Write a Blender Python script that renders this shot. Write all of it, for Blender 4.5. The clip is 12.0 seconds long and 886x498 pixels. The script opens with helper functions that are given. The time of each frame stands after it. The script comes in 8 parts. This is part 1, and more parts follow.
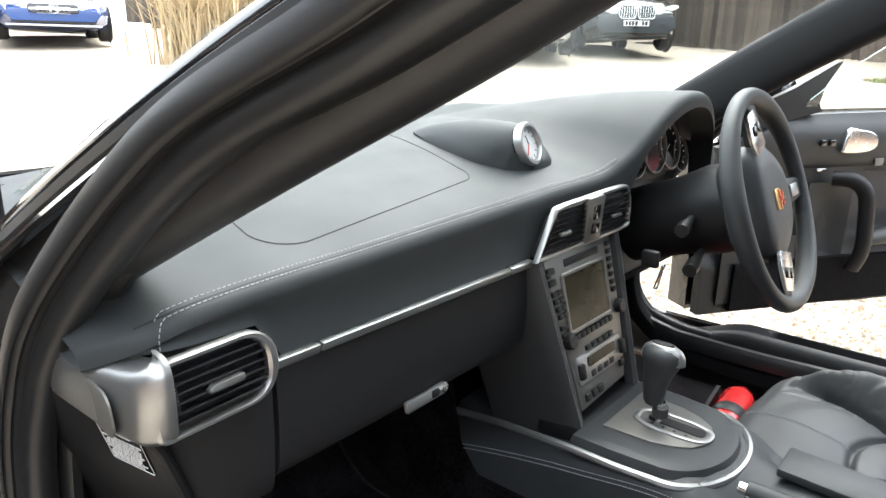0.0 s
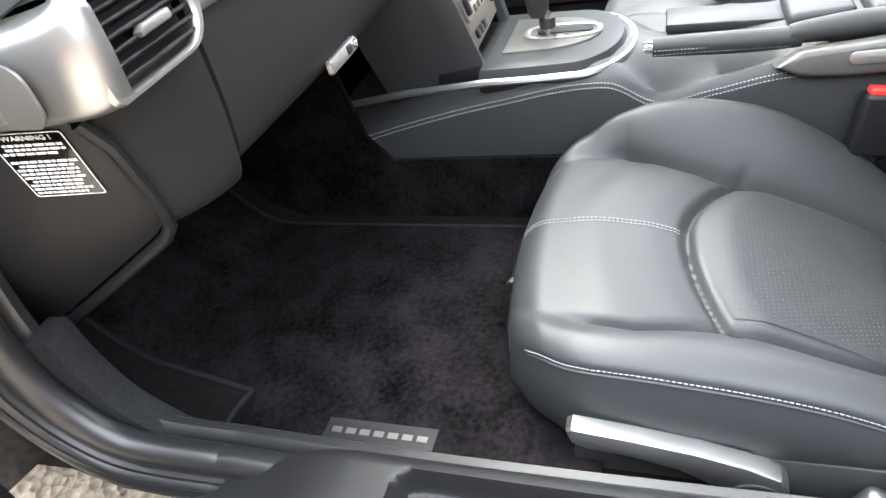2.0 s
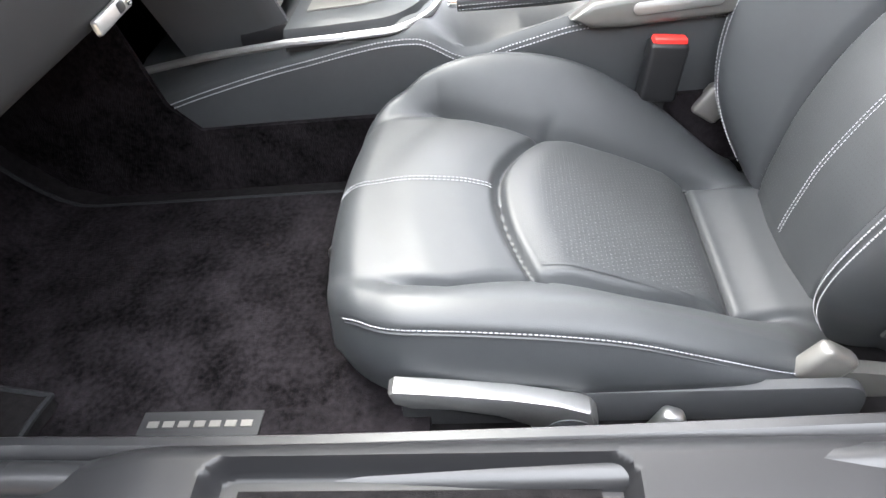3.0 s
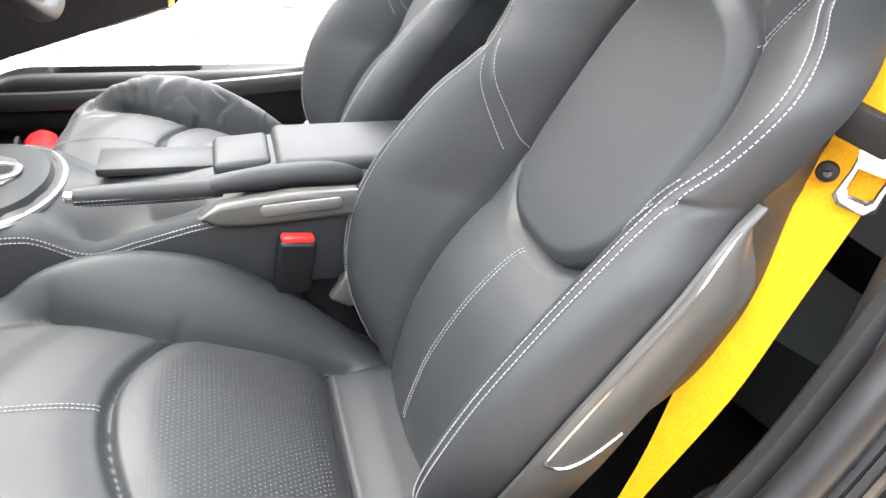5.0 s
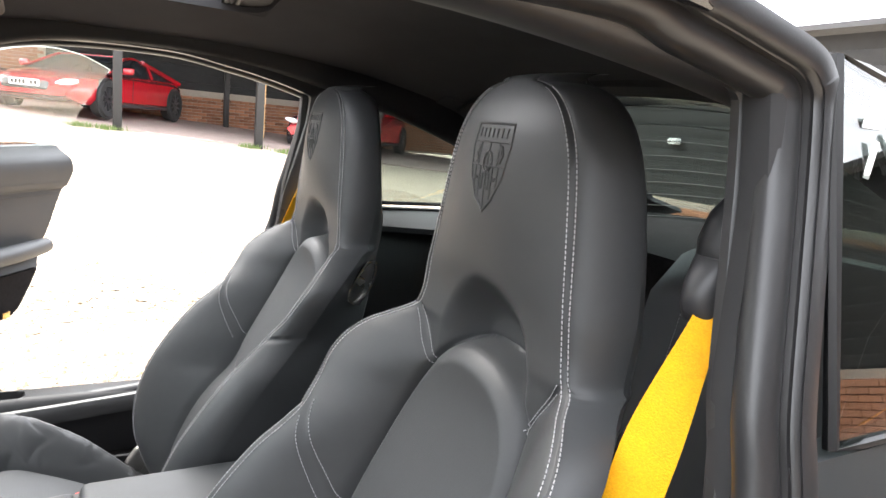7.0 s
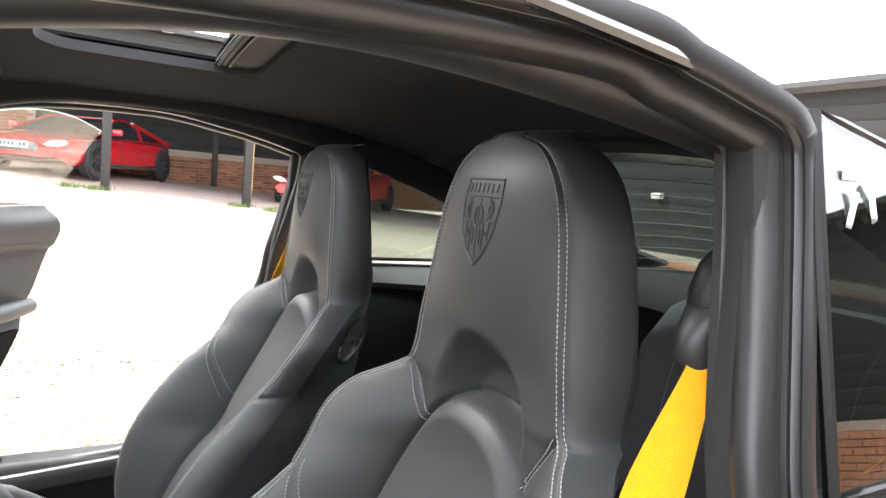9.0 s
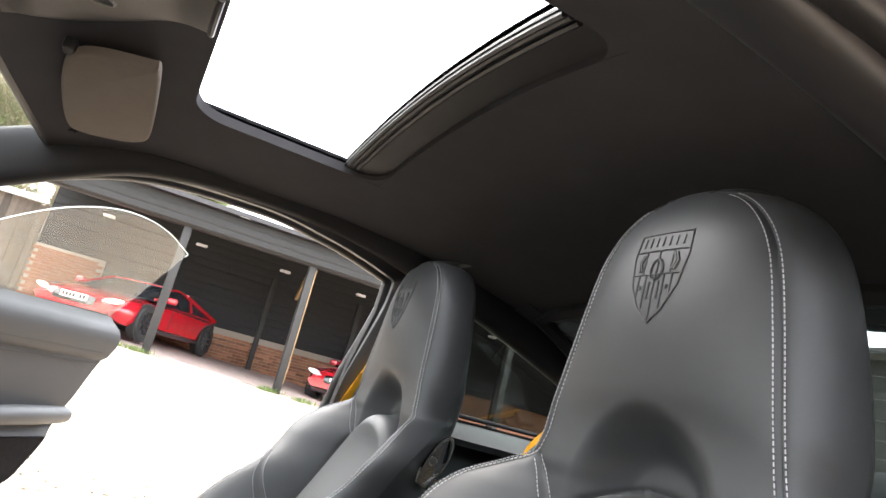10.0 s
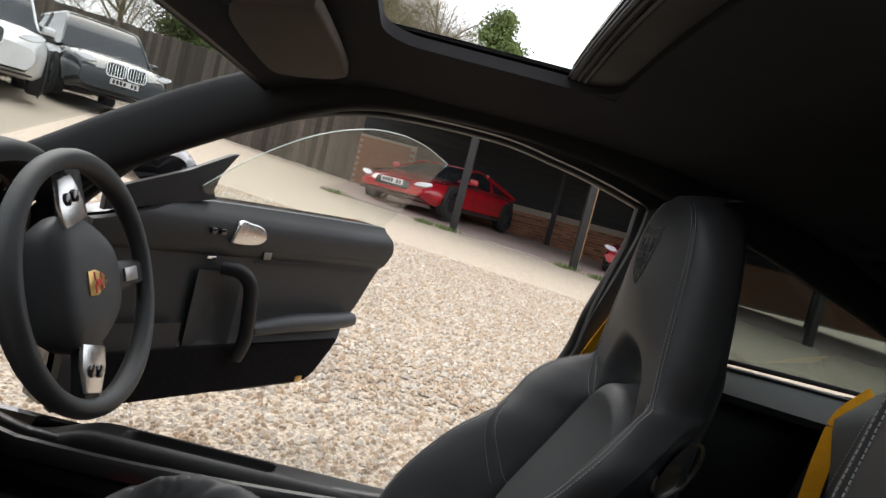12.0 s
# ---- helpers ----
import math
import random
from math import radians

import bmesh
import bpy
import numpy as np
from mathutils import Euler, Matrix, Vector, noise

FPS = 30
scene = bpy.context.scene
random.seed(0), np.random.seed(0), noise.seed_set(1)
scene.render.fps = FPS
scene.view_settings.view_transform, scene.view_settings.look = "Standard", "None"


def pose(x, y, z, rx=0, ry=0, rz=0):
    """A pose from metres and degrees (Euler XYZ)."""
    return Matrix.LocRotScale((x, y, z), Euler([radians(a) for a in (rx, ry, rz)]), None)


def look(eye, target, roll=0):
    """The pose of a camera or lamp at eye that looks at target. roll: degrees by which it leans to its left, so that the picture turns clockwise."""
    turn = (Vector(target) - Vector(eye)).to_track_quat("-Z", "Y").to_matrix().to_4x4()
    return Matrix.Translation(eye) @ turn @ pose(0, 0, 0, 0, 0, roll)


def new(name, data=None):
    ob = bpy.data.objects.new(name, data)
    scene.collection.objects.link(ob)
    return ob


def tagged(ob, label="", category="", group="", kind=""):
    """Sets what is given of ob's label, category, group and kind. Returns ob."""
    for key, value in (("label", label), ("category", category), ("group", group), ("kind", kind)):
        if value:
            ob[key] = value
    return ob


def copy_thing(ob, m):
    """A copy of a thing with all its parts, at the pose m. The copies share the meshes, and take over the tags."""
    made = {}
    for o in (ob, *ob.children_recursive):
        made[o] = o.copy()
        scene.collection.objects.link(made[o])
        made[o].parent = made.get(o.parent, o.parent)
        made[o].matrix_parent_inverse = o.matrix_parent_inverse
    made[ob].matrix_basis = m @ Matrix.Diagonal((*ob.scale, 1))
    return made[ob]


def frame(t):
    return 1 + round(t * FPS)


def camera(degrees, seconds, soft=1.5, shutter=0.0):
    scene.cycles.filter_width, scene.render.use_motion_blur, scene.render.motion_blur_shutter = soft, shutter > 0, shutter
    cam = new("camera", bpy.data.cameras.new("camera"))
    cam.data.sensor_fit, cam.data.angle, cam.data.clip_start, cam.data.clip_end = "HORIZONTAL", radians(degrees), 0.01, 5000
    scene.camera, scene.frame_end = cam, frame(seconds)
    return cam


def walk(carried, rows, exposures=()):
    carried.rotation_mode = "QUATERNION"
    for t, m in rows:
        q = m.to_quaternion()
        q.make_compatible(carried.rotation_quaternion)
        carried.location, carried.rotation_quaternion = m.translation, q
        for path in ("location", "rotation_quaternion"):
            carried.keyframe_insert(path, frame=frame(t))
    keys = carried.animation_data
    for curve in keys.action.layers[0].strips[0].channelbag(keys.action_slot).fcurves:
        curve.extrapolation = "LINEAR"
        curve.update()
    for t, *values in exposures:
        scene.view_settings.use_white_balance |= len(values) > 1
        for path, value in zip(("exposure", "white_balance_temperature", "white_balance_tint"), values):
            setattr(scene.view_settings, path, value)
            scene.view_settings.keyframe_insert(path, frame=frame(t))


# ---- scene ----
cam = camera(68.1, 12.0)
PATH = [
    (0, (-0.933, 0.19, 0.995), (0.525, 1.439, 0.434), 0.8),
    (0.3, (-0.941, 0.22, 0.986), (0.64, 1.295, 0.399), -0.8),
    (0.5, (-0.952, 0.262, 0.971), (0.657, 1.269, 0.343), -2.2),
    (0.8, (-0.991, 0.316, 0.94), (0.626, 1.234, 0.204), -5.3),
    (1, (-1.009, 0.324, 0.92), (0.579, 1.228, 0.106), -7.9),
    (1.5, (-1.034, 0.349, 0.874), (0.481, 1.163, -0.148), -11.8),
    (2, (-1.034, 0.341, 0.819), (0.445, 0.99, -0.36), -13.1),
    (2.5, (-1.026, 0.32, 0.797), (0.453, 0.762, -0.474), -11.8),
    (4.5, (-0.967, 0.203, 0.844), (0.567, -0.165, -0.385), 2.6),
    (5, (-0.96, 0.156, 0.893), (0.623, -0.417, -0.187), 5.3),
    (5.5, (-0.956, 0.128, 0.937), (0.67, -0.608, 0.035), 6.4),
    (6, (-0.963, 0.112, 0.983), (0.696, -0.743, 0.265), 6.3),
    (6.5, (-0.972, 0.101, 1.018), (0.724, -0.815, 0.485), 5.7),
    (7, (-0.979, 0.092, 1.044), (0.74, -0.868, 0.693), 5.4),
    (9, (-0.98, 0.098, 1.042), (0.748, -0.893, 0.863), 4.8),
    (9.3, (-0.944, 0.104, 0.999), (0.789, -0.884, 0.87), 4.5),
    (9.5, (-0.917, 0.106, 0.948), (0.836, -0.855, 0.985), 7.1),
    (9.8, (-0.875, 0.134, 0.872), (0.901, -0.726, 1.194), 11.1),
    (10, (-0.857, 0.153, 0.832), (0.922, -0.633, 1.3), 14.2),
    (10.5, (-0.836, 0.184, 0.777), (0.945, -0.445, 1.435), 19.5),
    (11, (-0.804, 0.153, 0.782), (0.981, -0.405, 1.49), 21.0),
    (11.5, (-0.754, 0.095, 0.891), (1.097, -0.414, 1.453), 18.9),
    (12, (-0.672, 0.016, 1.007), (1.323, -0.039, 0.875), 14.4),
]
EXPOSURES = [
    (0, 2.24, 6200, 6), (1, 2.64, 6200, 6), (1.5, 2.90, 6250, 7), (2.5, 3.82, 6350, 9), (4.5, 3.57, 6500, 10), (5.5, 3.17, 6500, 10), (6.5, 2.85, 6500, 10), (9, 2.8, 6500, 10),
    (9.5, 2.85, 6500, 10), (10, 2.9, 6500, 10), (10.5, 2.45, 6500, 10), (11, 1.5, 6500, 10), (11.5, 0.98, 6500, 10), (12, 0.72, 6500, 10),
]
walk(cam, [(t, look(e, g, r)) for t, e, g, r in PATH], EXPOSURES)

# ---- world, sun and exposure ----
world = bpy.data.worlds.new("sky")
scene.world = world
world.use_nodes = True
wn = world.node_tree
sky = wn.nodes.new("ShaderNodeTexSky")
sky.sky_type = "NISHITA"
sky.sun_disc = False
sky.sun_elevation, sky.sun_rotation = radians(55), radians(59)
sky.air_density, sky.dust_density, sky.ozone_density = 1.0, 5.0, 1.0
soft_mix = wn.nodes.new("ShaderNodeMixRGB")
soft_mix.inputs[0].default_value = 0.75
soft_mix.inputs[2].default_value = (9.2, 9.3, 9.6, 1)
wn.links.new(sky.outputs[0], soft_mix.inputs[1])
wn.links.new(soft_mix.outputs[0], wn.nodes["Background"].inputs[0])
wn.nodes["Background"].inputs[1].default_value = 0.15
sun = new("sun", bpy.data.lights.new("sun", "SUN"))
sun.data.energy, sun.data.angle, sun.data.color = 1.1, radians(55), (1.0, 0.97, 0.92)
sun.matrix_world = look((10, 6, 17), (0, 0, 0))


# ---- helpers of the scene ----
def lerp(a, b, t):
    return a + (b - a) * t


def sstep(a, b, x):
    t = min(1.0, max(0.0, (x - a) / (b - a)))
    return t * t * (3 - 2 * t)


def curve(table, x):
    """Smooth value of a table of (x, value) pairs."""
    if x <= table[0][0]:
        return table[0][1]
    for i in range(len(table) - 1):
        (x0, a), (x1, b) = table[i], table[i + 1]
        if x <= x1:
            m0 = (b - table[i - 1][1]) / (x1 - table[i - 1][0]) if i else (b - a) / (x1 - x0)
            m1 = (table[i + 2][1] - a) / (table[i + 2][0] - x0) if i + 2 < len(table) else (b - a) / (x1 - x0)
            h = x1 - x0
            t = (x - x0) / h
            return ((2 * t**3 - 3 * t**2 + 1) * a + (t**3 - 2 * t**2 + t) * h * m0
                    + (-2 * t**3 + 3 * t**2) * b + (t**3 - t**2) * h * m1)
    return table[-1][1]


def spline(points, n):
    """n points along a smooth line through the given ones."""
    pts = [Vector(p) for p in points]
    out = []
    for k in range(n):
        s = k / (n - 1) * (len(pts) - 1)
        i = min(int(s), len(pts) - 2)
        t = s - i
        p0, p1, p2, p3 = pts[max(i - 1, 0)], pts[i], pts[i + 1], pts[min(i + 2, len(pts) - 1)]
        out.append(0.5 * ((2 * p1) + (p2 - p0) * t + (2 * p0 - 5 * p1 + 4 * p2 - p3) * t * t + (3 * p1 - p0 - 3 * p2 + p3) * t**3))
    return out


def thing(name, label, category, group="", kind="", at=None):
    ob = new(name)
    ob.empty_display_size = 0.05
    if at is not None:
        ob.matrix_world = at
    return tagged(ob, label, category, group, kind)


def part(name, bm, material, parent=None, label="", sharp=40):
    """Links a bmesh as one mesh object, under a thing or a part."""
    me = bpy.data.meshes.new(name)
    bm.normal_update()
    bm.to_mesh(me)
    bm.free()
    me.materials.append(material)
    me.polygons.foreach_set("use_smooth", [True] * len(me.polygons))
    me.set_sharp_from_angle(angle=radians(sharp))
    ob = new(name, me)
    if parent is not None:
        ob.parent = parent
    if label:
        ob["label"] = label
    return ob


def whole(name, bm, material, label, category, group="", kind="", sharp=40):
    """A thing or a piece of the setting that is one mesh."""
    return tagged(part(name, bm, material, None, "", sharp), label, category, group, kind)


def box(bm, size, m=None, bevel=0.0, seg=2):
    """A box of that size, centred on m, with rounded edges."""
    r = bmesh.ops.create_cube(bm, size=1.0)
    vs = r["verts"]
    bmesh.ops.scale(bm, vec=size, verts=vs)
    if bevel > 0:
        es = list({e for v in vs for e in v.link_edges})
        r = bmesh.ops.bevel(bm, geom=es, offset=min(bevel, min(size) * 0.49), segments=seg, profile=0.5, affect="EDGES")
        vs = list({v for f in r["faces"] for v in f.verts} | {v for v in vs if v.is_valid})
    if m is not None:
        bmesh.ops.transform(bm, matrix=m, verts=vs)
    return vs


def boxed(size, m=None, bevel=0.0, seg=2):
    bm = bmesh.new()
    box(bm, size, m, bevel, seg)
    return bm


def loft(rings, closed=True, caps=True, bm=None):
    """A skin over rings of points of equal count."""
    bm = bm or bmesh.new()
    rows = [[bm.verts.new(p) for p in ring] for ring in rings]
    n = len(rows[0])
    for a, b in zip(rows, rows[1:]):
        for i in range(n if closed else n - 1):
            j = (i + 1) % n
            bm.faces.new((a[i], a[j], b[j], b[i]))
    if caps and closed:
        bm.faces.new(rows[0][::-1])
        bm.faces.new(rows[-1])
    return bm


def tube(points, r, n=8, closed=False, bm=None, flat=1.0, caps=True):
    """A round bar along points; r may be a list. flat squeezes it along its second axis."""
    pts = [Vector(p) for p in points]
    rings, last = [], None
    for i, p in enumerate(pts):
        a = pts[i - 1] if (i or closed) else pts[0]
        b = pts[(i + 1) % len(pts)] if (i + 1 < len(pts) or closed) else pts[-1]
        d = (b - a).normalized()
        if last is None:
            last = d.orthogonal().normalized() if abs(d.z) > 0.9 else Vector((0, 0, 1))
        u = (last - d * last.dot(d)).normalized()
        last = u
        v = d.cross(u)
        rr = r[i] if isinstance(r, (list, tuple)) else r
        rings.append([p + (u * math.cos(t) * flat + v * math.sin(t)) * rr for t in (k / n * math.tau for k in range(n))])
    if closed:
        rings.append(rings[0])
        return loft(rings, True, False, bm)
    return loft(rings, True, caps, bm)


def sheet(fn, nu, nv, bm=None):
    """An open surface: fn(u, v) over 0..1."""
    return loft([[fn(i / nu, j / nv) for i in range(nu + 1)] for j in range(nv + 1)], False, False, bm)


def slab(fn, nu, nv, thick, bm=None):
    """A surface fn(u, v) with thickness, laid along the vector thick."""
    bm = bm or bmesh.new()
    t = Vector(thick)
    top = [[bm.verts.new(fn(i / nu, j / nv)) for i in range(nu + 1)] for j in range(nv + 1)]
    low = [[bm.verts.new(v.co + t) for v in row] for row in top]
    for j in range(nv):
        for i in range(nu):
            bm.faces.new((top[j][i], top[j][i + 1], top[j + 1][i + 1], top[j + 1][i]))
            bm.faces.new((low[j][i], low[j + 1][i], low[j + 1][i + 1], low[j][i + 1]))
    for seq in ([(top[0][i], low[0][i]) for i in range(nu + 1)], [(top[j][nu], low[j][nu]) for j in range(nv + 1)],
                [(top[nv][i], low[nv][i]) for i in range(nu, -1, -1)], [(top[j][0], low[j][0]) for j in range(nv, -1, -1)]):
        for (a, b), (c, d) in zip(seq, seq[1:]):
            bm.faces.new((a, b, d, c))
    bmesh.ops.recalc_face_normals(bm, faces=bm.faces)
    return bm


def prism(outline, depth, m=None, bevel=0.0, seg=2, bm=None):
    """An outline in x, y drawn out along z by depth, with rounded rims."""
    own = bmesh.new()
    vs = [own.verts.new((x, y, 0)) for x, y in outline]
    face = own.faces.new(vs)
    r = bmesh.ops.extrude_face_region(own, geom=[face])
    up = [g for g in r["geom"] if isinstance(g, bmesh.types.BMVert)]
    bmesh.ops.translate(own, verts=up, vec=(0, 0, depth))
    bmesh.ops.recalc_face_normals(own, faces=own.faces)
    if bevel:
        es = [e for e in own.edges if abs(e.verts[0].co.z - e.verts[1].co.z) < 1e-6 and e.verts[0].co.z > depth / 2]
        bmesh.ops.bevel(own, geom=es, offset=bevel, segments=seg, profile=0.5, affect="EDGES")
    if m is not None:
        bmesh.ops.transform(own, matrix=m, verts=own.verts)
    if bm is None:
        return own
    me = bpy.data.meshes.new("tmp")
    own.to_mesh(me)
    own.free()
    bm.from_mesh(me)
    bpy.data.meshes.remove(me)
    return bm


def round_rect(w, h, r, n=5, cx=0, cy=0):
    out = []
    for qx, qy, a0 in ((1, 1, 0), (-1, 1, 90), (-1, -1, 180), (1, -1, 270)):
        for k in range(n + 1):
            a = radians(a0 + 90 * k / n)
            out.append((cx + qx * (w / 2 - r) + r * math.cos(a), cy + qy * (h / 2 - r) + r * math.sin(a)))
    return out


def ellipse(a, b, n=32, cx=0, cy=0):
    return [(cx + a * math.cos(k / n * math.tau), cy + b * math.sin(k / n * math.tau)) for k in range(n)]


def pill(x0, x1, y0, y1, left, right, n=6):
    """An outline rounded by one radius at its left end and another at its right."""
    out = []
    for cx, cy, r, a0 in ((x1 - right, y1 - right, right, 0), (x0 + left, y1 - left, left, 90), (x0 + left, y0 + left, left, 180), (x1 - right, y0 + right, right, 270)):
        out += [(cx + r * math.cos(radians(a0 + 90 * k / n)), cy + r * math.sin(radians(a0 + 90 * k / n))) for k in range(n + 1)]
    return out


def ring_prism(outer, inner, depth, m=None):
    """A frame between two outlines of equal count, drawn out along z."""
    rings = [[(x, y, z) for x, y in o] for o, z in ((inner, 0), (outer, 0), (outer, depth * 0.7),
             ([(lerp(a, c, 0.25), lerp(b, d, 0.25)) for (a, b), (c, d) in zip(outer, inner)], depth),
             ([(lerp(a, c, 0.75), lerp(b, d, 0.75)) for (a, b), (c, d) in zip(outer, inner)], depth), (inner, depth * 0.7), (inner, 0))]
    bm = loft(rings, True, False)
    bmesh.ops.remove_doubles(bm, verts=bm.verts, dist=1e-5)
    if m is not None:
        bmesh.ops.transform(bm, matrix=m, verts=bm.verts)
    bmesh.ops.recalc_face_normals(bm, faces=bm.faces)
    return bm


def facing(origin, right, up):
    """A matrix whose x runs along right and y along up, at origin."""
    x = Vector(right).normalized()
    z = x.cross(Vector(up)).normalized()
    y = z.cross(x)
    return Matrix.Translation(origin) @ Matrix((x, y, z)).transposed().to_4x4()


def stitches(lines, length=0.0034, gap=0.0020, r=0.00045):
    """Short thread stitches along lines of points."""
    bm = bmesh.new()
    for pts in lines:
        pts = [Vector(p) for p in pts]
        total = sum((b - a).length for a, b in zip(pts, pts[1:]))
        at, seg, base = 0.0, 0, 0.0
        while at < total - length:
            ends = []
            for s in (at, at + length):
                while seg < len(pts) - 2 and base + (pts[seg + 1] - pts[seg]).length < s:
                    base += (pts[seg + 1] - pts[seg]).length
                    seg += 1
                d = pts[seg + 1] - pts[seg]
                ends.append(pts[seg] + d * ((s - base) / max(d.length, 1e-6)))
            tube(ends, r, 4, bm=bm)
            at += length + gap
    return bm


# ---- materials ----
def material(name, colour, rough=0.5, metal=0.0, spread=0.15, scale=40.0, bump=0.0, bump_scale=300.0, spec=0.5, coat=0.0, blotch=0.1, voronoi=False, sheen=0.0, pieces=0.0, rough_spread=0.1):
    """A surface with grain at two scales in colour, gloss and relief."""
    m = bpy.data.materials.new(name)
    m.use_nodes = True
    nt = m.node_tree
    p = nt.nodes["Principled BSDF"]
    co = nt.nodes.new("ShaderNodeTexCoord")
    fine = nt.nodes.new("ShaderNodeTexNoise")
    fine.inputs["Scale"].default_value, fine.inputs["Detail"].default_value = scale, 4
    big = nt.nodes.new("ShaderNodeTexNoise")
    big.inputs["Scale"].default_value, big.inputs["Detail"].default_value = scale * 0.13, 3
    for n in (fine, big):
        nt.links.new(co.outputs["Object"], n.inputs["Vector"])
    total = nt.nodes.new("ShaderNodeMath")
    total.operation = "MULTIPLY_ADD"
    total.inputs[1].default_value = spread * 2
    nt.links.new(fine.outputs[0], total.inputs[0])
    b2 = nt.nodes.new("ShaderNodeMath")
    b2.operation = "MULTIPLY_ADD"
    b2.inputs[1].default_value = blotch * 2
    b2.inputs[2].default_value = 1 - spread - blotch
    nt.links.new(big.outputs[0], b2.inputs[0])
    nt.links.new(b2.outputs[0], total.inputs[2])
    last = total
    if pieces:
        info = nt.nodes.new("ShaderNodeObjectInfo")
        pm = nt.nodes.new("ShaderNodeMath")
        pm.operation = "MULTIPLY_ADD"
        pm.inputs[1].default_value, pm.inputs[2].default_value = pieces * 2, 1 - pieces
        nt.links.new(info.outputs["Random"], pm.inputs[0])
        mm = nt.nodes.new("ShaderNodeMath")
        mm.operation = "MULTIPLY"
        nt.links.new(pm.outputs[0], mm.inputs[0])
        nt.links.new(total.outputs[0], mm.inputs[1])
        last = mm
    mul = nt.nodes.new("ShaderNodeMixRGB")
    mul.blend_type = "MULTIPLY"
    mul.inputs[0].default_value = 1
    mul.inputs[1].default_value = (*colour, 1)
    nt.links.new(last.outputs[0], mul.inputs[2])
    nt.links.new(mul.outputs[0], p.inputs["Base Color"])
    rr = nt.nodes.new("ShaderNodeMath")
    rr.operation = "MULTIPLY_ADD"
    rr.inputs[1].default_value, rr.inputs[2].default_value = rough_spread * 2, rough - rough_spread
    nt.links.new(big.outputs[0], rr.inputs[0])
    nt.links.new(rr.outputs[0], p.inputs["Roughness"])
    p.inputs["Metallic"].default_value = metal
    p.inputs["Specular IOR Level"].default_value = spec
    p.inputs["Coat Weight"].default_value = coat
    p.inputs["Coat Roughness"].default_value = 0.04
    p.inputs["Sheen Weight"].default_value = sheen
    if bump:
        bn = nt.nodes.new("ShaderNodeBump")
        bn.inputs["Strength"].default_value = bump
        bn.inputs["Distance"].default_value = 0.5 / bump_scale
        if voronoi:
            bt = nt.nodes.new("ShaderNodeTexVoronoi")
        else:
            bt = nt.nodes.new("ShaderNodeTexNoise")
            bt.inputs["Detail"].default_value = 5
        bt.inputs["Scale"].default_value = bump_scale
        nt.links.new(co.outputs["Object"], bt.inputs["Vector"])
        nt.links.new(bt.outputs[0], bn.inputs["Height"])
        nt.links.new(bn.outputs[0], p.inputs["Normal"])
    return m


def glass(name, tint, rough=0.0, gloss=0.035):
    """Thin pane: clear with a mirror-like gloss."""
    m = bpy.data.materials.new(name)
    m.use_nodes = True
    nt = m.node_tree
    nt.nodes.remove(nt.nodes["Principled BSDF"])
    tr = nt.nodes.new("ShaderNodeBsdfTransparent")
    tr.inputs[0].default_value = (*tint, 1)
    gl = nt.nodes.new("ShaderNodeBsdfGlossy")
    gl.inputs["Roughness"].default_value = rough
    gl.inputs[0].default_value = (1, 1, 1, 1)
    mix = nt.nodes.new("ShaderNodeMixShader")
    lw = nt.nodes.new("ShaderNodeLayerWeight")
    lw.inputs[0].default_value = 0.5
    pw = nt.nodes.new("ShaderNodeMath")
    pw.operation = "POWER"
    pw.inputs[1].default_value = 5.0
    ma = nt.nodes.new("ShaderNodeMath")
    ma.operation = "MULTIPLY_ADD"
    ma.inputs[1].default_value, ma.inputs[2].default_value = 0.9, gloss
    nt.links.new(lw.outputs["Facing"], pw.inputs[0])
    nt.links.new(pw.outputs[0], ma.inputs[0])
    nt.links.new(ma.outputs[0], mix.inputs[0])
    nt.links.new(tr.outputs[0], mix.inputs[1])
    nt.links.new(gl.outputs[0], mix.inputs[2])
    nt.links.new(mix.outputs[0], nt.nodes["Material Output"].inputs[0])
    return m


LEATHER = material("black_leather", (0.029, 0.031, 0.033), 0.50, spread=0.08, scale=60, bump=0.14, bump_scale=1000, voronoi=True, blotch=0.12, spec=0.44)
PERFORATED = material("perforated_leather", (0.028, 0.030, 0.032), 0.52, spread=0.06, scale=60, bump=0.14, bump_scale=700, voronoi=True, spec=0.45)
DASH = material("dash_leather", (0.025, 0.028, 0.029), 0.62, spread=0.05, scale=80, bump=0.18, bump_scale=1200, voronoi=True, spec=0.34)
# lighter, glossier copy of the soft trim, with sky sheen put into it
SATIN_LIT = material("lit_satin_trim", (0.019, 0.019, 0.021), 0.45, spread=0.08, scale=60, bump=0.1, bump_scale=900, spec=0.55)
DASH_DARK = material("dash_fascia", (0.014, 0.014, 0.015), 0.6, spread=0.05, scale=80, bump=0.15, bump_scale=1200, voronoi=True, spec=0.22)
PLASTIC = material("black_plastic", (0.010, 0.010, 0.011), 0.45, spread=0.06, scale=90, bump=0.12, bump_scale=1500, spec=0.3)
DARKSTEEL = material("dark_steel", (0.10, 0.10, 0.10), 0.4, metal=0.8, spread=0.2, scale=60)
SOFT = material("soft_trim", (0.017, 0.017, 0.018), 0.6, spread=0.08, scale=90, bump=0.15, bump_scale=900, spec=0.25)
GLOSS = material("gloss_black", (0.006, 0.006, 0.007), 0.12, spread=0.05, coat=0.6, rough_spread=0.03)
RUBBER = material("rubber_seal", (0.015, 0.015, 0.016), 0.34, spread=0.1, scale=50, bump=0.1, bump_scale=500, spec=0.5)
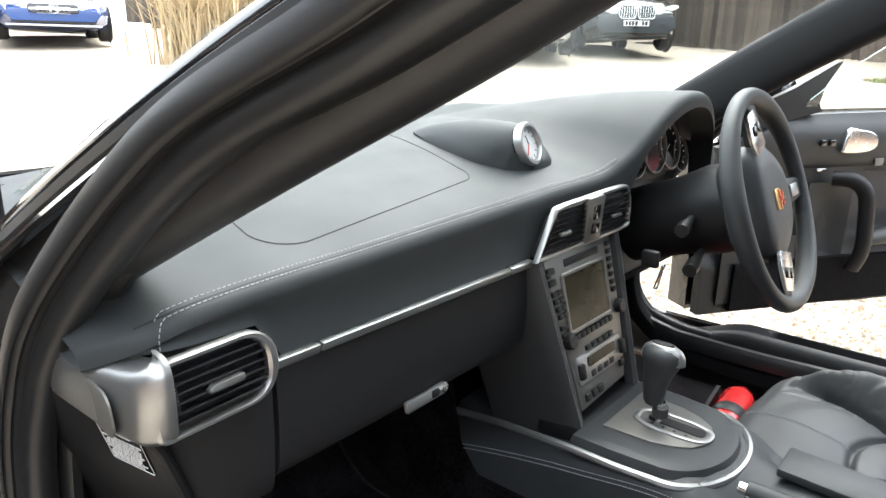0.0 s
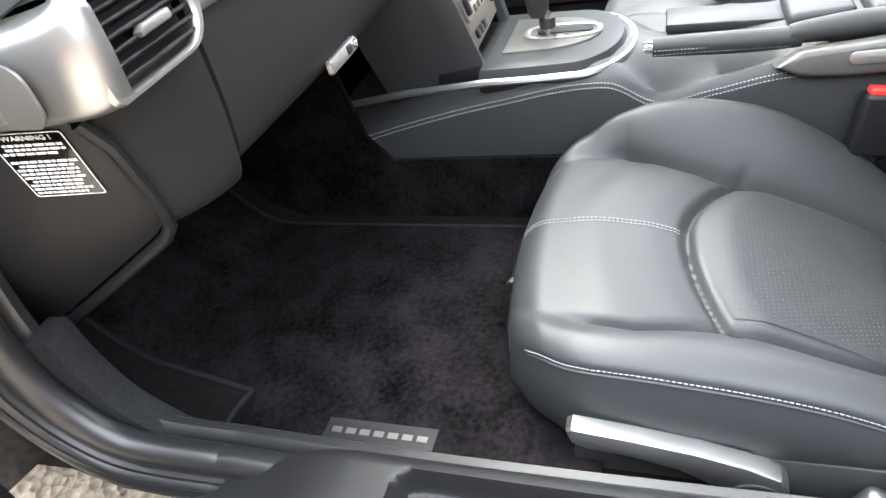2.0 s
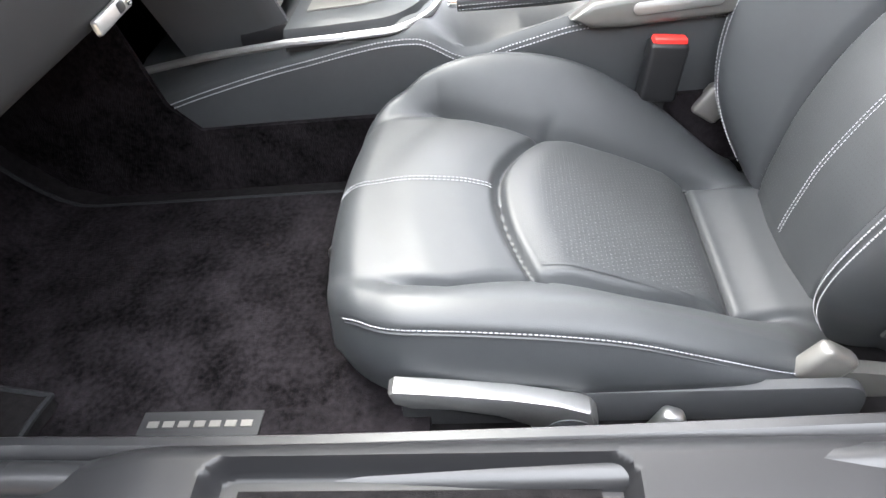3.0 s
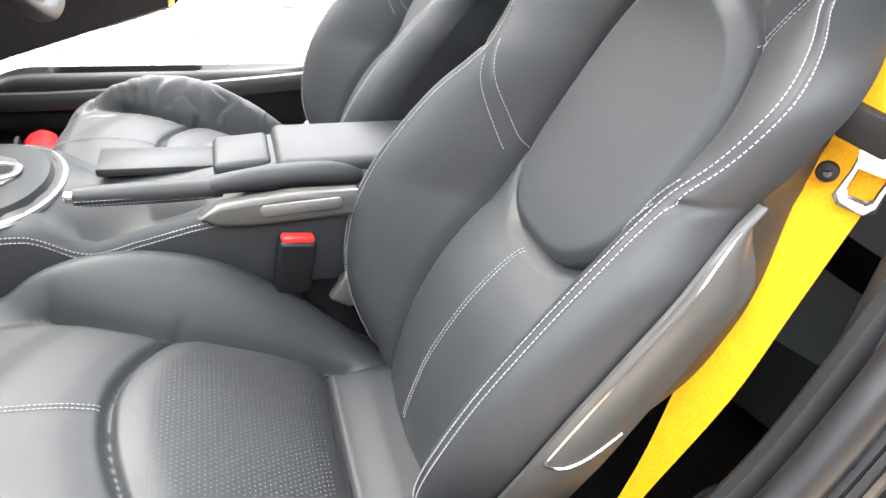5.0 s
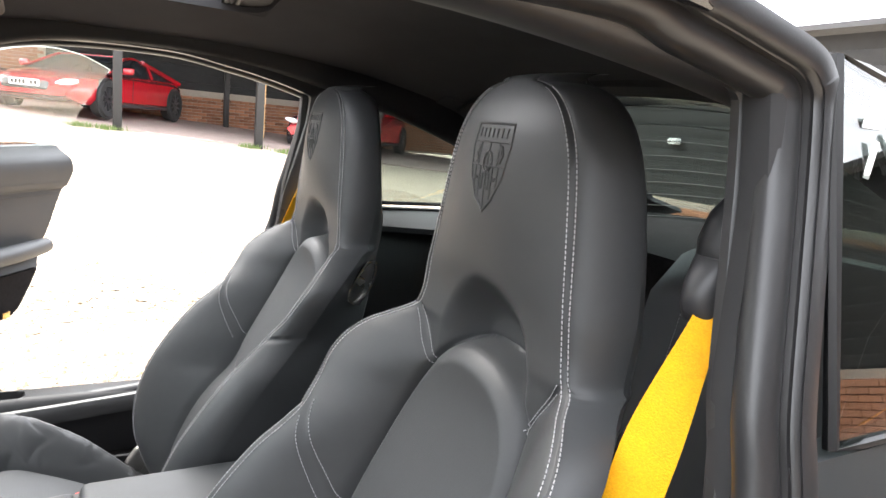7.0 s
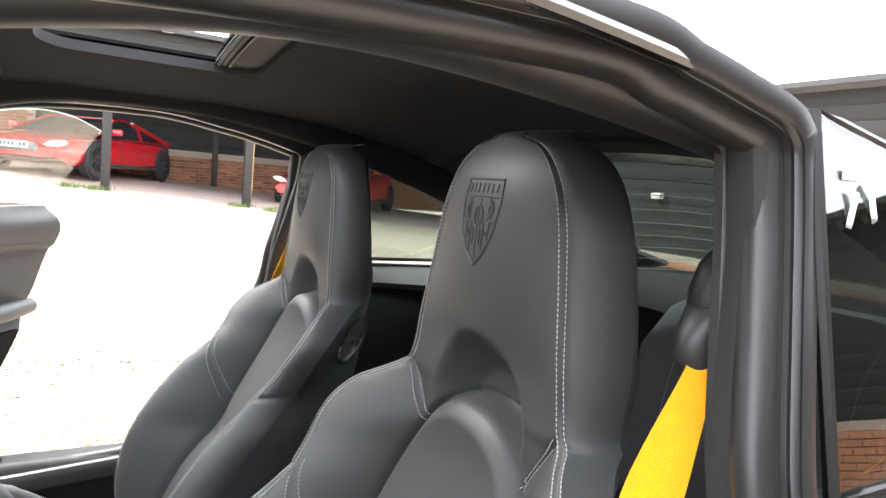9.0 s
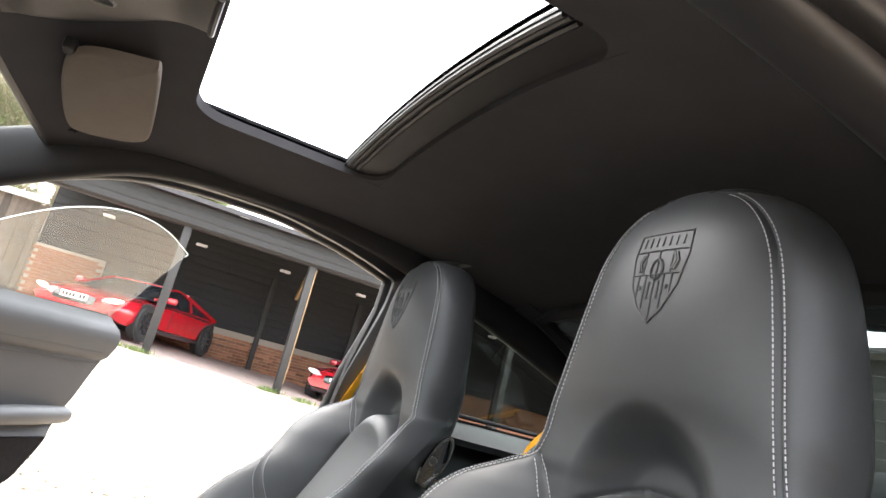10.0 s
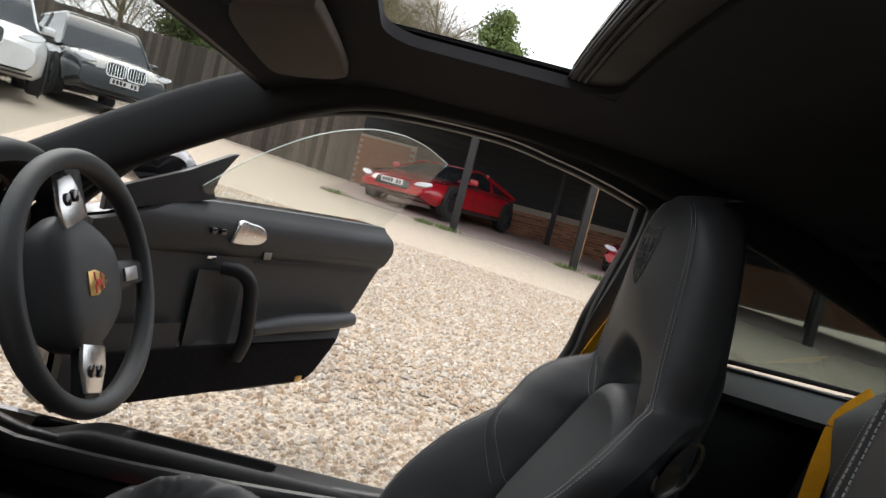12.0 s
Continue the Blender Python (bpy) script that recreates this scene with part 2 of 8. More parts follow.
BRIGHT = material("satin_chrome", (0.66, 0.66, 0.65), 0.26, metal=1.0, spread=0.04, scale=200, rough_spread=0.06)
SILVER = material("silver_paint", (0.36, 0.36, 0.355), 0.36, metal=0.9, spread=0.05, scale=200, rough_spread=0.06)
CHROME = material("chrome", (0.8, 0.8, 0.8), 0.12, metal=1.0, spread=0.04, rough_spread=0.04)
GREYSHELL = material("grey_plastic", (0.075, 0.073, 0.068), 0.33, spread=0.05, scale=60, bump=0.05, bump_scale=1200)
DULLSILVER = material("stack_silver", (0.17, 0.163, 0.152), 0.40, metal=0.6, spread=0.05, scale=150)
THREAD = material("grey_thread", (0.32, 0.32, 0.33), 0.7, spread=0.1)
EDGING = material("grey_edging_carpet", (0.013, 0.0135, 0.0145), 0.95, spread=0.7, scale=300, bump=0.9, bump_scale=600, blotch=0.3, spec=0.1)
CARPET = material("black_carpet", (0.006, 0.0053, 0.0056), 0.95, spread=0.9, scale=90, bump=0.8, bump_scale=700, blotch=0.3, spec=0.1)
MAT = material("floor_mat_pile", (0.0080, 0.0068, 0.0077), 0.95, spread=1.3, scale=130, bump=1.0, bump_scale=420, blotch=1.6, spec=0.05)
DOORSKIN = material("door_leather", (0.015, 0.016, 0.017), 0.5, spread=0.06, scale=60, bump=0.12, bump_scale=1100, voronoi=True, spec=0.42)
GREYTRIM = material("grey_trim", (0.034, 0.035, 0.037), 0.5, spread=0.06, scale=60, bump=0.15, bump_scale=1100, voronoi=True, spec=0.4)
HEADLINER = material("dark_suede", (0.046, 0.045, 0.048), 0.95, spread=0.15, scale=14, bump=0.25, bump_scale=900, blotch=0.2, spec=0.15)
VISOR = material("visor_cloth", (0.115, 0.095, 0.08), 0.9, spread=0.08, scale=50, bump=0.2, bump_scale=1500)
BELT = material("yellow_webbing", (0.74, 0.345, 0.002), 0.65, spread=0.22, scale=420, bump=0.9, bump_scale=520, spec=0.25)
RED = material("red_plastic", (0.62, 0.03, 0.025), 0.35, spread=0.05)
WHITE = material("white_print", (0.75, 0.75, 0.75), 0.6, spread=0.05)
BODY = material("black_car_paint", (0.008, 0.008, 0.009), 0.15, spread=0.05, coat=1.0, rough_spread=0.03)
GLASS = glass("window_glass", (0.93, 0.95, 0.94))
TINTED = glass("rear_glass", (0.55, 0.60, 0.58))
QUARTER = glass("quarter_glass", (0.48, 0.52, 0.50), gloss=0.08)
SCREEN = material("display_glass", (0.020, 0.017, 0.008), 0.24, spread=0.5, scale=30, rough_spread=0.02, spec=0.14)
DIALFACE = material("dial_face", (0.55, 0.55, 0.54), 0.4, spread=0.05)
GOLD = material("crest_gold", (0.55, 0.36, 0.13), 0.3, metal=0.8, spread=0.2, scale=300)
GRAVEL = material("gravel_bed", (0.42, 0.355, 0.275), 0.9, spread=0.9, scale=60, bump=1.0, bump_scale=60, blotch=0.12, voronoi=True)
BRICK = material("red_brick", (0.30, 0.14, 0.08), 0.9, spread=0.25, scale=20, bump=0.4, bump_scale=120, pieces=0.4)
MORTAR = material("mortar", (0.34, 0.30, 0.25), 0.95, spread=0.2, scale=30, bump=0.4, bump_scale=150)
BOARD = material("black_board", (0.018, 0.018, 0.018), 0.8, spread=0.25, scale=10, bump=0.4, bump_scale=60, blotch=0.2)
FENCE = material("fence_board", (0.085, 0.070, 0.055), 0.9, pieces=0.5, spread=0.4, scale=8, bump=0.5, bump_scale=60, blotch=0.25)
POST = material("painted_post", (0.016, 0.015, 0.014), 0.6, spread=0.2, scale=15)
TIMBER = material("bare_timber", (0.33, 0.20, 0.09), 0.8, spread=0.2, scale=12, bump=0.3, bump_scale=80)
CONCRETE = material("shed_floor", (0.34, 0.265, 0.235), 0.9, spread=0.2, scale=8, bump=0.4, bump_scale=60, blotch=0.2)
ROOFING = material("roof_felt", (0.045, 0.045, 0.048), 0.85, spread=0.2, scale=12, bump=0.3, bump_scale=80)
RED_PAINT = material("red_car_paint", (0.42, 0.012, 0.022), 0.22, spread=0.04, coat=1.0, rough_spread=0.03)
BLUE_PAINT = material("blue_car_paint", (0.018, 0.055, 0.20), 0.22, spread=0.04, coat=1.0, rough_spread=0.03)
WHITE_PAINT = material("white_car_paint", (0.72, 0.73, 0.74), 0.22, spread=0.03, coat=1.0, rough_spread=0.03)
GREY_PAINT = material("dark_car_paint", (0.025, 0.030, 0.034), 0.22, spread=0.04, coat=1.0, rough_spread=0.03)
CARGLASS = material("dark_glass", (0.02, 0.025, 0.03), 0.06, spread=0.05, rough_spread=0.02)
TYRE = material("tyre", (0.02, 0.02, 0.02), 0.8, spread=0.15)
RIM = material("wheel_rim", (0.10, 0.10, 0.105), 0.35, metal=0.8, spread=0.1)
LAMP = material("lamp_lens", (0.75, 0.77, 0.8), 0.1, spread=0.1, rough_spread=0.03)
LEAF = material("leaf", (0.125, 0.170, 0.050), 0.7, spread=0.35, scale=2, pieces=0.2)
TWIG = material("bare_twig", (0.27, 0.24, 0.15), 0.9, spread=0.25, scale=3)
BARK = material("bark", (0.10, 0.085, 0.065), 0.9, spread=0.3, scale=8, bump=0.5, bump_scale=40)
WEED = material("weed", (0.10, 0.145, 0.035), 0.7, spread=0.3, scale=20)
EXTINGUISHER = material("extinguisher_red", (0.62, 0.02, 0.02), 0.25, spread=0.05, coat=0.5)

# ---- the car's shell ----
SLOPE_X, SLOPE_Y = 0.051, 0.062  # the yard climbs away from the car


def ground_z(x, y):
    flat = sstep(0.9, 2.2, math.hypot(x * 0.9, y * 0.45))
    return (SLOPE_X * x + SLOPE_Y * y) * flat


def roof_z(x, y):
    """The headliner's underside."""
    z = 1.262 - 0.24 * x * x
    if x < -0.40:
        z -= 0.036 * sstep(0.40, 0.60, -x) * sstep(0.25, 0.0, y)
    if y > 0.12:
        z -= 0.75 * (y - 0.12) ** 2
    if y < -0.12:
        z -= 0.21 * (y + 0.12) ** 2
    return z


# sunroof opening, with round front corners
SUN_X, SUN_F, SUN_B = 0.362, 0.158, -0.215


def to_front(x, y):
    """Carries the front rows of the roof to the curved top edge of the windscreen."""
    return y if y < 0.20 else 0.20 + (y - 0.20) * (0.249 - 0.22 * x * x) / 0.22


def headliner():
    bm = bmesh.new()
    xs = sorted({round(-0.60 + 1.20 * i / 40, 4) for i in range(41)} | {-SUN_X, SUN_X})
    ys = sorted({round(-0.80 + 1.22 * i / 40, 4) for i in range(41)} | {SUN_F, SUN_B})
    grid = {(x, y): bm.verts.new((x, to_front(x, y), roof_z(x, to_front(x, y)))) for x in xs for y in ys}
    for x0, x1 in zip(xs, xs[1:]):
        for y0, y1 in zip(ys, ys[1:]):
            cx, cy = (x0 + x1) / 2, (y0 + y1) / 2
            if abs(cx) < SUN_X and SUN_B < cy < SUN_F:
                continue
            bm.faces.new((grid[x0, y0], grid[x0, y1], grid[x1, y1], grid[x1, y0]))
    rim = [e for e in bm.edges if e.is_boundary]
    r = bmesh.ops.extrude_edge_only(bm, edges=rim)
    up = [v for v in r["geom"] if isinstance(v, bmesh.types.BMVert)]
    for v in up:
        v.co.z += 0.018
    bmesh.ops.recalc_face_normals(bm, faces=bm.faces)
    return bm


whole("ceiling", headliner(), HEADLINER, "dark charcoal suede headliner with a sunroof opening", "headliner", kind="structure")

# corner fillets, rear drip recess and rails of the sunroof
sunroof = thing("sunroof", "open sliding sunroof with black rails and guides", "sunroof", kind="structure")
for sx in (1, -1):
    for sy, yy, r in ((1, SUN_F, 0.06), (-1, SUN_B, 0.055)):
        bm = bmesh.new()
        pts = [(sx * SUN_X, yy)] + [(sx * (SUN_X - r + r * math.cos(a)), yy - sy * (r - r * math.sin(a))) for a in (k / 8 * math.pi / 2 for k in range(9))]
        lo = [(x, y, roof_z(x, y) + (0 if sy > 0 else 0.001)) for x, y in pts]
        loft([lo, [(x, y, z + (0.018 if sy > 0 else 0.010)) for x, y, z in lo]], True, True, bm)
        bmesh.ops.recalc_face_normals(bm, faces=bm.faces)
        part("corner", bm, HEADLINER, sunroof)
part("rear_trough", slab(lambda u, v: (lerp(-SUN_X + 0.001, SUN_X - 0.001, u), lerp(-0.214, -0.134, v), roof_z(lerp(-SUN_X, SUN_X, u), -0.2) + 0.010 + 0.004 * v), 24, 2, (0, 0, 0.004)), SOFT, sunroof)
for yy, zz, rr in ((-0.140, 0.010, 0.0045), (-0.149, 0.011, 0.004), (-0.160, 0.010, 0.0045)):
    part("guide_rail", tube([(x, yy, roof_z(x, yy) + zz) for x in (-0.345 + 0.69 * k / 20 for k in range(21))], rr, 6), PLASTIC, sunroof)
part("glass_panel", slab(lambda u, v: (lerp(-0.37, 0.37, u), lerp(-0.56, -0.138, v), roof_z(lerp(-0.37, 0.37, u), lerp(-0.56, -0.138, v)) + 0.032), 16, 6, (0, 0, 0.006)), GLOSS, sunroof)
def outer_roof():
    bm = bmesh.new()
    xs = sorted({round(-0.60 + 1.20 * i / 40, 4) for i in range(41)} | {-SUN_X - 0.004, SUN_X + 0.004})
    ys = sorted({round(-0.95 + 1.375 * i / 40, 4) for i in range(41)} | {SUN_F + 0.004, -0.142})
    grid = {(x, y): bm.verts.new((x, to_front(x, y), roof_z(x, to_front(x, y)) + 0.022)) for x in xs for y in ys}
    for x0, x1 in zip(xs, xs[1:]):
        for y0, y1 in zip(ys, ys[1:]):
            cx, cy = (x0 + x1) / 2, (y0 + y1) / 2
            if abs(cx) < SUN_X and -0.142 < cy < SUN_F:
                continue
            bm.faces.new((grid[x0, y0], grid[x1, y0], grid[x1, y1], grid[x0, y1]))
    r = bmesh.ops.extrude_face_region(bm, geom=bm.faces[:])
    bmesh.ops.translate(bm, verts=[g for g in r["geom"] if isinstance(g, bmesh.types.BMVert)], vec=(0, 0, 0.006))
    bmesh.ops.recalc_face_normals(bm, faces=bm.faces)
    return bm


whole("roof_panel", outer_roof(), BODY, "glossy black steel car roof panel", "roof", kind="structure")

# pillars and roof rails: centre line and half height
RAIL_R = [((0.745, 1.20, 0.665), 0.055), ((0.715, 1.02, 0.758), 0.056), ((0.672, 0.82, 0.868), 0.058), ((0.632, 0.60, 1.002), 0.058), ((0.606, 0.40, 1.112), 0.056),
          ((0.592, 0.20, 1.185), 0.044), ((0.586, -0.05, 1.200), 0.038), ((0.580, -0.30, 1.178), 0.038), ((0.574, -0.55, 1.125), 0.042), ((0.57, -0.80, 1.05), 0.046), ((0.57, -1.10, 0.94), 0.05)]
RAIL_L = [((-0.745, 1.20, 0.630), 0.055), ((-0.722, 1.02, 0.728), 0.058), ((-0.695, 0.82, 0.838), 0.060), ((-0.668, 0.62, 0.941), 0.057), ((-0.640, 0.45, 1.022), 0.050), ((-0.615, 0.30, 1.096), 0.045),
          ((-0.598, 0.15, 1.145), 0.048), ((-0.582, -0.05, 1.152), 0.026), ((-0.578, -0.30, 1.130), 0.022), ((-0.574, -0.55, 1.088), 0.024), ((-0.574, -0.80, 1.02), 0.036), ((-0.57, -1.10, 0.92), 0.05)]


def rail(table):
    pts = spline([p for p, _ in table], 70)
    rad = [r[0] for r in spline([(r, 0, 0) for _, r in table], 70)]
    rings = []
    for i, p in enumerate(pts):
        d = (pts[min(i + 1, 69)] - pts[max(i - 1, 0)]).normalized()
        out = Vector((1, 0, 0))
        up = out.cross(d).normalized()
        if up.z < 0:
            up = -up
        ring = []
        for k in range(16):
            a = k / 16 * math.tau
            c, s = math.cos(a), math.sin(a)
            c, s = math.copysign(abs(c) ** 0.7, c), math.copysign(abs(s) ** 0.7, s)
            ring.append(p + out * c * 0.030 + up * s * rad[i])
        rings.append(ring)
    bm = loft(rings, True, True)
    bmesh.ops.recalc_face_normals(bm, faces=bm.faces)
    return bm


for table, nm in ((RAIL_R, "pillar_right"), (RAIL_L, "pillar_left")):
    # same trim on both sides; the left one gets the sky-lit copy
    whole(nm, rail(table), SATIN_LIT if nm == "pillar_left" else SOFT, "black trimmed windscreen pillar and roof rail", "pillar", kind="structure")

def strip(path, profile):
    """A closed run of trim: profile points are (towards the outside, away from the opening)."""
    mid = sum(path, Vector()) / len(path)
    rings = []
    n = len(path)
    for i, p in enumerate(path):
        d = (path[(i + 1) % n] - path[i - 1]).normalized()
        away = Vector((1, 0, 0)).cross(d).normalized()
        if away.dot(p - mid) < 0:
            away = -away
        rings.append([p + Vector((a, 0, 0)) + away * b for a, b in profile])
    rings.append(rings[0])
    bm = loft(rings, True, False)
    bmesh.ops.remove_doubles(bm, verts=bm.verts, dist=1e-6)
    bmesh.ops.recalc_face_normals(bm, faces=bm.faces)
    return bm


# painted strips outside the pillars, seals round both door openings
for table, sx, nm in ((RAIL_R, 1, "right"), (RAIL_L, -1, "left")):
    base = [Vector(p) for p, _ in table]
    rise = [r for _, r in table]
    whole("paint_strip_" + nm, tube(spline([p + Vector((sx * (0.030 if sx > 0 or p.y > 0.2 else 0.044), 0, 0.72 * r + (0.0 if sx > 0 or p.y > 0.2 else 0.004))) for p, r in zip(base, rise)], 70), 0.012, 10, flat=0.9), BODY, "glossy black painted roof edge", "roof edge", kind="structure")
    whole("trim_strip_" + nm, tube(spline([p + Vector((sx * (0.046 if sx > 0 or p.y > 0.2 else 0.066), 0, 0.22 * r + (0.0 if sx > 0 or p.y > 0.2 else 0.010))) for p, r in zip(base, rise)], 70), 0.0065, 8), RUBBER if sx > 0 else BODY, "black roof drip moulding", "trim", kind="structure")
    whole("trim_seal_" + nm, tube(spline([p + Vector((sx * (0.042 if sx > 0 or p.y > 0.2 else 0.057), 0, 0.48 * r + (0.0 if sx > 0 or p.y > 0.2 else 0.008))) for p, r in zip(base, rise)], 70), 0.008, 6), RUBBER, "black rubber strip along the roof edge", "trim", kind="structure")
    low = [(0.735, 0.76, 0.300), (0.745, 0.87, 0.325), (0.750, 0.925, 0.41), (0.750, 0.925, 0.53), (0.746, 0.885, 0.65), (0.736, 0.80, 0.770)]
    loop = [Vector((sx * x, y, z)) for x, y, z in low]
    loop += [p + Vector((sx * 0.036, 0.0, -0.020 if sx < 0 else -0.034)) for p in base[3:7]]
    loop += [Vector((sx * x, y, z)) for x, y, z in ((0.616, -0.20, 1.147), (0.622, -0.29, 1.130), (0.627, -0.350, 1.115), (0.630, -0.379, 1.107), (0.633, -0.389, 1.099), (0.635, -0.392, 1.085), (0.645, -0.388, 1.03), (0.664, -0.373, 0.95), (0.687, -0.354, 0.86), (0.712, -0.340, 0.76), (0.733, -0.275, 0.60), (0.745, -0.200, 0.45), (0.747, -0.10, 0.35), (0.744, 0.1, 0.322), (0.738, 0.5, 0.300))]
    closed = spline(loop + [loop[0]], 320)[:-1]
    seal = thing("door_seal_" + nm, "black rubber door opening seal", "seal", kind="structure")
    part("bulb", tube(closed, 0.017, 14, closed=True), RUBBER, seal)
    part("lip", strip(closed, [(sx * a, b) for a, b in ((-0.052, 0.030), (-0.048, 0.006), (-0.040, -0.006), (-0.030, -0.008), (-0.022, -0.002), (-0.018, 0.010), (-0.020, 0.030))]), RUBBER, seal)
    part("flange", strip(closed, [(sx * a, b) for a, b in ((0.006, 0.030), (0.009, 0.012), (0.014, 0.007), (0.021, 0.008), (0.0225, 0.011), (0.024, 0.008), (0.028, 0.010), (0.0295, 0.013), (0.031, 0.011), (0.033, 0.016), (0.031, 0.030))]), RUBBER, seal)

# centre pillars behind the doors, with quarter window frames
for sx, nm in ((1, "right"), (-1, "left")):
    pil = [((0.622, -0.415, 1.135), 0.045), ((0.640, -0.420, 1.02), 0.050), ((0.662, -0.405, 0.88), 0.060), ((0.690, -0.395, 0.70), 0.062), ((0.705, -0.40, 0.50), 0.075), ((0.71, -0.40, 0.30), 0.08)]
    rings = []
    for (x, y, z), r in pil:
        rings.append([(sx * (x + 0.022 * math.copysign(abs(math.cos(a)) ** 0.6, math.cos(a))), y + r * math.copysign(abs(math.sin(a)) ** 0.6, math.sin(a)), z) for a in (k / 16 * math.tau for k in range(16))])
    bm = loft(rings, True, True)
    bmesh.ops.recalc_face_normals(bm, faces=bm.faces)
    whole("centre_pillar_" + nm, bm, SOFT, "black trimmed pillar behind the door", "pillar", kind="structure")
    # padded foot of the pillar with a joint, above a carpeted wedge
    def foot(rows, x0, inner):
        rings = []
        for z, front, shrink in rows:
            inner = min(inner, front - 0.012)
            pts = [(x0, -0.46), (x0, -0.40), (x0 + 0.001, inner - 0.02), (x0 + 0.006, inner), (lerp(x0, 0.712, 0.5), lerp(inner, front, 0.55)), (0.704, front - 0.006), (0.716, front - 0.004), (0.724, front - 0.016), (0.727, front - 0.05), (0.728, -0.46)]
            loop = spline([(x, y, z) for x, y in pts], 48)
            mid = Vector((0.69, -0.39, z))
            rings.append([tuple((Vector((sx * p.x, p.y, z)) - Vector((sx * mid.x, mid.y, 0))) * (1 - shrink) + Vector((sx * mid.x, mid.y, 0)))[:2] + (z,) for p in loop])
        bm = loft(rings, True, True)
        bmesh.ops.recalc_face_normals(bm, faces=bm.faces)
        return bm
    whole("pillar_trim_" + nm, foot(((0.400, -0.215, 0.02), (0.406, -0.215, 0.0), (0.46, -0.226, 0), (0.52, -0.248, 0), (0.58, -0.268, 0), (0.64, -0.282, 0), (0.716, -0.298, 0), (0.7225, -0.299, 0.006), (0.7245, -0.299, 0.025), (0.7265, -0.300, 0.006), (0.733, -0.304, 0.0), (0.746, -0.318, 0.0), (0.755, -0.330, 0.02), (0.760, -0.340, 0.07), (0.763, -0.348, 0.25)), 0.656, -0.312), GREYTRIM, "black grained trim at the foot of the pillar", "trim panel", kind="structure")
    whole("pillar_carpet_" + nm, foot(((0.22, -0.060, 0.0), (0.30, -0.088, 0), (0.34, -0.125, 0), (0.375, -0.170, 0), (0.399, -0.213, 0.0)), 0.668, -0.200), EDGING, "dark grey carpet below the pillar trim", "carpet", kind="structure")
    # quarter panel below the side window and the trim under it
    q = slab(lambda u, v: (sx * (0.735 - 0.045 * v - 0.02 * u), lerp(-0.36, -1.25, u), lerp(0.25, 0.826 - 0.01 * u, v)), 8, 6, (sx * 0.03, 0, 0))
    whole("quarter_trim_" + nm, q, LEATHER, "black leather rear side trim panel", "trim panel", kind="structure")
    whole("quarter_body_" + nm, slab(lambda u, v: (sx * (0.80 + 0.06 * math.sin(v * 2.2)), lerp(-0.40, -1.9, u), lerp(0.22, 0.80, v)), 12, 8, (sx * 0.01, 0, 0)), BODY, "glossy black rear wing of the car", "car body", kind="structure")
    win = thing("window_quarter_" + nm, "tinted rear side window", "window", kind="structure")
    def wp(u, v):
        y = lerp(-0.412 - 0.008 * v, -1.18, u)
        top = curve([(-1.18, 0.90), (-0.95, 0.99), (-0.7, 1.075), (-0.42, 1.13)], y)
        z = lerp(0.832, top, v)
        return (sx * (0.716 - 0.20 * (z - 0.832)), y, z)
    g = part("pane", slab(wp, 10, 6, (sx * 0.004, 0, 0)), QUARTER, win)
    g.visible_shadow = False
    edge = [wp(u / 20, 0) for u in range(21)] + [wp(1 - u / 20, 1) for u in range(21)]
    part("frame", tube(edge, 0.006, 6, closed=True), PLASTIC, win)
    for bu, bv, bw, bh, br in ((0.055, 0.86, 0.030, 0.008, 0), (0.050, 0.76, 0.008, 0.030, 10), (0.090, 0.80, 0.008, 0.034, -25)):
        part("sticker_bar", boxed((0.0008, bw, bh), pose(*(Vector(wp(bu, bv)) + Vector((sx * 0.006, 0, 0)))) @ pose(0, 0, 0, br, 0, 0)), WHITE, win, "white sticker lettering as plain bars")

# windscreen and rear window
screen = thing("windscreen", "clear laminated windscreen with dark edge band", "windscreen", kind="structure")
def ws(u, v):
    x = lerp(-1, 1, u)
    z = lerp(0.80, 1.205, v)
    half = lerp(0.70, 0.575, v)
    return (x * half, lerp(1.30, 0.43, v) - 0.10 * x * x * lerp(1, 0.6, v), z - 0.03 * x * x)
g = part("pane", slab(ws, 24, 12, (0, 0.002, 0.005)), GLASS, screen)
g.visible_shadow = False
part("header_trim", tube([(x, to_front(x, 0.42) + 0.002, roof_z(x, to_front(x, 0.42)) + 0.003) for x in (-0.59 + 1.18 * k / 40 for k in range(41))], 0.007, 8), RUBBER, screen, "black edge along the top of the windscreen")
part("cowl", slab(lambda u, v: (lerp(-0.72, 0.72, u), lerp(1.22, 1.42, v) - 0.12 * (2 * u - 1) ** 2, 0.80 - 0.02 * v), 20, 3, (0, 0, -0.02)), PLASTIC, screen)
rw = thing("rear_window", "tinted rear window with heating lines", "window", kind="structure")
def rwf(u, v):
    x = lerp(-1, 1, u)
    half = lerp(0.52, 0.50, v)
    return (x * half, lerp(-1.42, -0.80, v) + 0.05 * x * x, lerp(0.86, 1.158, v) - 0.05 * x * x)
g = part("pane", slab(rwf, 20, 8, (0, -0.002, 0.005)), TINTED, rw)
g.visible_shadow = False
for k in range(9):
    part("heating_line", tube([rwf(u / 12, (k + 1) / 10) for u in range(13)], 0.0008, 4), PLASTIC, rw)
part("frame", tube([rwf(u / 20, 0) for u in range(21)] + [rwf(1 - u / 20, 1) for u in range(21)], 0.02, 6, closed=True), SOFT, rw)

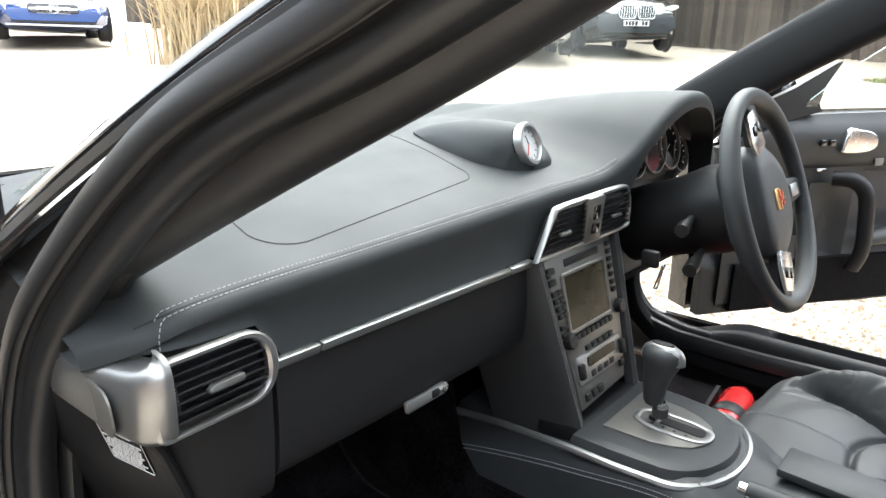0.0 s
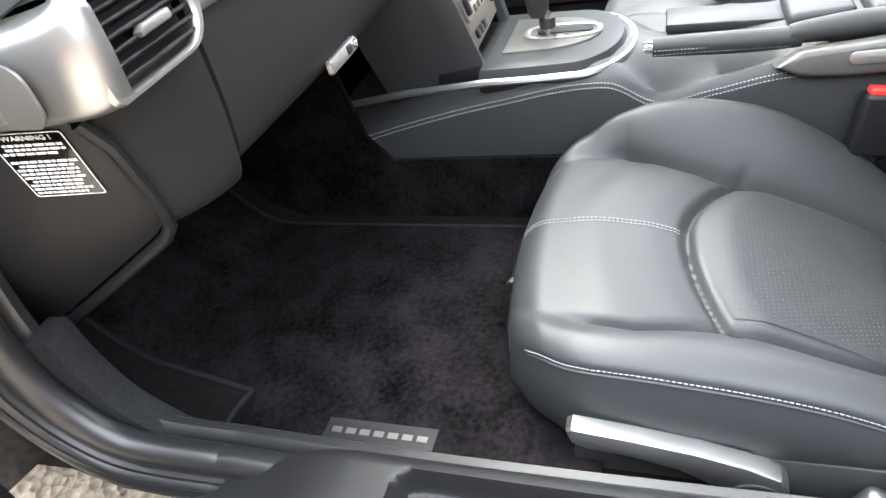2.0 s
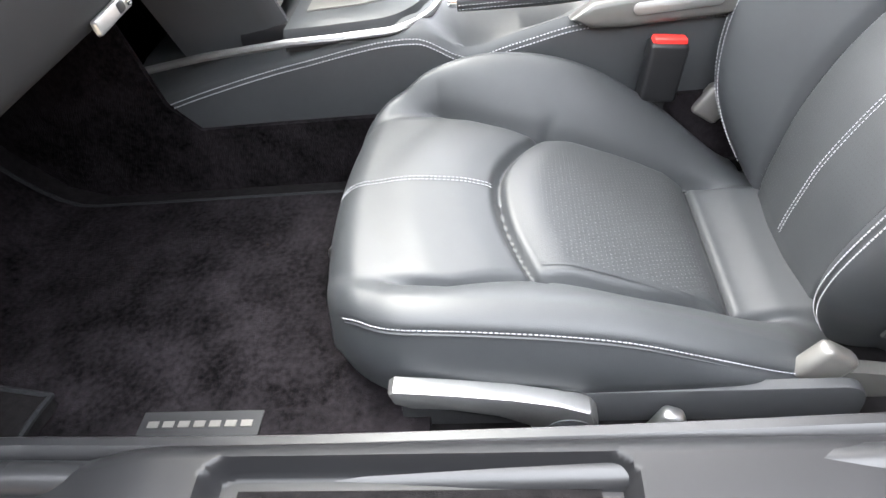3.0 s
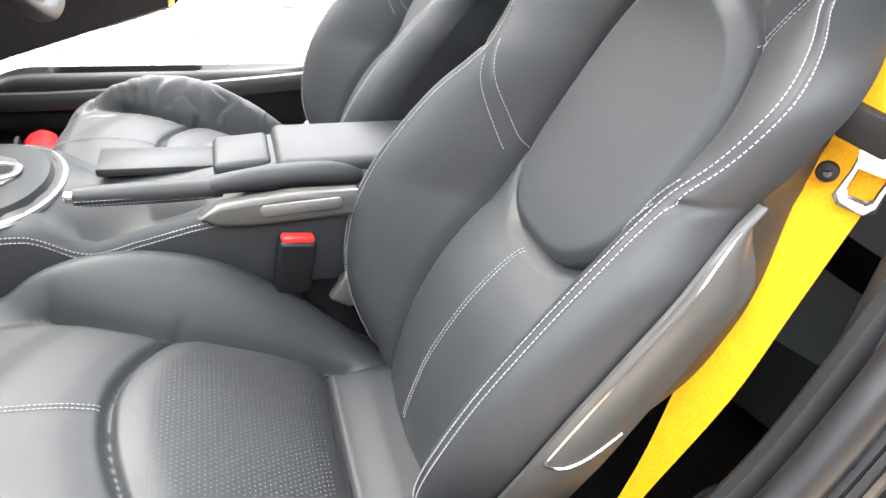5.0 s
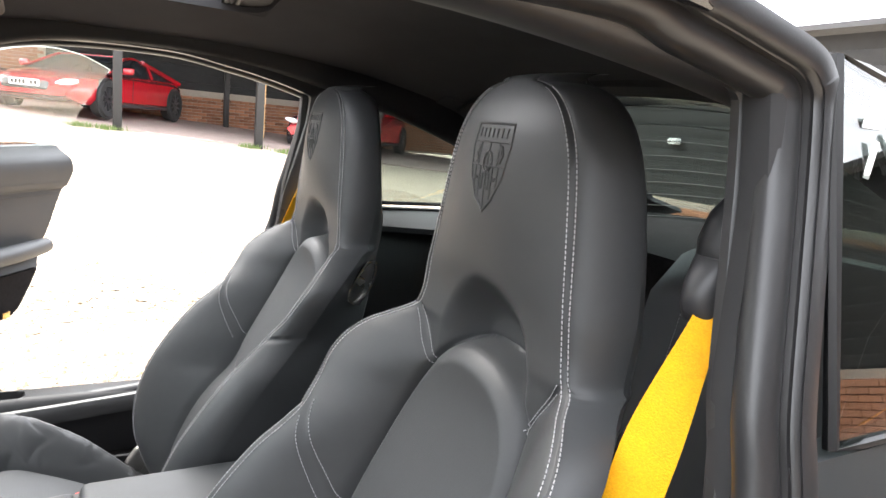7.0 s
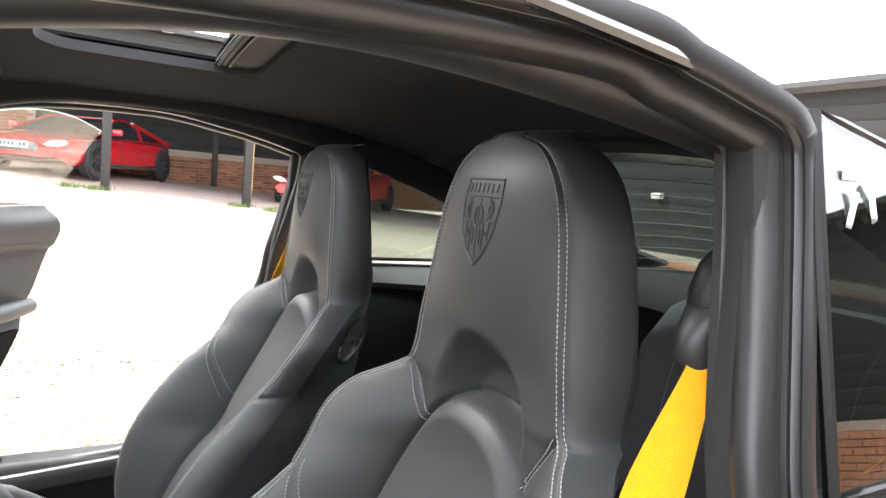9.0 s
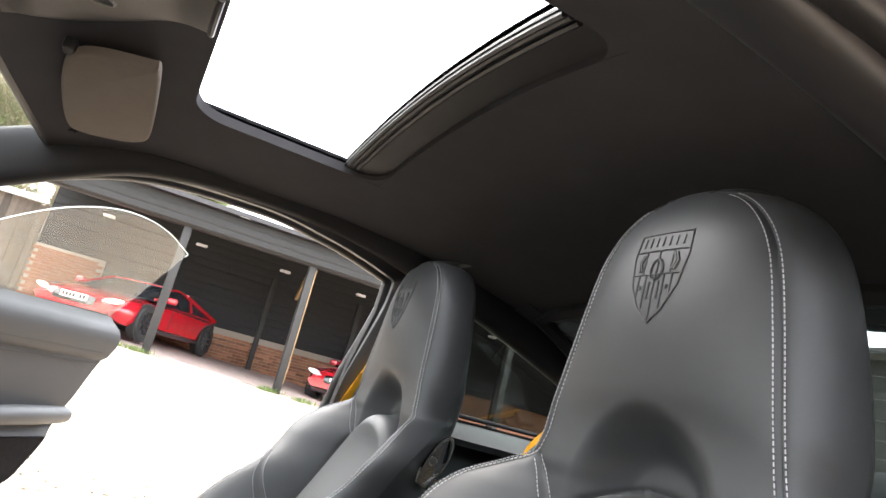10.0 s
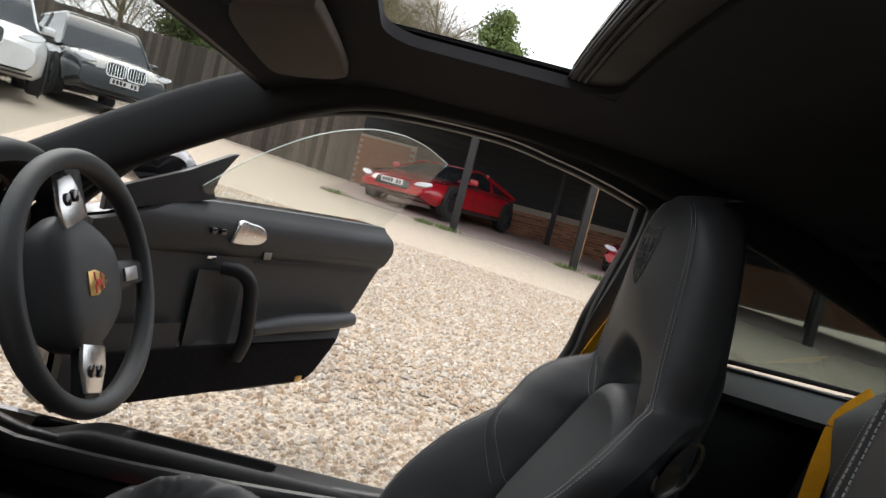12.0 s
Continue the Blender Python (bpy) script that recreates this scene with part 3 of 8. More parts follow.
# front lid and wings ahead of the windscreen
def lid(u, v):
    x, y = lerp(-0.86, 0.86, u), lerp(1.24, 2.6, v)
    return (x, y - 0.12 * (abs(x) / 0.8) ** 2 * (1 - v), 0.785 - 0.10 * v - 0.22 * v * v + 0.05 * sstep(0.45, 0.7, abs(x)) - 0.30 * max(0.0, abs(x) - 0.70))
whole("front_lid", slab(lid, 32, 20, (0, 0, -0.02)), BODY, "glossy black front lid and wings of the car", "car body", kind="structure")
for sx, nm in ((1, "right"), (-1, "left")):
    whole("front_wing_" + nm, slab(lambda u, v: (sx * (0.80 + 0.07 * math.sin(u * 2.6)), lerp(1.03, 2.5, u), lerp(0.25, 0.80 - 0.2 * u, v)), 12, 8, (sx * -0.01, 0, 0)), BODY, "glossy black front wing of the car", "car body", kind="structure")
    # inner door jamb
    whole("door_jamb_" + nm, slab(lambda u, v: (sx * lerp(0.72, 0.815, u), 1.02 - 0.03 * v + 0.02 * u, lerp(0.26, 0.86, v)), 4, 8, (0, 0.02, 0)), BODY, "glossy black door jamb", "car body", kind="structure")

# floor, tunnel sides, firewall, sills
def floor_fn(u, v):
    y = lerp(-1.3, 1.30, v)
    return (lerp(-0.72, 0.72, u), y, 0.195 + 0.55 * sstep(0.98, 1.45, y))
whole("floor", slab(floor_fn, 20, 40, (0, 0, -0.02)), CARPET, "black carpeted car floor", "floor", kind="structure")
whole("firewall", boxed((1.46, 0.03, 0.65), pose(0, 1.29, 0.5)), CARPET, "black carpeted bulkhead", "bulkhead", kind="structure")
for sx, nm in ((1, "right"), (-1, "left")):
    sill = thing("sill_" + nm, "black sill cover with a storage recess", "sill", kind="structure")
    def tray(x, y):
        qx, qy = max(abs(x + 0.767) - 0.008, 0.0), max(abs(y - 0.39) - 0.150, 0.0)
        return 0.024 * (1 - sstep(0.012, 0.022, math.hypot(qx, qy)))
    def sill_ring(y):
        pr = [(-0.700, 0.19), (-0.704, 0.25), (-0.708, 0.29), (-0.714, 0.316), (-0.722, 0.330), (-0.731, 0.337)]
        pr += [(x, 0.340 - 0.004 * (k / 24) ** 2 - tray(x, y)) for k, x in ((k, -0.738 - 0.058 * k / 24) for k in range(25))]
        pr += [(-0.806, 0.334), (-0.818, 0.329), (-0.829, 0.320), (-0.836, 0.308), (-0.841, 0.28), (-0.845, 0.24), (-0.83, 0.18)]
        lower = 0.055 * sstep(0.60, 0.80, y)
        return [(-sx * x, y, z - lower * sstep(0.25, 0.34, z)) for x, z in pr]
    ys = [-0.35 + 1.15 * k / 300 for k in range(301)]
    bm = loft([sill_ring(y) for y in ys], True, True)
    bmesh.ops.recalc_face_normals(bm, faces=bm.faces)
    part("cover", bm, PLASTIC, sill)
    part("tray_mat", slab(lambda u, v: (sx * lerp(0.757, 0.777, u), lerp(0.245, 0.535, v), 0.3145), 1, 10, (0, 0, 0.003)), CARPET, sill)
    # grey carpet band inside the door seal, from the kick panel down along the sill
    band = spline([(0.706, 0.30, 0.252), (0.706, 0.50, 0.254), (0.706, 0.66, 0.258), (0.706, 0.75, 0.270), (0.707, 0.82, 0.296), (0.709, 0.872, 0.340), (0.711, 0.895, 0.395), (0.713, 0.902, 0.45)], 60)
    rings = []
    for i, p in enumerate(band):
        d = (band[min(i + 1, 59)] - band[max(i - 1, 0)]).normalized()
        up = Vector((1, 0, 0)).cross(d).normalized()
        up = up if up.z + up.y * -0.5 > 0 else -up
        rings.append([Vector((sx * p.x, p.y, p.z)) + Vector((sx * a, 0, 0)) + up * b for a, b in ((-0.020, -0.030), (-0.020, -0.006), (-0.016, 0.003), (-0.006, 0.007), (0.008, 0.007), (0.018, 0.004), (0.022, -0.008), (0.022, -0.030))])
    bm = loft(rings, True, True)
    bmesh.ops.recalc_face_normals(bm, faces=bm.faces)
    whole("carpet_band_" + nm, bm, EDGING, "grey carpet band inside the door seal", "carpet", kind="structure")
    # outer sill and underside of the body
    whole("sill_body_" + nm, slab(lambda u, v: (sx * lerp(0.840, 0.86, math.sin(v * 3.1)), lerp(-0.4, 1.05, u), lerp(0.10, 0.30, v)), 8, 6, (-sx * 0.02, 0, 0)), BODY, "glossy black outer sill", "car body", kind="structure")
# kick panel ahead of the left door opening, and its twin
for sx, nm in ((1, "right"), (-1, "left")):
    whole("kick_panel_" + nm, slab(lambda u, v: (sx * (0.715 + 0.012 * u), lerp(0.955, 1.25, u), lerp(0.22, 0.62, v)), 6, 6, (sx * 0.012, 0, 0)), CARPET, "black carpeted kick panel", "trim panel", kind="structure")

# rear: parcel shelf, bulkhead and tail
whole("rear_shelf", slab(lambda u, v: (lerp(-0.70, 0.70, u), lerp(-0.92, -1.45, v), 0.80 + 0.04 * math.sin(math.pi * u) + 0.04 * v), 20, 6, (0, 0, -0.02)), CARPET, "black carpeted rear shelf", "shelf", kind="structure")
whole("tail", slab(lambda u, v: (lerp(-0.85, 0.85, u), lerp(-1.40, -2.1, v), 0.84 - 0.12 * v * v - 0.25 * max(0, abs(2 * u - 1) - 0.7)), 20, 10, (0, 0, -0.02)), BODY, "glossy black engine lid of the car", "car body", kind="structure")

# closed corners of the cabin behind the side windows
for sx, nm in ((1, "right"), (-1, "left")):
    whole("rear_corner_" + nm, slab(lambda u, v: (sx * lerp(0.715, 0.50, v), lerp(-1.14, -1.60, u) + 0.20 * v * (1 - u), lerp(0.80, curve([(0, 1.02), (1, 0.86)], u), v)), 6, 6, (sx * 0.012, -0.004, 0.012)), SOFT, "black trimmed rear corner of the cabin", "pillar", kind="structure")
    whole("rear_rail_" + nm, slab(lambda u, v: (sx * lerp(0.60, 0.49, v), lerp(-0.70, -1.45, u), curve([(0, 1.10), (0.5, 0.985), (1, 0.865)], u) + 0.03 * v), 10, 3, (0, 0, 0.02)), HEADLINER, "dark suede rear roof rail", "pillar", kind="structure")
whole("rear_bulkhead", slab(lambda u, v: (lerp(-0.72, 0.72, u), -0.93 - 0.02 * v, lerp(0.20, 0.82, v)), 4, 4, (0, -0.02, 0)), CARPET, "black carpeted rear bulkhead", "bulkhead", kind="structure")

# ---- seats ----
BACK_Y = [(0.20, -0.030), (0.24, -0.036), (0.28, -0.046), (0.32, -0.058), (0.37, -0.082), (0.41, -0.106), (0.45, -0.138), (0.48, -0.168), (0.54, -0.206), (0.60, -0.243), (0.68, -0.286), (0.742, -0.308), (0.80, -0.312), (0.86, -0.312), (0.90, -0.302), (0.96, -0.294), (1.0, -0.294), (1.05, -0.300), (1.08, -0.310), (1.107, -0.324)]
EDGE_X = [(0.20, 0.150), (0.26, 0.170), (0.31, 0.190), (0.36, 0.206), (0.42, 0.220), (0.48, 0.225), (0.54, 0.225), (0.60, 0.221), (0.635, 0.214), (0.66, 0.213), (0.69, 0.224), (0.725, 0.233), (0.75, 0.230), (0.775, 0.212), (0.80, 0.176), (0.82, 0.155), (0.88, 0.142), (0.96, 0.128), (1.02, 0.116), (1.05, 0.105), (1.075, 0.088), (1.092, 0.068), (1.102, 0.046), (1.107, 0.024)]
BACK_E = [(0.20, -0.030), (0.26, 0.000), (0.31, 0.016), (0.36, 0.018), (0.42, 0.006), (0.48, -0.020), (0.54, -0.059), (0.60, -0.108), (0.65, -0.160), (0.69, -0.193), (0.73, -0.217), (0.77, -0.252), (0.80, -0.290), (0.82, -0.308), (0.88, -0.312), (0.96, -0.317), (1.04, -0.321), (1.075, -0.323), (1.107, -0.327)]
MARGIN = [(0.20, 0.020), (0.28, 0.034), (0.40, 0.040), (0.58, 0.039), (0.65, 0.030), (0.72, 0.018), (0.775, 0.017), (0.82, 0.024), (0.88, 0.034), (1.0, 0.034), (1.06, 0.032), (1.107, 0.034)]
DROP = [(0.20, 0.045), (0.40, 0.064), (0.60, 0.062), (0.70, 0.050), (0.80, 0.052), (0.90, 0.060), (1.04, 0.054), (1.107, 0.040)]
OVAL = (0.642, 0.131, 0.160)
FOLD = [(0.20, 0.105), (0.28, 0.112), (0.35, 0.122), (0.45, 0.130), (0.54, 0.133), (0.60, 0.136), (0.66, 0.132), (0.70, 0.123), (0.742, 0.110), (0.77, 0.118), (0.80, 0.140), (0.82, 0.148)]
# head seam, then the shoulder seam across the bolster
SEAMS = [((0.139, 0.543), (0.206, 0.668)), ((0.104, 0.742), (0.150, 0.812))]


def groove(d, depth=0.006, width=0.006):
    return -depth * math.exp(-(d / width) ** 2)


def edge_x(z):
    return max(0.004, curve(EDGE_X, z))


def back_w(z):
    return edge_x(z) + curve(MARGIN, z)


def back_point(x, z, lift=0.0):
    """Front face of the backrest; x from the seat's middle."""
    a = abs(x)
    ex, ey, yc, g = edge_x(z), curve(BACK_E, z), curve(BACK_Y, z), curve(FOLD, z)
    head = sstep(0.795, 0.83, z)
    t = min(1.0, max(0.0, (a - g) / max(0.01, ex - g)))
    swell = 0.78 * math.sin(t * math.pi / 2) + 0.22 * t
    y = yc + (ey - yc) * lerp(swell * (1 - head), min(1.0, a / ex) ** 2.2, head)
    if a > ex:
        k = min(1.0, (a - ex) / curve(MARGIN, z))
        y -= curve(DROP, z) * (1 - math.sqrt(max(0.0, 1 - k * k)))
    oz, oa, ob = OVAL
    pw = 3.0 if z < oz else 2.2
    e = (abs(x / oa) ** pw + abs((z - oz) / ob) ** pw) ** (1 / pw)
    d = (e - 1) * min(oa, ob)
    y += 0.013 * (1 - sstep(0.84, 1.0, e)) + 0.006 * max(0.0, 1 - e * e)
    y += groove(d, 0.011, 0.0040)
    # lumbar panel, slightly full between the folds
    y += 0.007 * (1 - sstep(0.2, 1.0, a / g)) * (1 - sstep(0.47, 0.50, z)) * sstep(1.0, 1.06, e)
    # bolster fold from the cushion up to the oval
    if z < 0.70:
        y += groove(a - g, 0.010, 0.0046) * (1 - sstep(0.56, 0.66, z))
    # scoop under the headrest
    y -= 0.040 * (1 - sstep(0.45, 1.02, math.hypot(x / 0.098, (z - 0.785) / 0.103))) * sstep(0.97, 1.04, e) * sstep(0.70, 0.77, z)
    for (x0, z0), (x1, z1) in SEAMS:
        ax, az = x1 - x0, z1 - z0
        t = ((a - x0) * ax + (z - z0) * az) / (ax * ax + az * az)
        if -0.1 < t < 1.1:
            dist = abs((a - x0) * az - (z - z0) * ax) / math.hypot(ax, az)
            y += groove(dist, 0.0042, 0.0030) * sstep(-0.08, 0.02, t) * (1 - sstep(0.96, 1.08, t))
    # long edge seam down the bolster and round the headrest
    y += groove(a - ex, 0.0030, 0.0026)
    # creases round the side below the headrest and at the shoulder
    if a > ex:
        y += groove(z - 0.812 + 0.12 * (a - ex), 0.005, 0.0028) * sstep(0.0, 0.006, a - ex)
        y += groove(z - 0.655 - 0.25 * (a - ex), 0.006, 0.0045) * sstep(0.0, 0.006, a - ex)
    return Vector((x, y + lift, z))


def back_normal(x, z):
    e = 0.004
    n = (back_point(x, z + e) - back_point(x, z - e)).cross(back_point(x + e, z) - back_point(x - e, z))
    return n.normalized()


def columns(breaks, counts):
    """Mirrored steps that follow the folds, closer together at the rim."""
    half = []
    for k, n in enumerate(counts):
        last = k == len(counts) - 1
        half += [lerp(breaks[k], breaks[k + 1], math.sin(i / n * math.pi / 2) if last else i / n) for i in range(1, n + 1)]
    return [-x for x in half[::-1]] + [0.0] + half


BACK_LOW, BACK_TOP = 0.205, 1.1065


def back_mesh():
    rings = []
    nz = 380
    for j in range(nz + 1):
        s = j / nz
        z = lerp(BACK_LOW, BACK_TOP, 0.75 * s + 0.25 * math.sin(s * math.pi / 2))
        ex = edge_x(z)
        fold = min(curve(FOLD, z), 0.65 * ex)
        rings.append([back_point(x, z) for x in columns((0, fold, ex, back_w(z)), (60, 34, 30))])
    bm = loft(rings, False, False)
    # rounded top
    top = rings[-1]
    prev = [v for v in bm.verts][-len(top):]
    yt = curve(BACK_Y, BACK_TOP)
    for k in range(1, 9):
        a = k / 8 * math.pi / 2
        row = [bm.verts.new((p.x * (1 - 0.10 * (1 - math.cos(a))), lerp(p.y, yt - 0.080, 1 - math.cos(a)), p.z + 0.014 * math.sin(a))) for p in top]
        for i in range(len(top) - 1):
            bm.faces.new((prev[i], prev[i + 1], row[i + 1], row[i]))
        prev = row
    return bm


SHELL_W = [(0.20, 0.19), (0.40, 0.235), (0.55, 0.236), (0.65, 0.196), (0.74, 0.152), (0.83, 0.150), (0.95, 0.148), (1.05, 0.122), (1.09, 0.088), (1.112, 0.045)]


def shell_rear(z):
    return curve(BACK_Y, z) - curve([(0.20, 0.07), (0.5, 0.085), (0.75, 0.085), (0.95, 0.098), (1.05, 0.092), (1.09, 0.080), (1.112, 0.050)], z)


def back_shell():
    """The wrapped sides and the back of the seat."""
    rings = []
    for j in range(151):
        z = lerp(BACK_LOW, 1.112, j / 150)
        zz = min(z, BACK_TOP)
        w, wr, yr = back_w(zz), curve(SHELL_W, z), shell_rear(z)
        y0 = back_point(w, zz).y
        half = spline([(w, y0, z), (lerp(w, wr, 0.35 + 0.22 * math.exp(-((z - 0.74) / 0.06) ** 2)) + 0.003, lerp(y0, yr, 0.45), z), (wr, lerp(y0, yr, 0.86), z), (wr * 0.86, yr - 0.002, z), (wr * 0.4, yr - 0.012, z), (0, yr - 0.016, z)], 26)
        rings.append([tuple(p) for p in half] + [(-p.x, p.y, p.z) for p in half[-2::-1]])
    return loft(rings, False, False)


CUSH_Y0, CUSH_Y1 = -0.12, 0.525
CUSH_MID = [(-0.12, 0.190), (-0.03, 0.196), (0.03, 0.202), (0.065, 0.211), (0.15, 0.256), (0.26, 0.303), (0.32, 0.320), (0.40, 0.333), (0.455, 0.336), (0.53, 0.334)]
CUSH_TOP = [(-0.12, 0.180), (-0.03, 0.196), (0.00, 0.214), (0.03, 0.240), (0.085, 0.290), (0.15, 0.338), (0.20, 0.367), (0.255, 0.386), (0.313, 0.394), (0.364, 0.391), (0.425, 0.374), (0.47, 0.352), (0.53, 0.338)]
# the bolster on one side is worn lower and softer
CUSH_LOW = [(-0.12, 0.180), (-0.03, 0.196), (0.00, 0.220), (0.03, 0.244), (0.085, 0.276), (0.15, 0.306), (0.20, 0.325), (0.255, 0.338), (0.313, 0.347), (0.364, 0.351), (0.425, 0.350), (0.47, 0.345), (0.53, 0.338)]


def cush_point(x, y, lift=0.0):
    a = abs(x)
    low = x < 0
    half = cush_half(y)
    z = curve(CUSH_MID, y)
    rise = curve(CUSH_LOW if low else CUSH_TOP, y) - z
    gx = cush_fold(y) + (0.022 * sstep(0.05, 0.20, y) if low else 0.0)
    crest = (0.88 if low else 0.82) * half
    gx = min(gx, 0.82 * crest)
    t = min(1.0, max(0.0, (a - gx) / (crest - gx)))
    z += rise * lerp(0.80 * math.sin(t * math.pi / 2) + 0.20 * t, sstep(0.0, 1.0, t), sstep(0.38, 0.47, y))
    if a > crest:
        k = min(1.0, (a - crest) / (half - crest))
        z -= (0.015 if low else lerp(0.066, 0.022, sstep(0.40, 0.50, y))) * sstep(-0.06, 0.06, y) * (1 - math.sqrt(max(0.0, 1 - k * k)))
    if y > 0.478:
        k = (y - 0.478) / (CUSH_Y1 - 0.478)
        z -= 0.052 * (1 - math.sqrt(max(0.0, 1 - min(1, k) ** 2)))
    # insert with an arched front, set between the bolster folds
    arch = 0.320 - (1.6 if low else 3.7) * x * x
    win = 1 - sstep(gx - 0.011, gx + 0.009, a)
    d = y - arch
    z += groove(d, 0.013, 0.0062) * (1 - sstep(gx, gx + 0.022, a))
    z += win * 0.012 * (1 - sstep(-0.05, 0.0, d)) * sstep(0.06, 0.10, y) + win * 0.005 * sstep(0.0, 0.05, d) * (1 - sstep(0.10, 0.16, d))
    z += groove(y - 0.062, 0.012, 0.0048) * win
    z += 0.010 * sstep(0.055, 0.0, y) * win
    z += groove(a - gx, 0.011, 0.0060) * (1 - sstep(0.40, 0.47, y)) * sstep(-0.02, 0.04, y)
    return Vector((x, y - 0.6 * x * x * sstep(0.38, 0.52, y), z + lift))


def cush_fold(y):
    return curve([(-0.02, 0.122), (0.06, 0.127), (0.20, 0.127), (0.26, 0.129), (0.32, 0.139), (0.38, 0.155), (0.45, 0.173), (0.53, 0.17)], y)


def cush_half(y):
    return curve([(-0.12, 0.190), (-0.02, 0.212), (0.1, 0.236), (0.3, 0.244), (0.40, 0.240), (0.45, 0.232), (0.49, 0.214), (0.51, 0.196), (0.525, 0.170)], y)


def cush_mesh(wrinkle=0.0):
    rings = []
    for j in range(201):
        y = lerp(CUSH_Y0, CUSH_Y1, math.sin(j / 200 * math.pi / 2) * 0.4 + j / 200 * 0.6)
        h = cush_half(y)
        ring = [cush_point(x, y) for x in columns((0, cush_fold(y), 0.82 * h, h), (52, 26, 26))]
        if wrinkle:
            for p in ring:
                if p.x > 0.12:
                    q = Vector((p.x * 9 + noise.noise(Vector((p.y * 7, p.x * 9, 1))) * 2, p.y * 40 + noise.noise(p * 11) * 3, 3))
                    p.z += wrinkle * (0.7 * noise.noise(q) - 1.2 * max(0.0, 0.12 - abs(noise.noise(q * 0.8))) / 0.12 * 0.5)
        z0 = ring[0].z
        left = [Vector((-h - 0.010 * math.sin(k / 7 * math.pi), ring[0].y, lerp(min(0.225, z0 - 0.03), z0, k / 7))) for k in range(7)]
        right = [Vector((-p.x, p.y, p.z)) for p in left][::-1]
        rings.append(left + ring + right)
    # nose below the front roll
    last = rings[-1]
    for k in range(1, 5):
        rings.append([Vector((p.x * (1 - 0.02 * k), p.y - 0.0022 * k * k, lerp(p.z, 0.225, k / 4))) for p in last])
    return loft(rings, False, False)


def seat(name, label, x, group, worn=False):
    s = thing(name, label, "seat", group, at=pose(x, -0.022 if worn else 0, 0))
    part("cushion", cush_mesh(0.0040 if worn else 0.0), LEATHER, s, "", 75)
    part("backrest", back_mesh(), LEATHER, s, "", 75)
    part("back_shell", back_shell(), LEATHER, s, "black leather covered seat back shell", 75)
    # perforated panels laid a hair over the padding
    oz, oa, ob = OVAL
    def oval(u, v):
        a, r = u * math.tau, math.sqrt(v) * 0.978
        c, sn = math.cos(a), math.sin(a)
        q = 2 / (3.0 if sn < 0 else 2.2)
        return back_point(oa * r * math.copysign(abs(c) ** q, c), oz + ob * r * math.copysign(abs(sn) ** q, sn), 0.0012)
    part("back_insert", sheet(oval, 96, 36), PERFORATED, s, "perforated leather backrest insert")
    part("seat_insert", sheet(lambda u, v: cush_point(lerp(-0.134, 0.113, u), lerp(0.078, 0.303 - (1.6 if u < 0.5425 else 3.7) * lerp(-0.134, 0.113, u) ** 2, v), 0.0012), 30, 24), PERFORATED, s, "perforated leather seat insert")
    part("lumbar_panel", sheet(lambda u, v: back_point(lerp(-0.106, 0.106, u), lerp(0.222, oz - ob * (1 - abs(lerp(-0.106, 0.106, u) / oa) ** 3) ** (1 / 3) - 0.009, v), 0.0010), 60, 70), PERFORATED, s, "perforated leather lumbar panel")
    # punched holes in the perforated panels
    holes, quads = [], []
    def hole(p, n):
        a = n.orthogonal().normalized() * 0.0010
        b = n.cross(a)
        q = len(holes)
        holes.extend(tuple(p + n * 0.0034 + v) for v in (a, b, -a, -b))
        quads.append((q, q + 1, q + 2, q + 3))
    step = 0.0062
    for j in range(102):
        for i in range(-22, 23):
            hx, hz = (i + 0.5 * (j % 2)) * step, 0.235 + j * step * 0.87
            if abs(hx) > 0.102 or hz > 0.77:
                continue
            pw = 3.0 if hz < oz else 2.2
            e = (abs(hx / oa) ** pw + abs((hz - oz) / ob) ** pw) ** (1 / pw)
            if e < 0.86 or (hz < oz and e > 1.09 and abs(hx) > 0.006):
                hole(back_point(hx, hz), back_normal(hx, hz))
    for j in range(36):
        for i in range(-22, 19):
            hx, hy = (i + 0.5 * (j % 2)) * step, 0.085 + j * step * 0.87
            if -0.130 < hx < 0.108 and hy < 0.295 - (1.6 if hx < 0 else 3.7) * hx * hx:
                hole(cush_point(hx, hy), Vector((0, 0, 1)))
    me = bpy.data.meshes.new("perforation")
    me.from_pydata(holes, [], quads)
    me.materials.append(RUBBER)
    pf = new("perforation", me)
    pf.parent = s
    tagged(pf, kind="stuff")
    # piping: stitched seams
    lines = []
    for sx in (1, -1):
        for off in (-0.0050, 0.0050):
            lines.append([back_point(sx * (edge_x(z) + off), z) + back_normal(sx * (edge_x(z) + off), z) * 0.0012 for z in (0.225 + 0.875 * k / 150 for k in range(151))])
            for (x0, z0), (x1, z1) in SEAMS:
                dx, dz = (z1 - z0), -(x1 - x0)
                n = math.hypot(dx, dz)
                qs = [(sx * (lerp(x0, x1, k / 24) + off * dx / n), lerp(z0, z1, k / 24) + off * dz / n) for k in range(25)]
                lines.append([back_point(qx, qz) + back_normal(qx, qz) * 0.0012 for qx, qz in qs if abs(qx) < edge_x(qz) - 0.008])
    for off in (0.0, 0.009):
        lines.append([Vector((x, curve(BACK_Y, BACK_TOP) - 0.004 - off - 0.6 * abs(x) ** 1.5, BACK_TOP + 0.0035 + 0.3 * off - 3.0 * x * x)) for x in (-0.05 + 0.1 * k / 30 for k in range(31))])
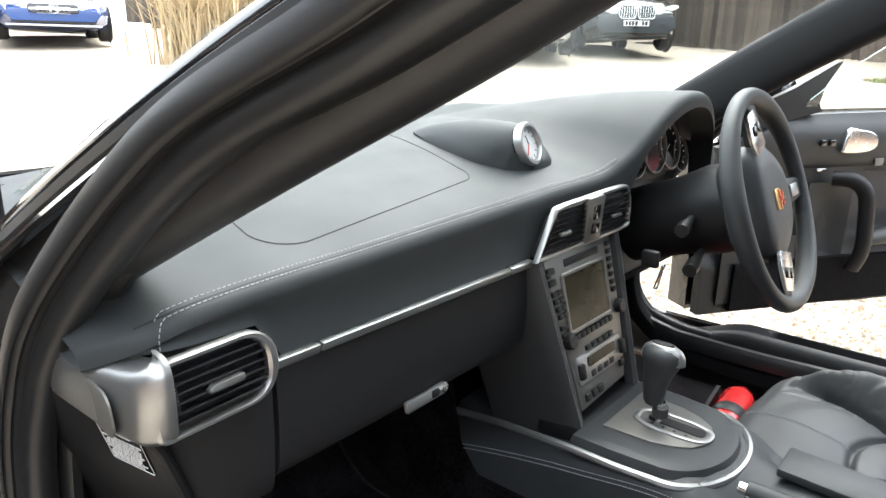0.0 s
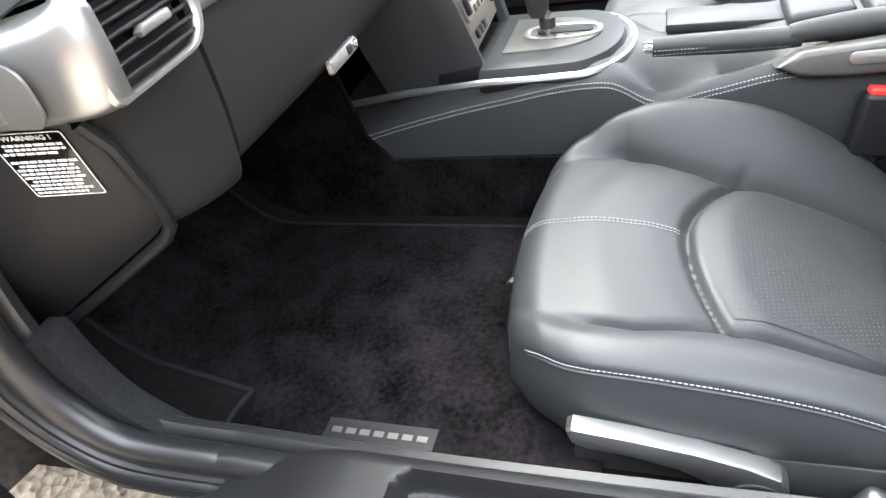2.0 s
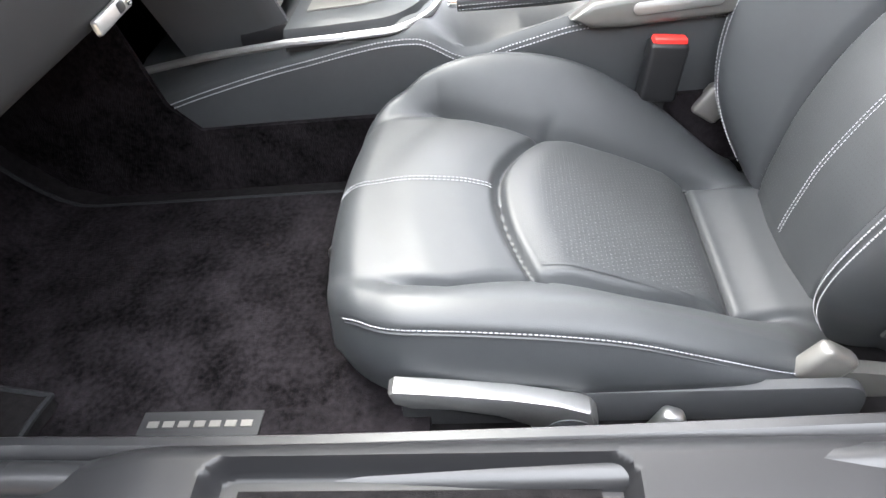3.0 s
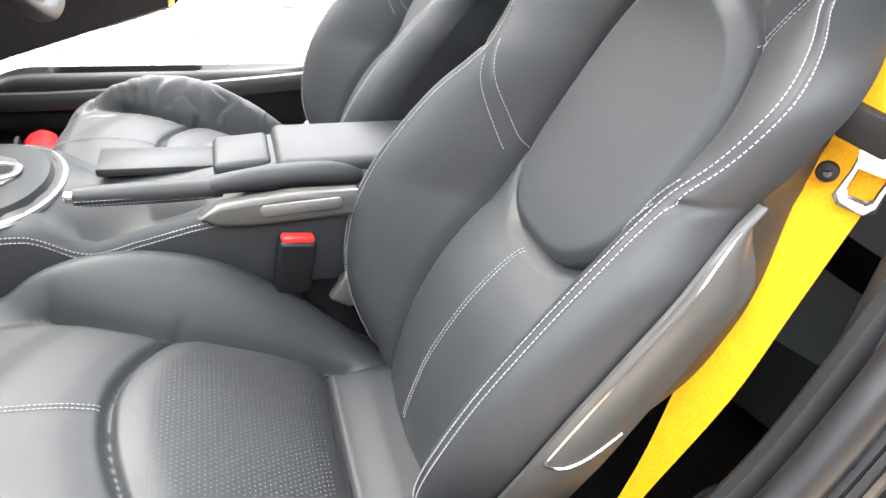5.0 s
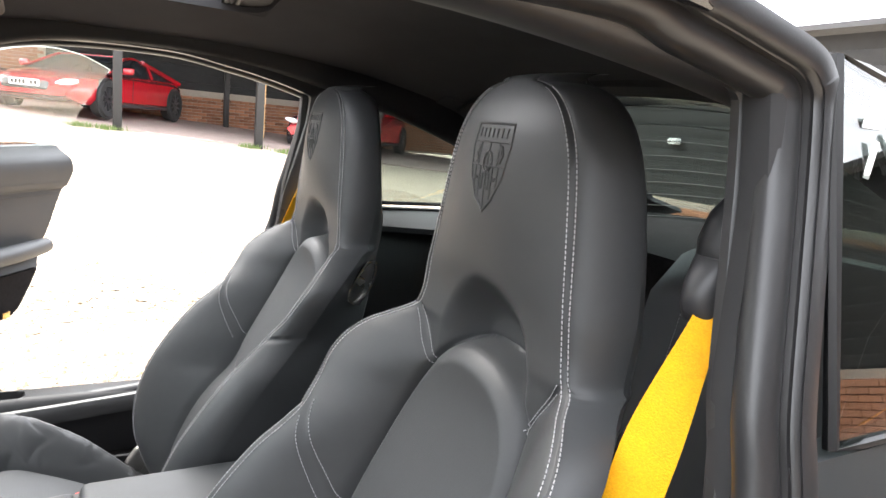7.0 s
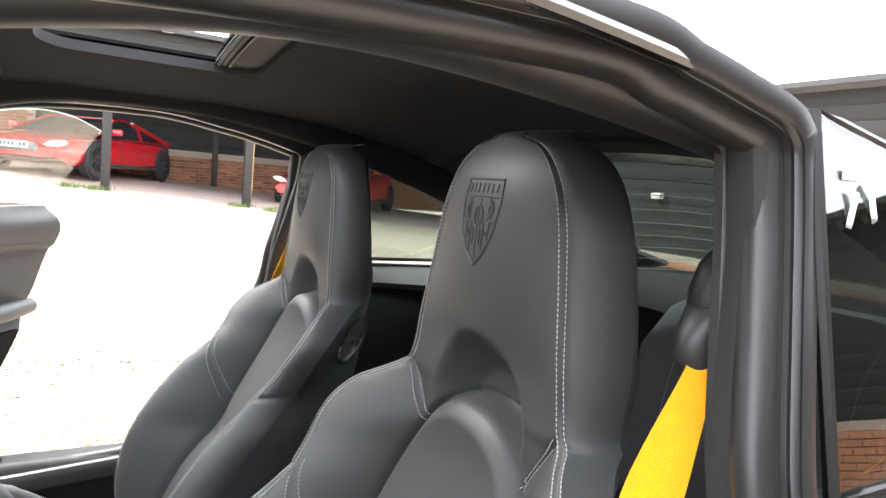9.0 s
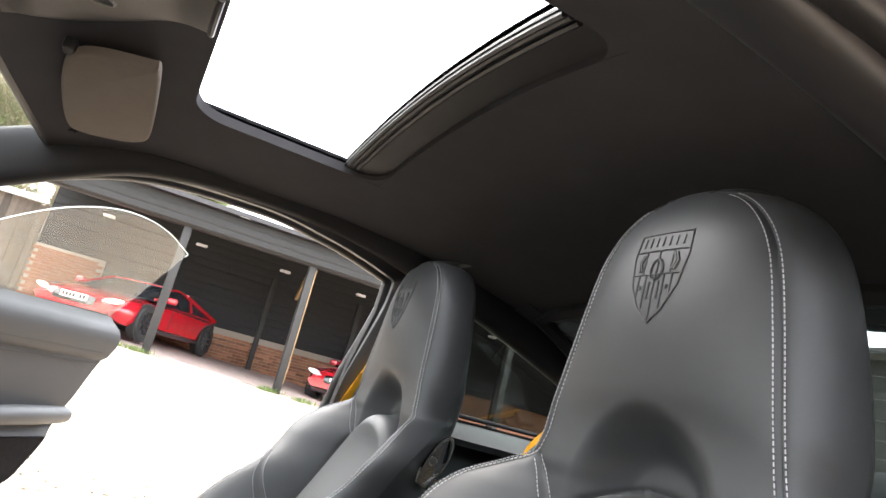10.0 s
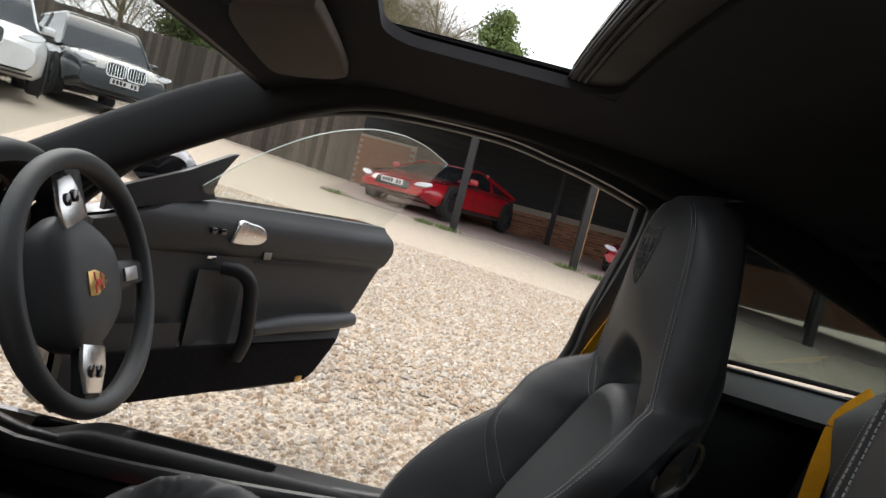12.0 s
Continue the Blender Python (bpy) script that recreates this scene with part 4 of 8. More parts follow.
    for off in (-0.003, 0.003):
        lines.append([back_point(off, z, 0.002) for z in (0.225 + 0.252 * k / 60 for k in range(61))])
        lines.append([cush_point(off, y, 0.0012) for y in (0.328 + 0.19 * k / 40 for k in range(41))])
    for sx in (1, -1):
        for zz in (0.005, -0.010):
            h = []
            for k in range(90):
                y = lerp(0.0, 0.505, k / 89)
                p = cush_point(sx * cush_half(y), y)
                h.append((p.x + sx * 0.0015, p.y, p.z - 0.004 + zz))
            lines.append(h)
    part("stitching", stitches(lines, 0.0034, 0.0018, 0.00062), THREAD, s, "grey double stitching")
    for sx in (1, -1):
        part("piping", tube([cush_point(sx * cush_half(y), y) + Vector((sx * 0.001, 0, -0.0055)) for y in (0.50 * k / 50 for k in range(51))], 0.0022, 6), LEATHER, s)
    # base with side cover, levers and rails
    part("base_cover", prism(round_rect(0.46, 0.075, 0.025), 0.012, facing((-0.238, 0.20, 0.205), (0, -1, 0), (0, 0, 1)), 0.004), GREYTRIM, s)
    part("base_cover", prism(round_rect(0.46, 0.075, 0.025), 0.012, facing((0.232, 0.20, 0.205), (0, 1, 0), (0, 0, 1)), 0.004), PLASTIC, s)
    part("base", boxed((0.40, 0.34, 0.035), pose(0, 0.28, 0.210), 0.012), PLASTIC, s)
    for sx in (1, -1):
        r = part("rail", boxed((0.035, 0.52, 0.02), pose(sx * 0.18, 0.22, 0.188), 0.003), CHROME, s)
    lev = bmesh.new()
    outline = [(0.0, 0.012), (0.006, 0.017), (0.06, 0.010), (0.12, 0.000), (0.165, -0.012), (0.195, -0.026), (0.200, -0.044), (0.185, -0.056), (0.160, -0.058), (0.135, -0.045), (0.105, -0.028), (0.06, -0.016), (0.02, -0.012), (0.004, -0.004)]
    prism(outline, 0.020, facing((-0.254, 0.432, 0.268), (0, -1, 0), (0, 0, 1)), 0.005, bm=lev)
    part("height_lever", lev, SILVER, s, "silver height adjusting lever")
    hubm = facing((-0.250, 0.262, 0.218), (0, -1, 0), (0, 0, 1))
    part("lever_hub", prism(ellipse(0.034, 0.030), 0.022, hubm, 0.006), SILVER, s, "silver lever hub")
    part("hub_cover", prism(ellipse(0.024, 0.021), 0.004, hubm @ pose(0.004, -0.004, 0.0215), 0.0015), GREYTRIM, s)
    part("recline_knob", boxed((0.020, 0.026, 0.050), pose(-0.268, 0.165, 0.212, 0, 0, 0) @ pose(0, 0, 0, 25, 0, 0), 0.008, 3), SILVER, s, "silver recline lever")
    part("slide_grip", tube([(-0.030, 0.532, 0.262), (-0.012, 0.540, 0.240), (-0.004, 0.543, 0.222)], [0.006, 0.009, 0.009], 8, flat=0.6), GREYSHELL, s, "grey end of the slide bar")
    part("slide_bar", tube(spline([(-0.10, 0.53, 0.20), (0.06, 0.545, 0.215), (0.14, 0.53, 0.24), (0.155, 0.50, 0.25)], 16), 0.009, 8), PLASTIC, s)
    # hinge covers and lower side shells
    outer = -1 if x < 0 else 1
    for sx in (1, -1):
        hinge = prism([(p.x, p.y) for p in spline([(-0.085, -0.03, 0), (0.0, -0.06, 0), (0.07, -0.045, 0), (0.088, 0.0, 0), (0.07, 0.026, 0), (0.02, 0.024, 0), (-0.04, 0.012, 0), (-0.085, 0.012, 0), (-0.085, -0.03, 0)], 33)[:-1]], 0.020, facing((sx * 0.228, -0.055, 0.210), (0, -sx, 0), (0, 0, 1)), 0.006)
        if sx == outer:
            part("hinge_cover", hinge, GREYSHELL, s, "grey plastic hinge cover")
        else:
            hinge.free()
        part("hinge_cap", boxed((0.022, 0.045, 0.050), (pose(sx * 0.218, 0.004, 0.238, 35) if sx == outer else pose(sx * 0.215, 0.012, 0.285, 35)), 0.008, 3), DULLSILVER, s, "pale grey hinge cap")
        def side(u, v):
            z = lerp(0.270, 0.668, v)
            w = back_w(z)
            y0 = back_point(w, z).y
            return Vector((sx * (w + 0.001 + 0.007 * math.sin(math.pi * min(1, 0.08 + u))), y0 + 0.006 - lerp(0.0, 0.100 * (1 - 0.32 * v) * (1 - sstep(0.80, 1.0, v) * 0.92), u), z))
        if sx == outer:
            part("side_shell", slab(side, 8, 24, (sx * 0.004, 0, 0)), GREYSHELL, s, "grey plastic side shell")
            part("shell_line", tube([side(0.10, 0.95 - 0.52 * k / 30) + Vector((sx * 0.005, 0, 0)) for k in range(31)] + [side(0.10 + 0.75 * k / 12, 0.43 - 0.030 * math.sin(math.pi * k / 12) + 0.05 * (k / 12) ** 2) + Vector((sx * 0.0045, 0, 0)) for k in range(1, 13)], 0.0014, 5), CHROME, s, "thin bright line on the side shell")
        # backrest release handle
        rel = Vector((sx * 0.208, -0.346, 0.752))
        rm = facing(rel, (0, -sx, -0.45 * sx), (0, -0.45, 1))
        part("release_bezel", ring_prism(ellipse(0.018, 0.046), ellipse(0.014, 0.041), 0.010, rm), BRIGHT, s, "silver backrest release surround")
        part("release_handle", prism([(p.x, p.y) for p in spline([(-0.015, -0.046, 0), (0.014, -0.046, 0), (0.019, -0.036, 0), (0.012, -0.010, 0), (0.004, 0.006, 0), (-0.004, 0.0, 0), (-0.013, -0.024, 0), (-0.015, -0.046, 0)], 29)[:-1]], 0.016, rm @ pose(0, 0.002, 0.006), 0.004), BRIGHT, s, "silver backrest release handle")
    # embossed shield on the headrest: outline ridge and inner bars only
    def hp(x, z, lift=0.0001):
        return back_point(x, 1.012 + z, lift)
    shield = [(-0.034, 0.046), (0.034, 0.046), (0.036, 0.02), (0.030, -0.012), (0.016, -0.036), (0.0, -0.050), (-0.016, -0.036), (-0.030, -0.012), (-0.036, 0.02)]
    pts = []
    for (a, b), (c, d) in zip(shield, shield[1:] + shield[:1]):
        pts += [hp(lerp(a, c, k / 6), lerp(b, d, k / 6)) for k in range(6)]
    bm = tube(pts, 0.0013, 6, closed=True)
    for a, b, c, d in ((-0.035, 0.026, 0.035, 0.026), (0, 0.026, 0, -0.048), (-0.034, 0.0, 0.034, 0.0), (0.018, 0.026, 0.018, 0.0), (-0.018, 0.026, -0.018, 0.0), (0.012, 0.0, 0.012, -0.036), (-0.012, 0, -0.012, -0.036), (0.022, 0.0, 0.022, -0.024), (-0.022, 0, -0.022, -0.024)):
        tube([hp(lerp(a, c, k / 8), lerp(b, d, k / 8)) for k in range(9)], 0.0011, 5, bm=bm)
    for k in range(7):
        x = -0.026 + 0.0087 * k
        tube([hp(x, 0.031), hp(x, 0.041)], 0.0012, 5, bm=bm)
    for k in range(12):
        a = k / 12 * math.tau
        tube([hp(0.008 * math.cos(a), 0.005 + 0.011 * math.sin(a)), hp(0.008 * math.cos(a + 0.6), 0.005 + 0.011 * math.sin(a + 0.6))], 0.0018, 5, bm=bm)
    for sx in (-1, 1):
        for a, b in ((0.0235, 0.013), (0.0265, 0.013)):
            tube([hp(sx * (a - 0.004), b - 0.009), hp(sx * a, b), hp(sx * (a - 0.004), b + 0.009)], 0.0016, 5, bm=bm)
        for k in range(3):
            tube([hp(sx * (0.006 + 0.006 * k), -0.008 - 0.002 * k), hp(sx * (0.007 + 0.005 * k), -0.026 + 0.005 * k)], 0.0016, 5, bm=bm)
    part("embossed_crest", bm, LEATHER, s, "embossed leather shield")
    return s


seat("front_seat", "black leather sports seat with grey double stitching", -0.367, "front seats")
seat("front_seat", "black leather sports seat with creased worn bolster", 0.343, "front seats", worn=True)

# ---- dashboard ----
EDGE_Z = [(-0.745, 0.728), (-0.72, 0.748), (-0.66, 0.766), (-0.46, 0.775), (-0.26, 0.782), (-0.05, 0.789), (0.10, 0.796), (0.16, 0.822), (0.22, 0.872), (0.29, 0.915), (0.36, 0.928), (0.45, 0.912), (0.53, 0.865), (0.60, 0.81), (0.745, 0.77)]
EDGE_Y = [(-0.745, 0.765), (-0.72, 0.722), (-0.66, 0.703), (0.10, 0.700), (0.22, 0.672), (0.36, 0.655), (0.50, 0.672), (0.60, 0.70), (0.745, 0.74)]


def dash_top(x, y):
    ez, ey = curve(EDGE_Z, x), curve(EDGE_Y, x)
    back = 0.846 + 0.042 * math.exp(-((x - 0.25) / 0.32) ** 2) - 0.10 * max(0.0, abs(x) - 0.60)
    t = min(1.0, max(0.0, (y - ey) / (1.20 - ey)))
    lift = 0.022 * math.sin(math.pi * min(1, t * 1.15)) if x < 0.14 else 0.022 * math.sin(math.pi * min(1, t * 1.3))
    return lerp(ez + 0.012, back, sstep(-0.25, 1.0, t) * 1.0 - 0.104) + lift * 0.5


def dash_ring(x):
    ez, ey = curve(EDGE_Z, x), curve(EDGE_Y, x)
    pts = []
    for k in range(26):
        y = lerp(1.20, ey + 0.016, k / 25)
        pts.append((x, y, dash_top(x, y)))
    z1 = pts[-1][2]
    for a in range(1, 7):
        t = a / 6 * math.pi / 2
        pts.append((x, ey + 0.016 - 0.016 * math.sin(t), z1 - 0.016 * (1 - math.cos(t))))
    end = lerp(0.708, 0.7475, sstep(0.585, 0.607, -x))
    end = min(end, z1 - 0.0172)
    if x > 0.10:
        end = lerp(0.708, z1 - 0.03, sstep(0.10, 0.20, x) * (1 - sstep(0.55, 0.62, x)))
    for k in range(1, 6):
        t = k / 5
        pts.append((x, ey + 0.004 * math.sin(math.pi * t) * (1 if x < 0.1 else 0), lerp(z1 - 0.016, end, t)))
    pts.append((x, ey + 0.05, end + 0.002))
    return pts


dash = thing("dashboard", "black leather dashboard with stitched edge and silver trim", "dashboard")
xs = [-0.745 + 1.49 * k / 110 for k in range(111)]
part("top_pad", loft([dash_ring(x) for x in xs], False, False), DASH, dash)
# left end of the pad
lines = []
for off in (0.0, 0.009):
    lines.append([Vector((x, curve(EDGE_Y, x) + 0.016 + off - 0.006, dash_top(x, curve(EDGE_Y, x) + 0.016 + off) + (0.0008 if off else -0.0005))) for x in (-0.688 + 0.83 * k / 160 for k in range(161))])
    first_pt = lines[-1][0]
    lines[-1] = [first_pt + Vector((-0.012 - 0.4 * off, -0.010 - 0.3 * off, -0.030)), first_pt + Vector((-0.011 - 0.4 * off, -0.008, -0.014)), first_pt + Vector((-0.006, -0.003, -0.004))] + lines[-1]
part("stitching", stitches(lines, 0.0035, 0.002, 0.0005), THREAD, dash, "grey thread stitching along the dash edge")
part("pad_seam", tube([Vector((x, curve(EDGE_Y, x) + 0.0145, dash_top(x, curve(EDGE_Y, x) + 0.0145) - 0.0008)) for x in (-0.71 + 0.85 * k / 100 for k in range(101))], 0.0016, 5), DASH_DARK, dash)
# airbag lid outline
ol = []
for cx, cy, a0 in ((-0.172, 0.850, -90), (-0.10, 1.09, 0), (-0.46, 1.09, 90), (-0.50, 0.805, 180)):
    for k in range(7):
        a = radians(a0 + 90 * k / 6)
        ol.append((cx + 0.045 * math.cos(a), cy + 0.045 * math.sin(a)))
dense = []
for (a, b), (c, d) in zip(ol, ol[1:] + ol[:1]):
    n = max(1, int(math.hypot(c - a, d - b) / 0.015))
    dense += [(lerp(a, c, k / n), lerp(b, d, k / n)) for k in range(n)]
part("airbag_lid_joint", tube([(x, y, dash_top(x, y) - 0.0004) for x, y in dense], 0.0014, 5, closed=True), DASH_DARK, dash)
# fascia edge trim
for x0, x1 in ((-0.592, -0.5365), (-0.5345, -0.193), (-0.191, -0.136)):
    part("trim_strip", boxed((x1 - x0, 0.010, 0.011), pose((x0 + x1) / 2, 0.700, 0.7015, 12), 0.002), SILVER, dash, "silver trim strip")
# glove box lid, end piece and knee bolster
def lid_fn(x0, x1, low, shrink=0.0):
    def fn(u, v):
        x = lerp(x0, x1, u)
        prof = [(0.0, 0.705, 0.694), (0.25, 0.704, 0.655), (0.6, 0.706, 0.600), (0.82, 0.716, low + 0.012), (1.0, 0.752, low)]
        y = curve([(a, b) for a, b, c in prof], v)
        z = curve([(a, c) for a, b, c in prof], v)
        return (x, y, z)
    return fn
glove = part("glovebox_lid", slab(lid_fn(-0.588, -0.134, 0.552), 12, 24, (0, 0.014, 0.004)), DASH_DARK, dash, "black glovebox lid")
def endpiece(u, v):
    p = lid_fn(0, 0, 0.540)(0, v)
    edge = curve([(0.53, -0.664), (0.56, -0.672), (0.627, -0.694), (0.662, -0.708), (0.70, -0.716)], p[2])
    return (lerp(-0.594, edge, u), p[1] + 0.036 * u * u, p[2] - 0.004)
part("end_piece", slab(endpiece, 10, 24, (0, 0.014, 0.004)), DASH_DARK, dash)
part("under_cover", slab(lambda u, v: (lerp(-0.655, 0.655, u), lerp(0.735, 1.22, v), 0.560 - 0.05 * math.sin(v * 2.4)), 12, 6, (0, 0, 0.012)), CARPET, dash)
hm = facing((-0.36, 0.7075, 0.568), (1, 0, 0.03), (0, 0.12, 1))
part("glovebox_handle", prism(pill(-0.040, 0.040, -0.008, 0.008, 0.003, 0.008), 0.006, hm @ pose(0, 0, 0.000), 0.002), SILVER, glove, "silver glovebox handle")
part("finger_hole", prism(pill(0.006, 0.022, -0.0055, 0.0055, 0.003, 0.005), 0.002, hm @ pose(0, 0, 0.0045), 0.0005), PLASTIC, glove)
part("lock", prism(ellipse(0.0055, 0.0055, 20), 0.003, hm @ pose(0.030, 0, 0.0055), 0.001), CHROME, glove)

# left air vent in its silver surround
VM = facing((-0.664, 0.688, 0.7135), (1, 0.02, 0.03), (0, 0.10, 1))
vent = part("side_vent", boxed((0.108, 0.030, 0.056), VM @ pose(0, 0, -0.026) @ pose(0, 0, 0, 90)), PLASTIC, dash)
part("surround", ring_prism(pill(-0.060, 0.068, -0.036, 0.036, 0.010, 0.034), pill(-0.047, 0.056, -0.031, 0.030, 0.005, 0.026), 0.010, VM @ pose(0, 0, -0.004)), SILVER, vent, "silver vent surround")
for k in range(7):
    part("slat", boxed((0.104, 0.024, 0.0030), VM @ pose(0.004, -0.0265 + 0.0088 * k, -0.008) @ pose(0, 0, 0, 72), 0.001, 1), PLASTIC, vent)
part("vent_tab", prism([(-0.018, -0.0035), (0.016, -0.0035), (0.018, 0.0), (0.017, 0.0040), (-0.014, 0.0040), (-0.019, 0.0)], 0.008, VM @ pose(0.010, -0.003, 0.001), 0.002), SILVER, vent, "silver vent tab")
part("wheel_slot", boxed((0.011, 0.052, 0.012), VM @ pose(-0.0405, 0, -0.006), 0.002), PLASTIC, vent)
wheel_bm = bmesh.new()
for k in range(11):
    box(wheel_bm, (0.008, 0.0018, 0.010), VM @ pose(-0.0405, -0.0125 + 0.0025 * k, 0.0025 - 0.00010 * (k - 5) ** 2), 0.0005, 1)
part("thumb_wheel", wheel_bm, SOFT, vent)
# silver end cap that wraps from the vent round to the door side
cap_path = spline([(-0.7055, 0.6765, 0), (-0.715, 0.6775, 0), (-0.7260, 0.684, 0), (-0.7335, 0.699, 0), (-0.738, 0.730, 0), (-0.742, 0.77, 0), (-0.746, 0.85, 0)], 44)
rings = []
for i, p in enumerate(cap_path):
    d = cap_path[min(i + 1, 43)] - cap_path[max(i - 1, 0)]
    n = Vector((d.y, -d.x, 0)).normalized()
    if n.x > 0 and i > 12:
        n = -n
    if i <= 12 and n.y > 0:
        n = -n
    t = i / 43
    z0, z1 = lerp(0.676, 0.672, t), lerp(0.7525, 0.734, sstep(0.1, 1.0, t))
    sec = [(-0.030, z0 + 0.002), (-0.012, z0), (-0.004, z0 + 0.002), (0.0, z0 + 0.009), (0.001, lerp(z0, z1, 0.5)), (0.0, z1 - 0.014), (-0.004, z1 - 0.005), (-0.012, z1), (-0.030, z1 + 0.001)]
    rings.append([p + n * a + Vector((0, 0, z)) for a, z in sec])
cap = loft(rings, False, False)
bmesh.ops.recalc_face_normals(cap, faces=cap.faces)
part("end_cap", cap, SILVER, dash, "silver painted dashboard end cap", 60)
panel_pts = pill(-0.060, 0.052, -0.026, 0.020, 0.010, 0.016)
part("end_cap_panel", prism(panel_pts, 0.0024, facing((-0.7385, 0.768, 0.702), (-0.06, -1, 0), (-0.05, 0, 1)), 0.0012), DULLSILVER, dash, "grey cover in the end cap")
# panel below with the warning label
LM = facing((-0.712, 0.79, 0.63), (0.016, -0.051, -0.007), (-0.019, -0.023, 0.065))
outline = [(-0.11, 0.050), (0.043, 0.045), (0.056, 0.020), (0.062, -0.06), (0.060, -0.078), (0.050, -0.094), (0.030, -0.112), (-0.155, -0.275), (-0.19, -0.26), (-0.18, 0.0)]
part("side_panel", prism(outline, 0.006, LM @ pose(0, 0, -0.0065), 0.002), PLASTIC, dash)
part("panel_edge", tube([LM @ Vector((a, b, 0.0)) for a, b in [(0.050, 0.045), (0.062, 0.020), (0.069, -0.06), (0.066, -0.082), (0.055, -0.100), (0.033, -0.120), (-0.150, -0.284)]], 0.006, 8), PLASTIC, dash)
label = part("warning_label", prism(round_rect(0.056, 0.072, 0.002), 0.0006, LM @ pose(0.008, 0.0045, 0.0005)), GLOSS, dash, "black warning label with white print")
part("label_border", ring_prism(round_rect(0.055, 0.071, 0.002), round_rect(0.0535, 0.0695, 0.002), 0.0004, LM @ pose(0.008, 0.0045, 0.0011)), WHITE, label)


def words(text, size, m, mat, parent, name="writing"):
    cu = bpy.data.curves.new(name, "FONT")
    cu.body, cu.size, cu.align_x, cu.align_y, cu.extrude = text, size, "CENTER", "CENTER", 0.0002
    tmp = new("tmp", cu)
    me = bpy.data.meshes.new_from_object(tmp.evaluated_get(bpy.context.evaluated_depsgraph_get()))
    bpy.data.objects.remove(tmp)
    bpy.data.curves.remove(cu)
    me.name = name
    me.transform(m)
    me.materials.clear()
    me.materials.append(mat)
    ob = new(name, me)
    ob.parent = parent
    return ob


words("WARNING !", 0.0066, LM @ pose(0.008, 0.0345, 0.0013), WHITE, label)
bars = bmesh.new()
rnd = random.Random(4)
for k in range(13):
    y = 0.0275 - 0.0045 * k
    if k in (3,):
        continue
    x = -0.017 + (0.004 if k in (0, 1, 5, 9) else 0)
    end = 0.033 - rnd.random() * 0.010
    while x < end - 0.002:
        w = min(0.002 + rnd.random() * 0.006, end - x)
        box(bars, (w, 0.0024, 0.0003), LM @ pose(x + w / 2, y, 0.0013))
        x += w + 0.0012
part("fine_print", bars, WHITE, label)

# clock pod on top of the dash
CM = facing((-0.012, 0.800, 0.857), (1, 0.10, 0), (0, 0.35, 1))
pod_foot = spline([(-0.060, 0.806, 0), (-0.030, 0.786, 0), (0.020, 0.780, 0), (0.060, 0.794, 0), (0.085, 0.840, 0), (0.078, 0.930, 0), (0.035, 1.030, 0), (-0.020, 1.050, 0), (-0.062, 0.960, 0), (-0.078, 0.860, 0), (-0.060, 0.806, 0)], 49)[:-1]
rim_pts = []
for p in pod_foot:
    a = math.atan2((p.y - 0.835) * 0.9, p.x - 0.004)
    rim_pts.append(CM @ Vector((0.037 * math.cos(a), 0.037 * math.sin(a), -0.004)))
rows_pod = [[Vector((p.x, p.y, dash_top(p.x, p.y) - 0.002)) for p in pod_foot], [Vector((p.x, p.y, dash_top(p.x, p.y) + 0.004)) for p in pod_foot]]
for t in (0.15, 0.35, 0.6, 0.85, 1.0):
    rows_pod.append([Vector((p.x, p.y, dash_top(p.x, p.y) + 0.006)).lerp(q, t) + Vector((0, 0, 0.012 * math.sin(math.pi * t))) for p, q in zip(pod_foot, rim_pts)])
clock = part("clock_pod", loft(rows_pod, True, True), DASH, dash)
part("clock_bezel", ring_prism(ellipse(0.037, 0.037, 40), ellipse(0.028, 0.028, 40), 0.014, CM @ pose(0, 0, -0.002)), SILVER, clock, "silver clock bezel")
face = part("clock_face", prism(ellipse(0.029, 0.029, 40), 0.002, CM @ pose(0, 0, 0.002)), DIALFACE, clock, "pale clock dial")
ticks = bmesh.new()
for k in range(12):
    box(ticks, (0.0012, 0.005, 0.0006), CM @ pose(0, 0, 0.0045, 0, 0, 30 * k) @ pose(0, 0.024, 0))
part("dial_marks", ticks, PLASTIC, clock)
for ang, ln in ((20, 0.016), (150, 0.020)):
    part("clock_pointer", boxed((0.0016, ln, 0.0008), CM @ pose(0, 0, 0.0055, 0, 0, ang) @ pose(0, ln / 2, 0)), RED if ang > 100 else PLASTIC, clock)
# demister slot and speaker at the windscreen
part("demister_grille", boxed((0.62, 0.028, 0.006), pose(0.12, 1.165, 0.872, 4), 0.002), PLASTIC, dash)
part("demister_grille", boxed((0.30, 0.045, 0.006), pose(-0.30, 1.15, 0.852, 4), 0.002), PLASTIC, dash)

# middle vents
mid = part("middle_vent", prism([(-0.136, 0.712), (0.148, 0.712), (0.150, 0.755), (0.125, 0.776), (-0.085, 0.772), (-0.100, 0.764)], 0.012, facing((0, 0.700, 0.0), (1, 0, 0), (0, 0.0, 1))), PLASTIC, dash)
rimo = [(-0.143, 0.704), (-0.060, 0.704), (0.06, 0.704), (0.152, 0.706), (0.160, 0.722), (0.160, 0.752), (0.148, 0.776), (0.125, 0.787), (0.0, 0.785), (-0.085, 0.782), (-0.102, 0.773), (-0.123, 0.738)]
rimi = [(-0.134, 0.712), (-0.060, 0.712), (0.06, 0.712), (0.146, 0.713), (0.152, 0.725), (0.152, 0.750), (0.142, 0.770), (0.122, 0.779), (0.0, 0.777), (-0.080, 0.774), (-0.096, 0.765), (-0.117, 0.738)]
rimo, rimi = ([(p.x, p.y) for p in spline([(a, b, 0) for a, b in o + o[:1]], 61)[:-1]] for o in (rimo, rimi))
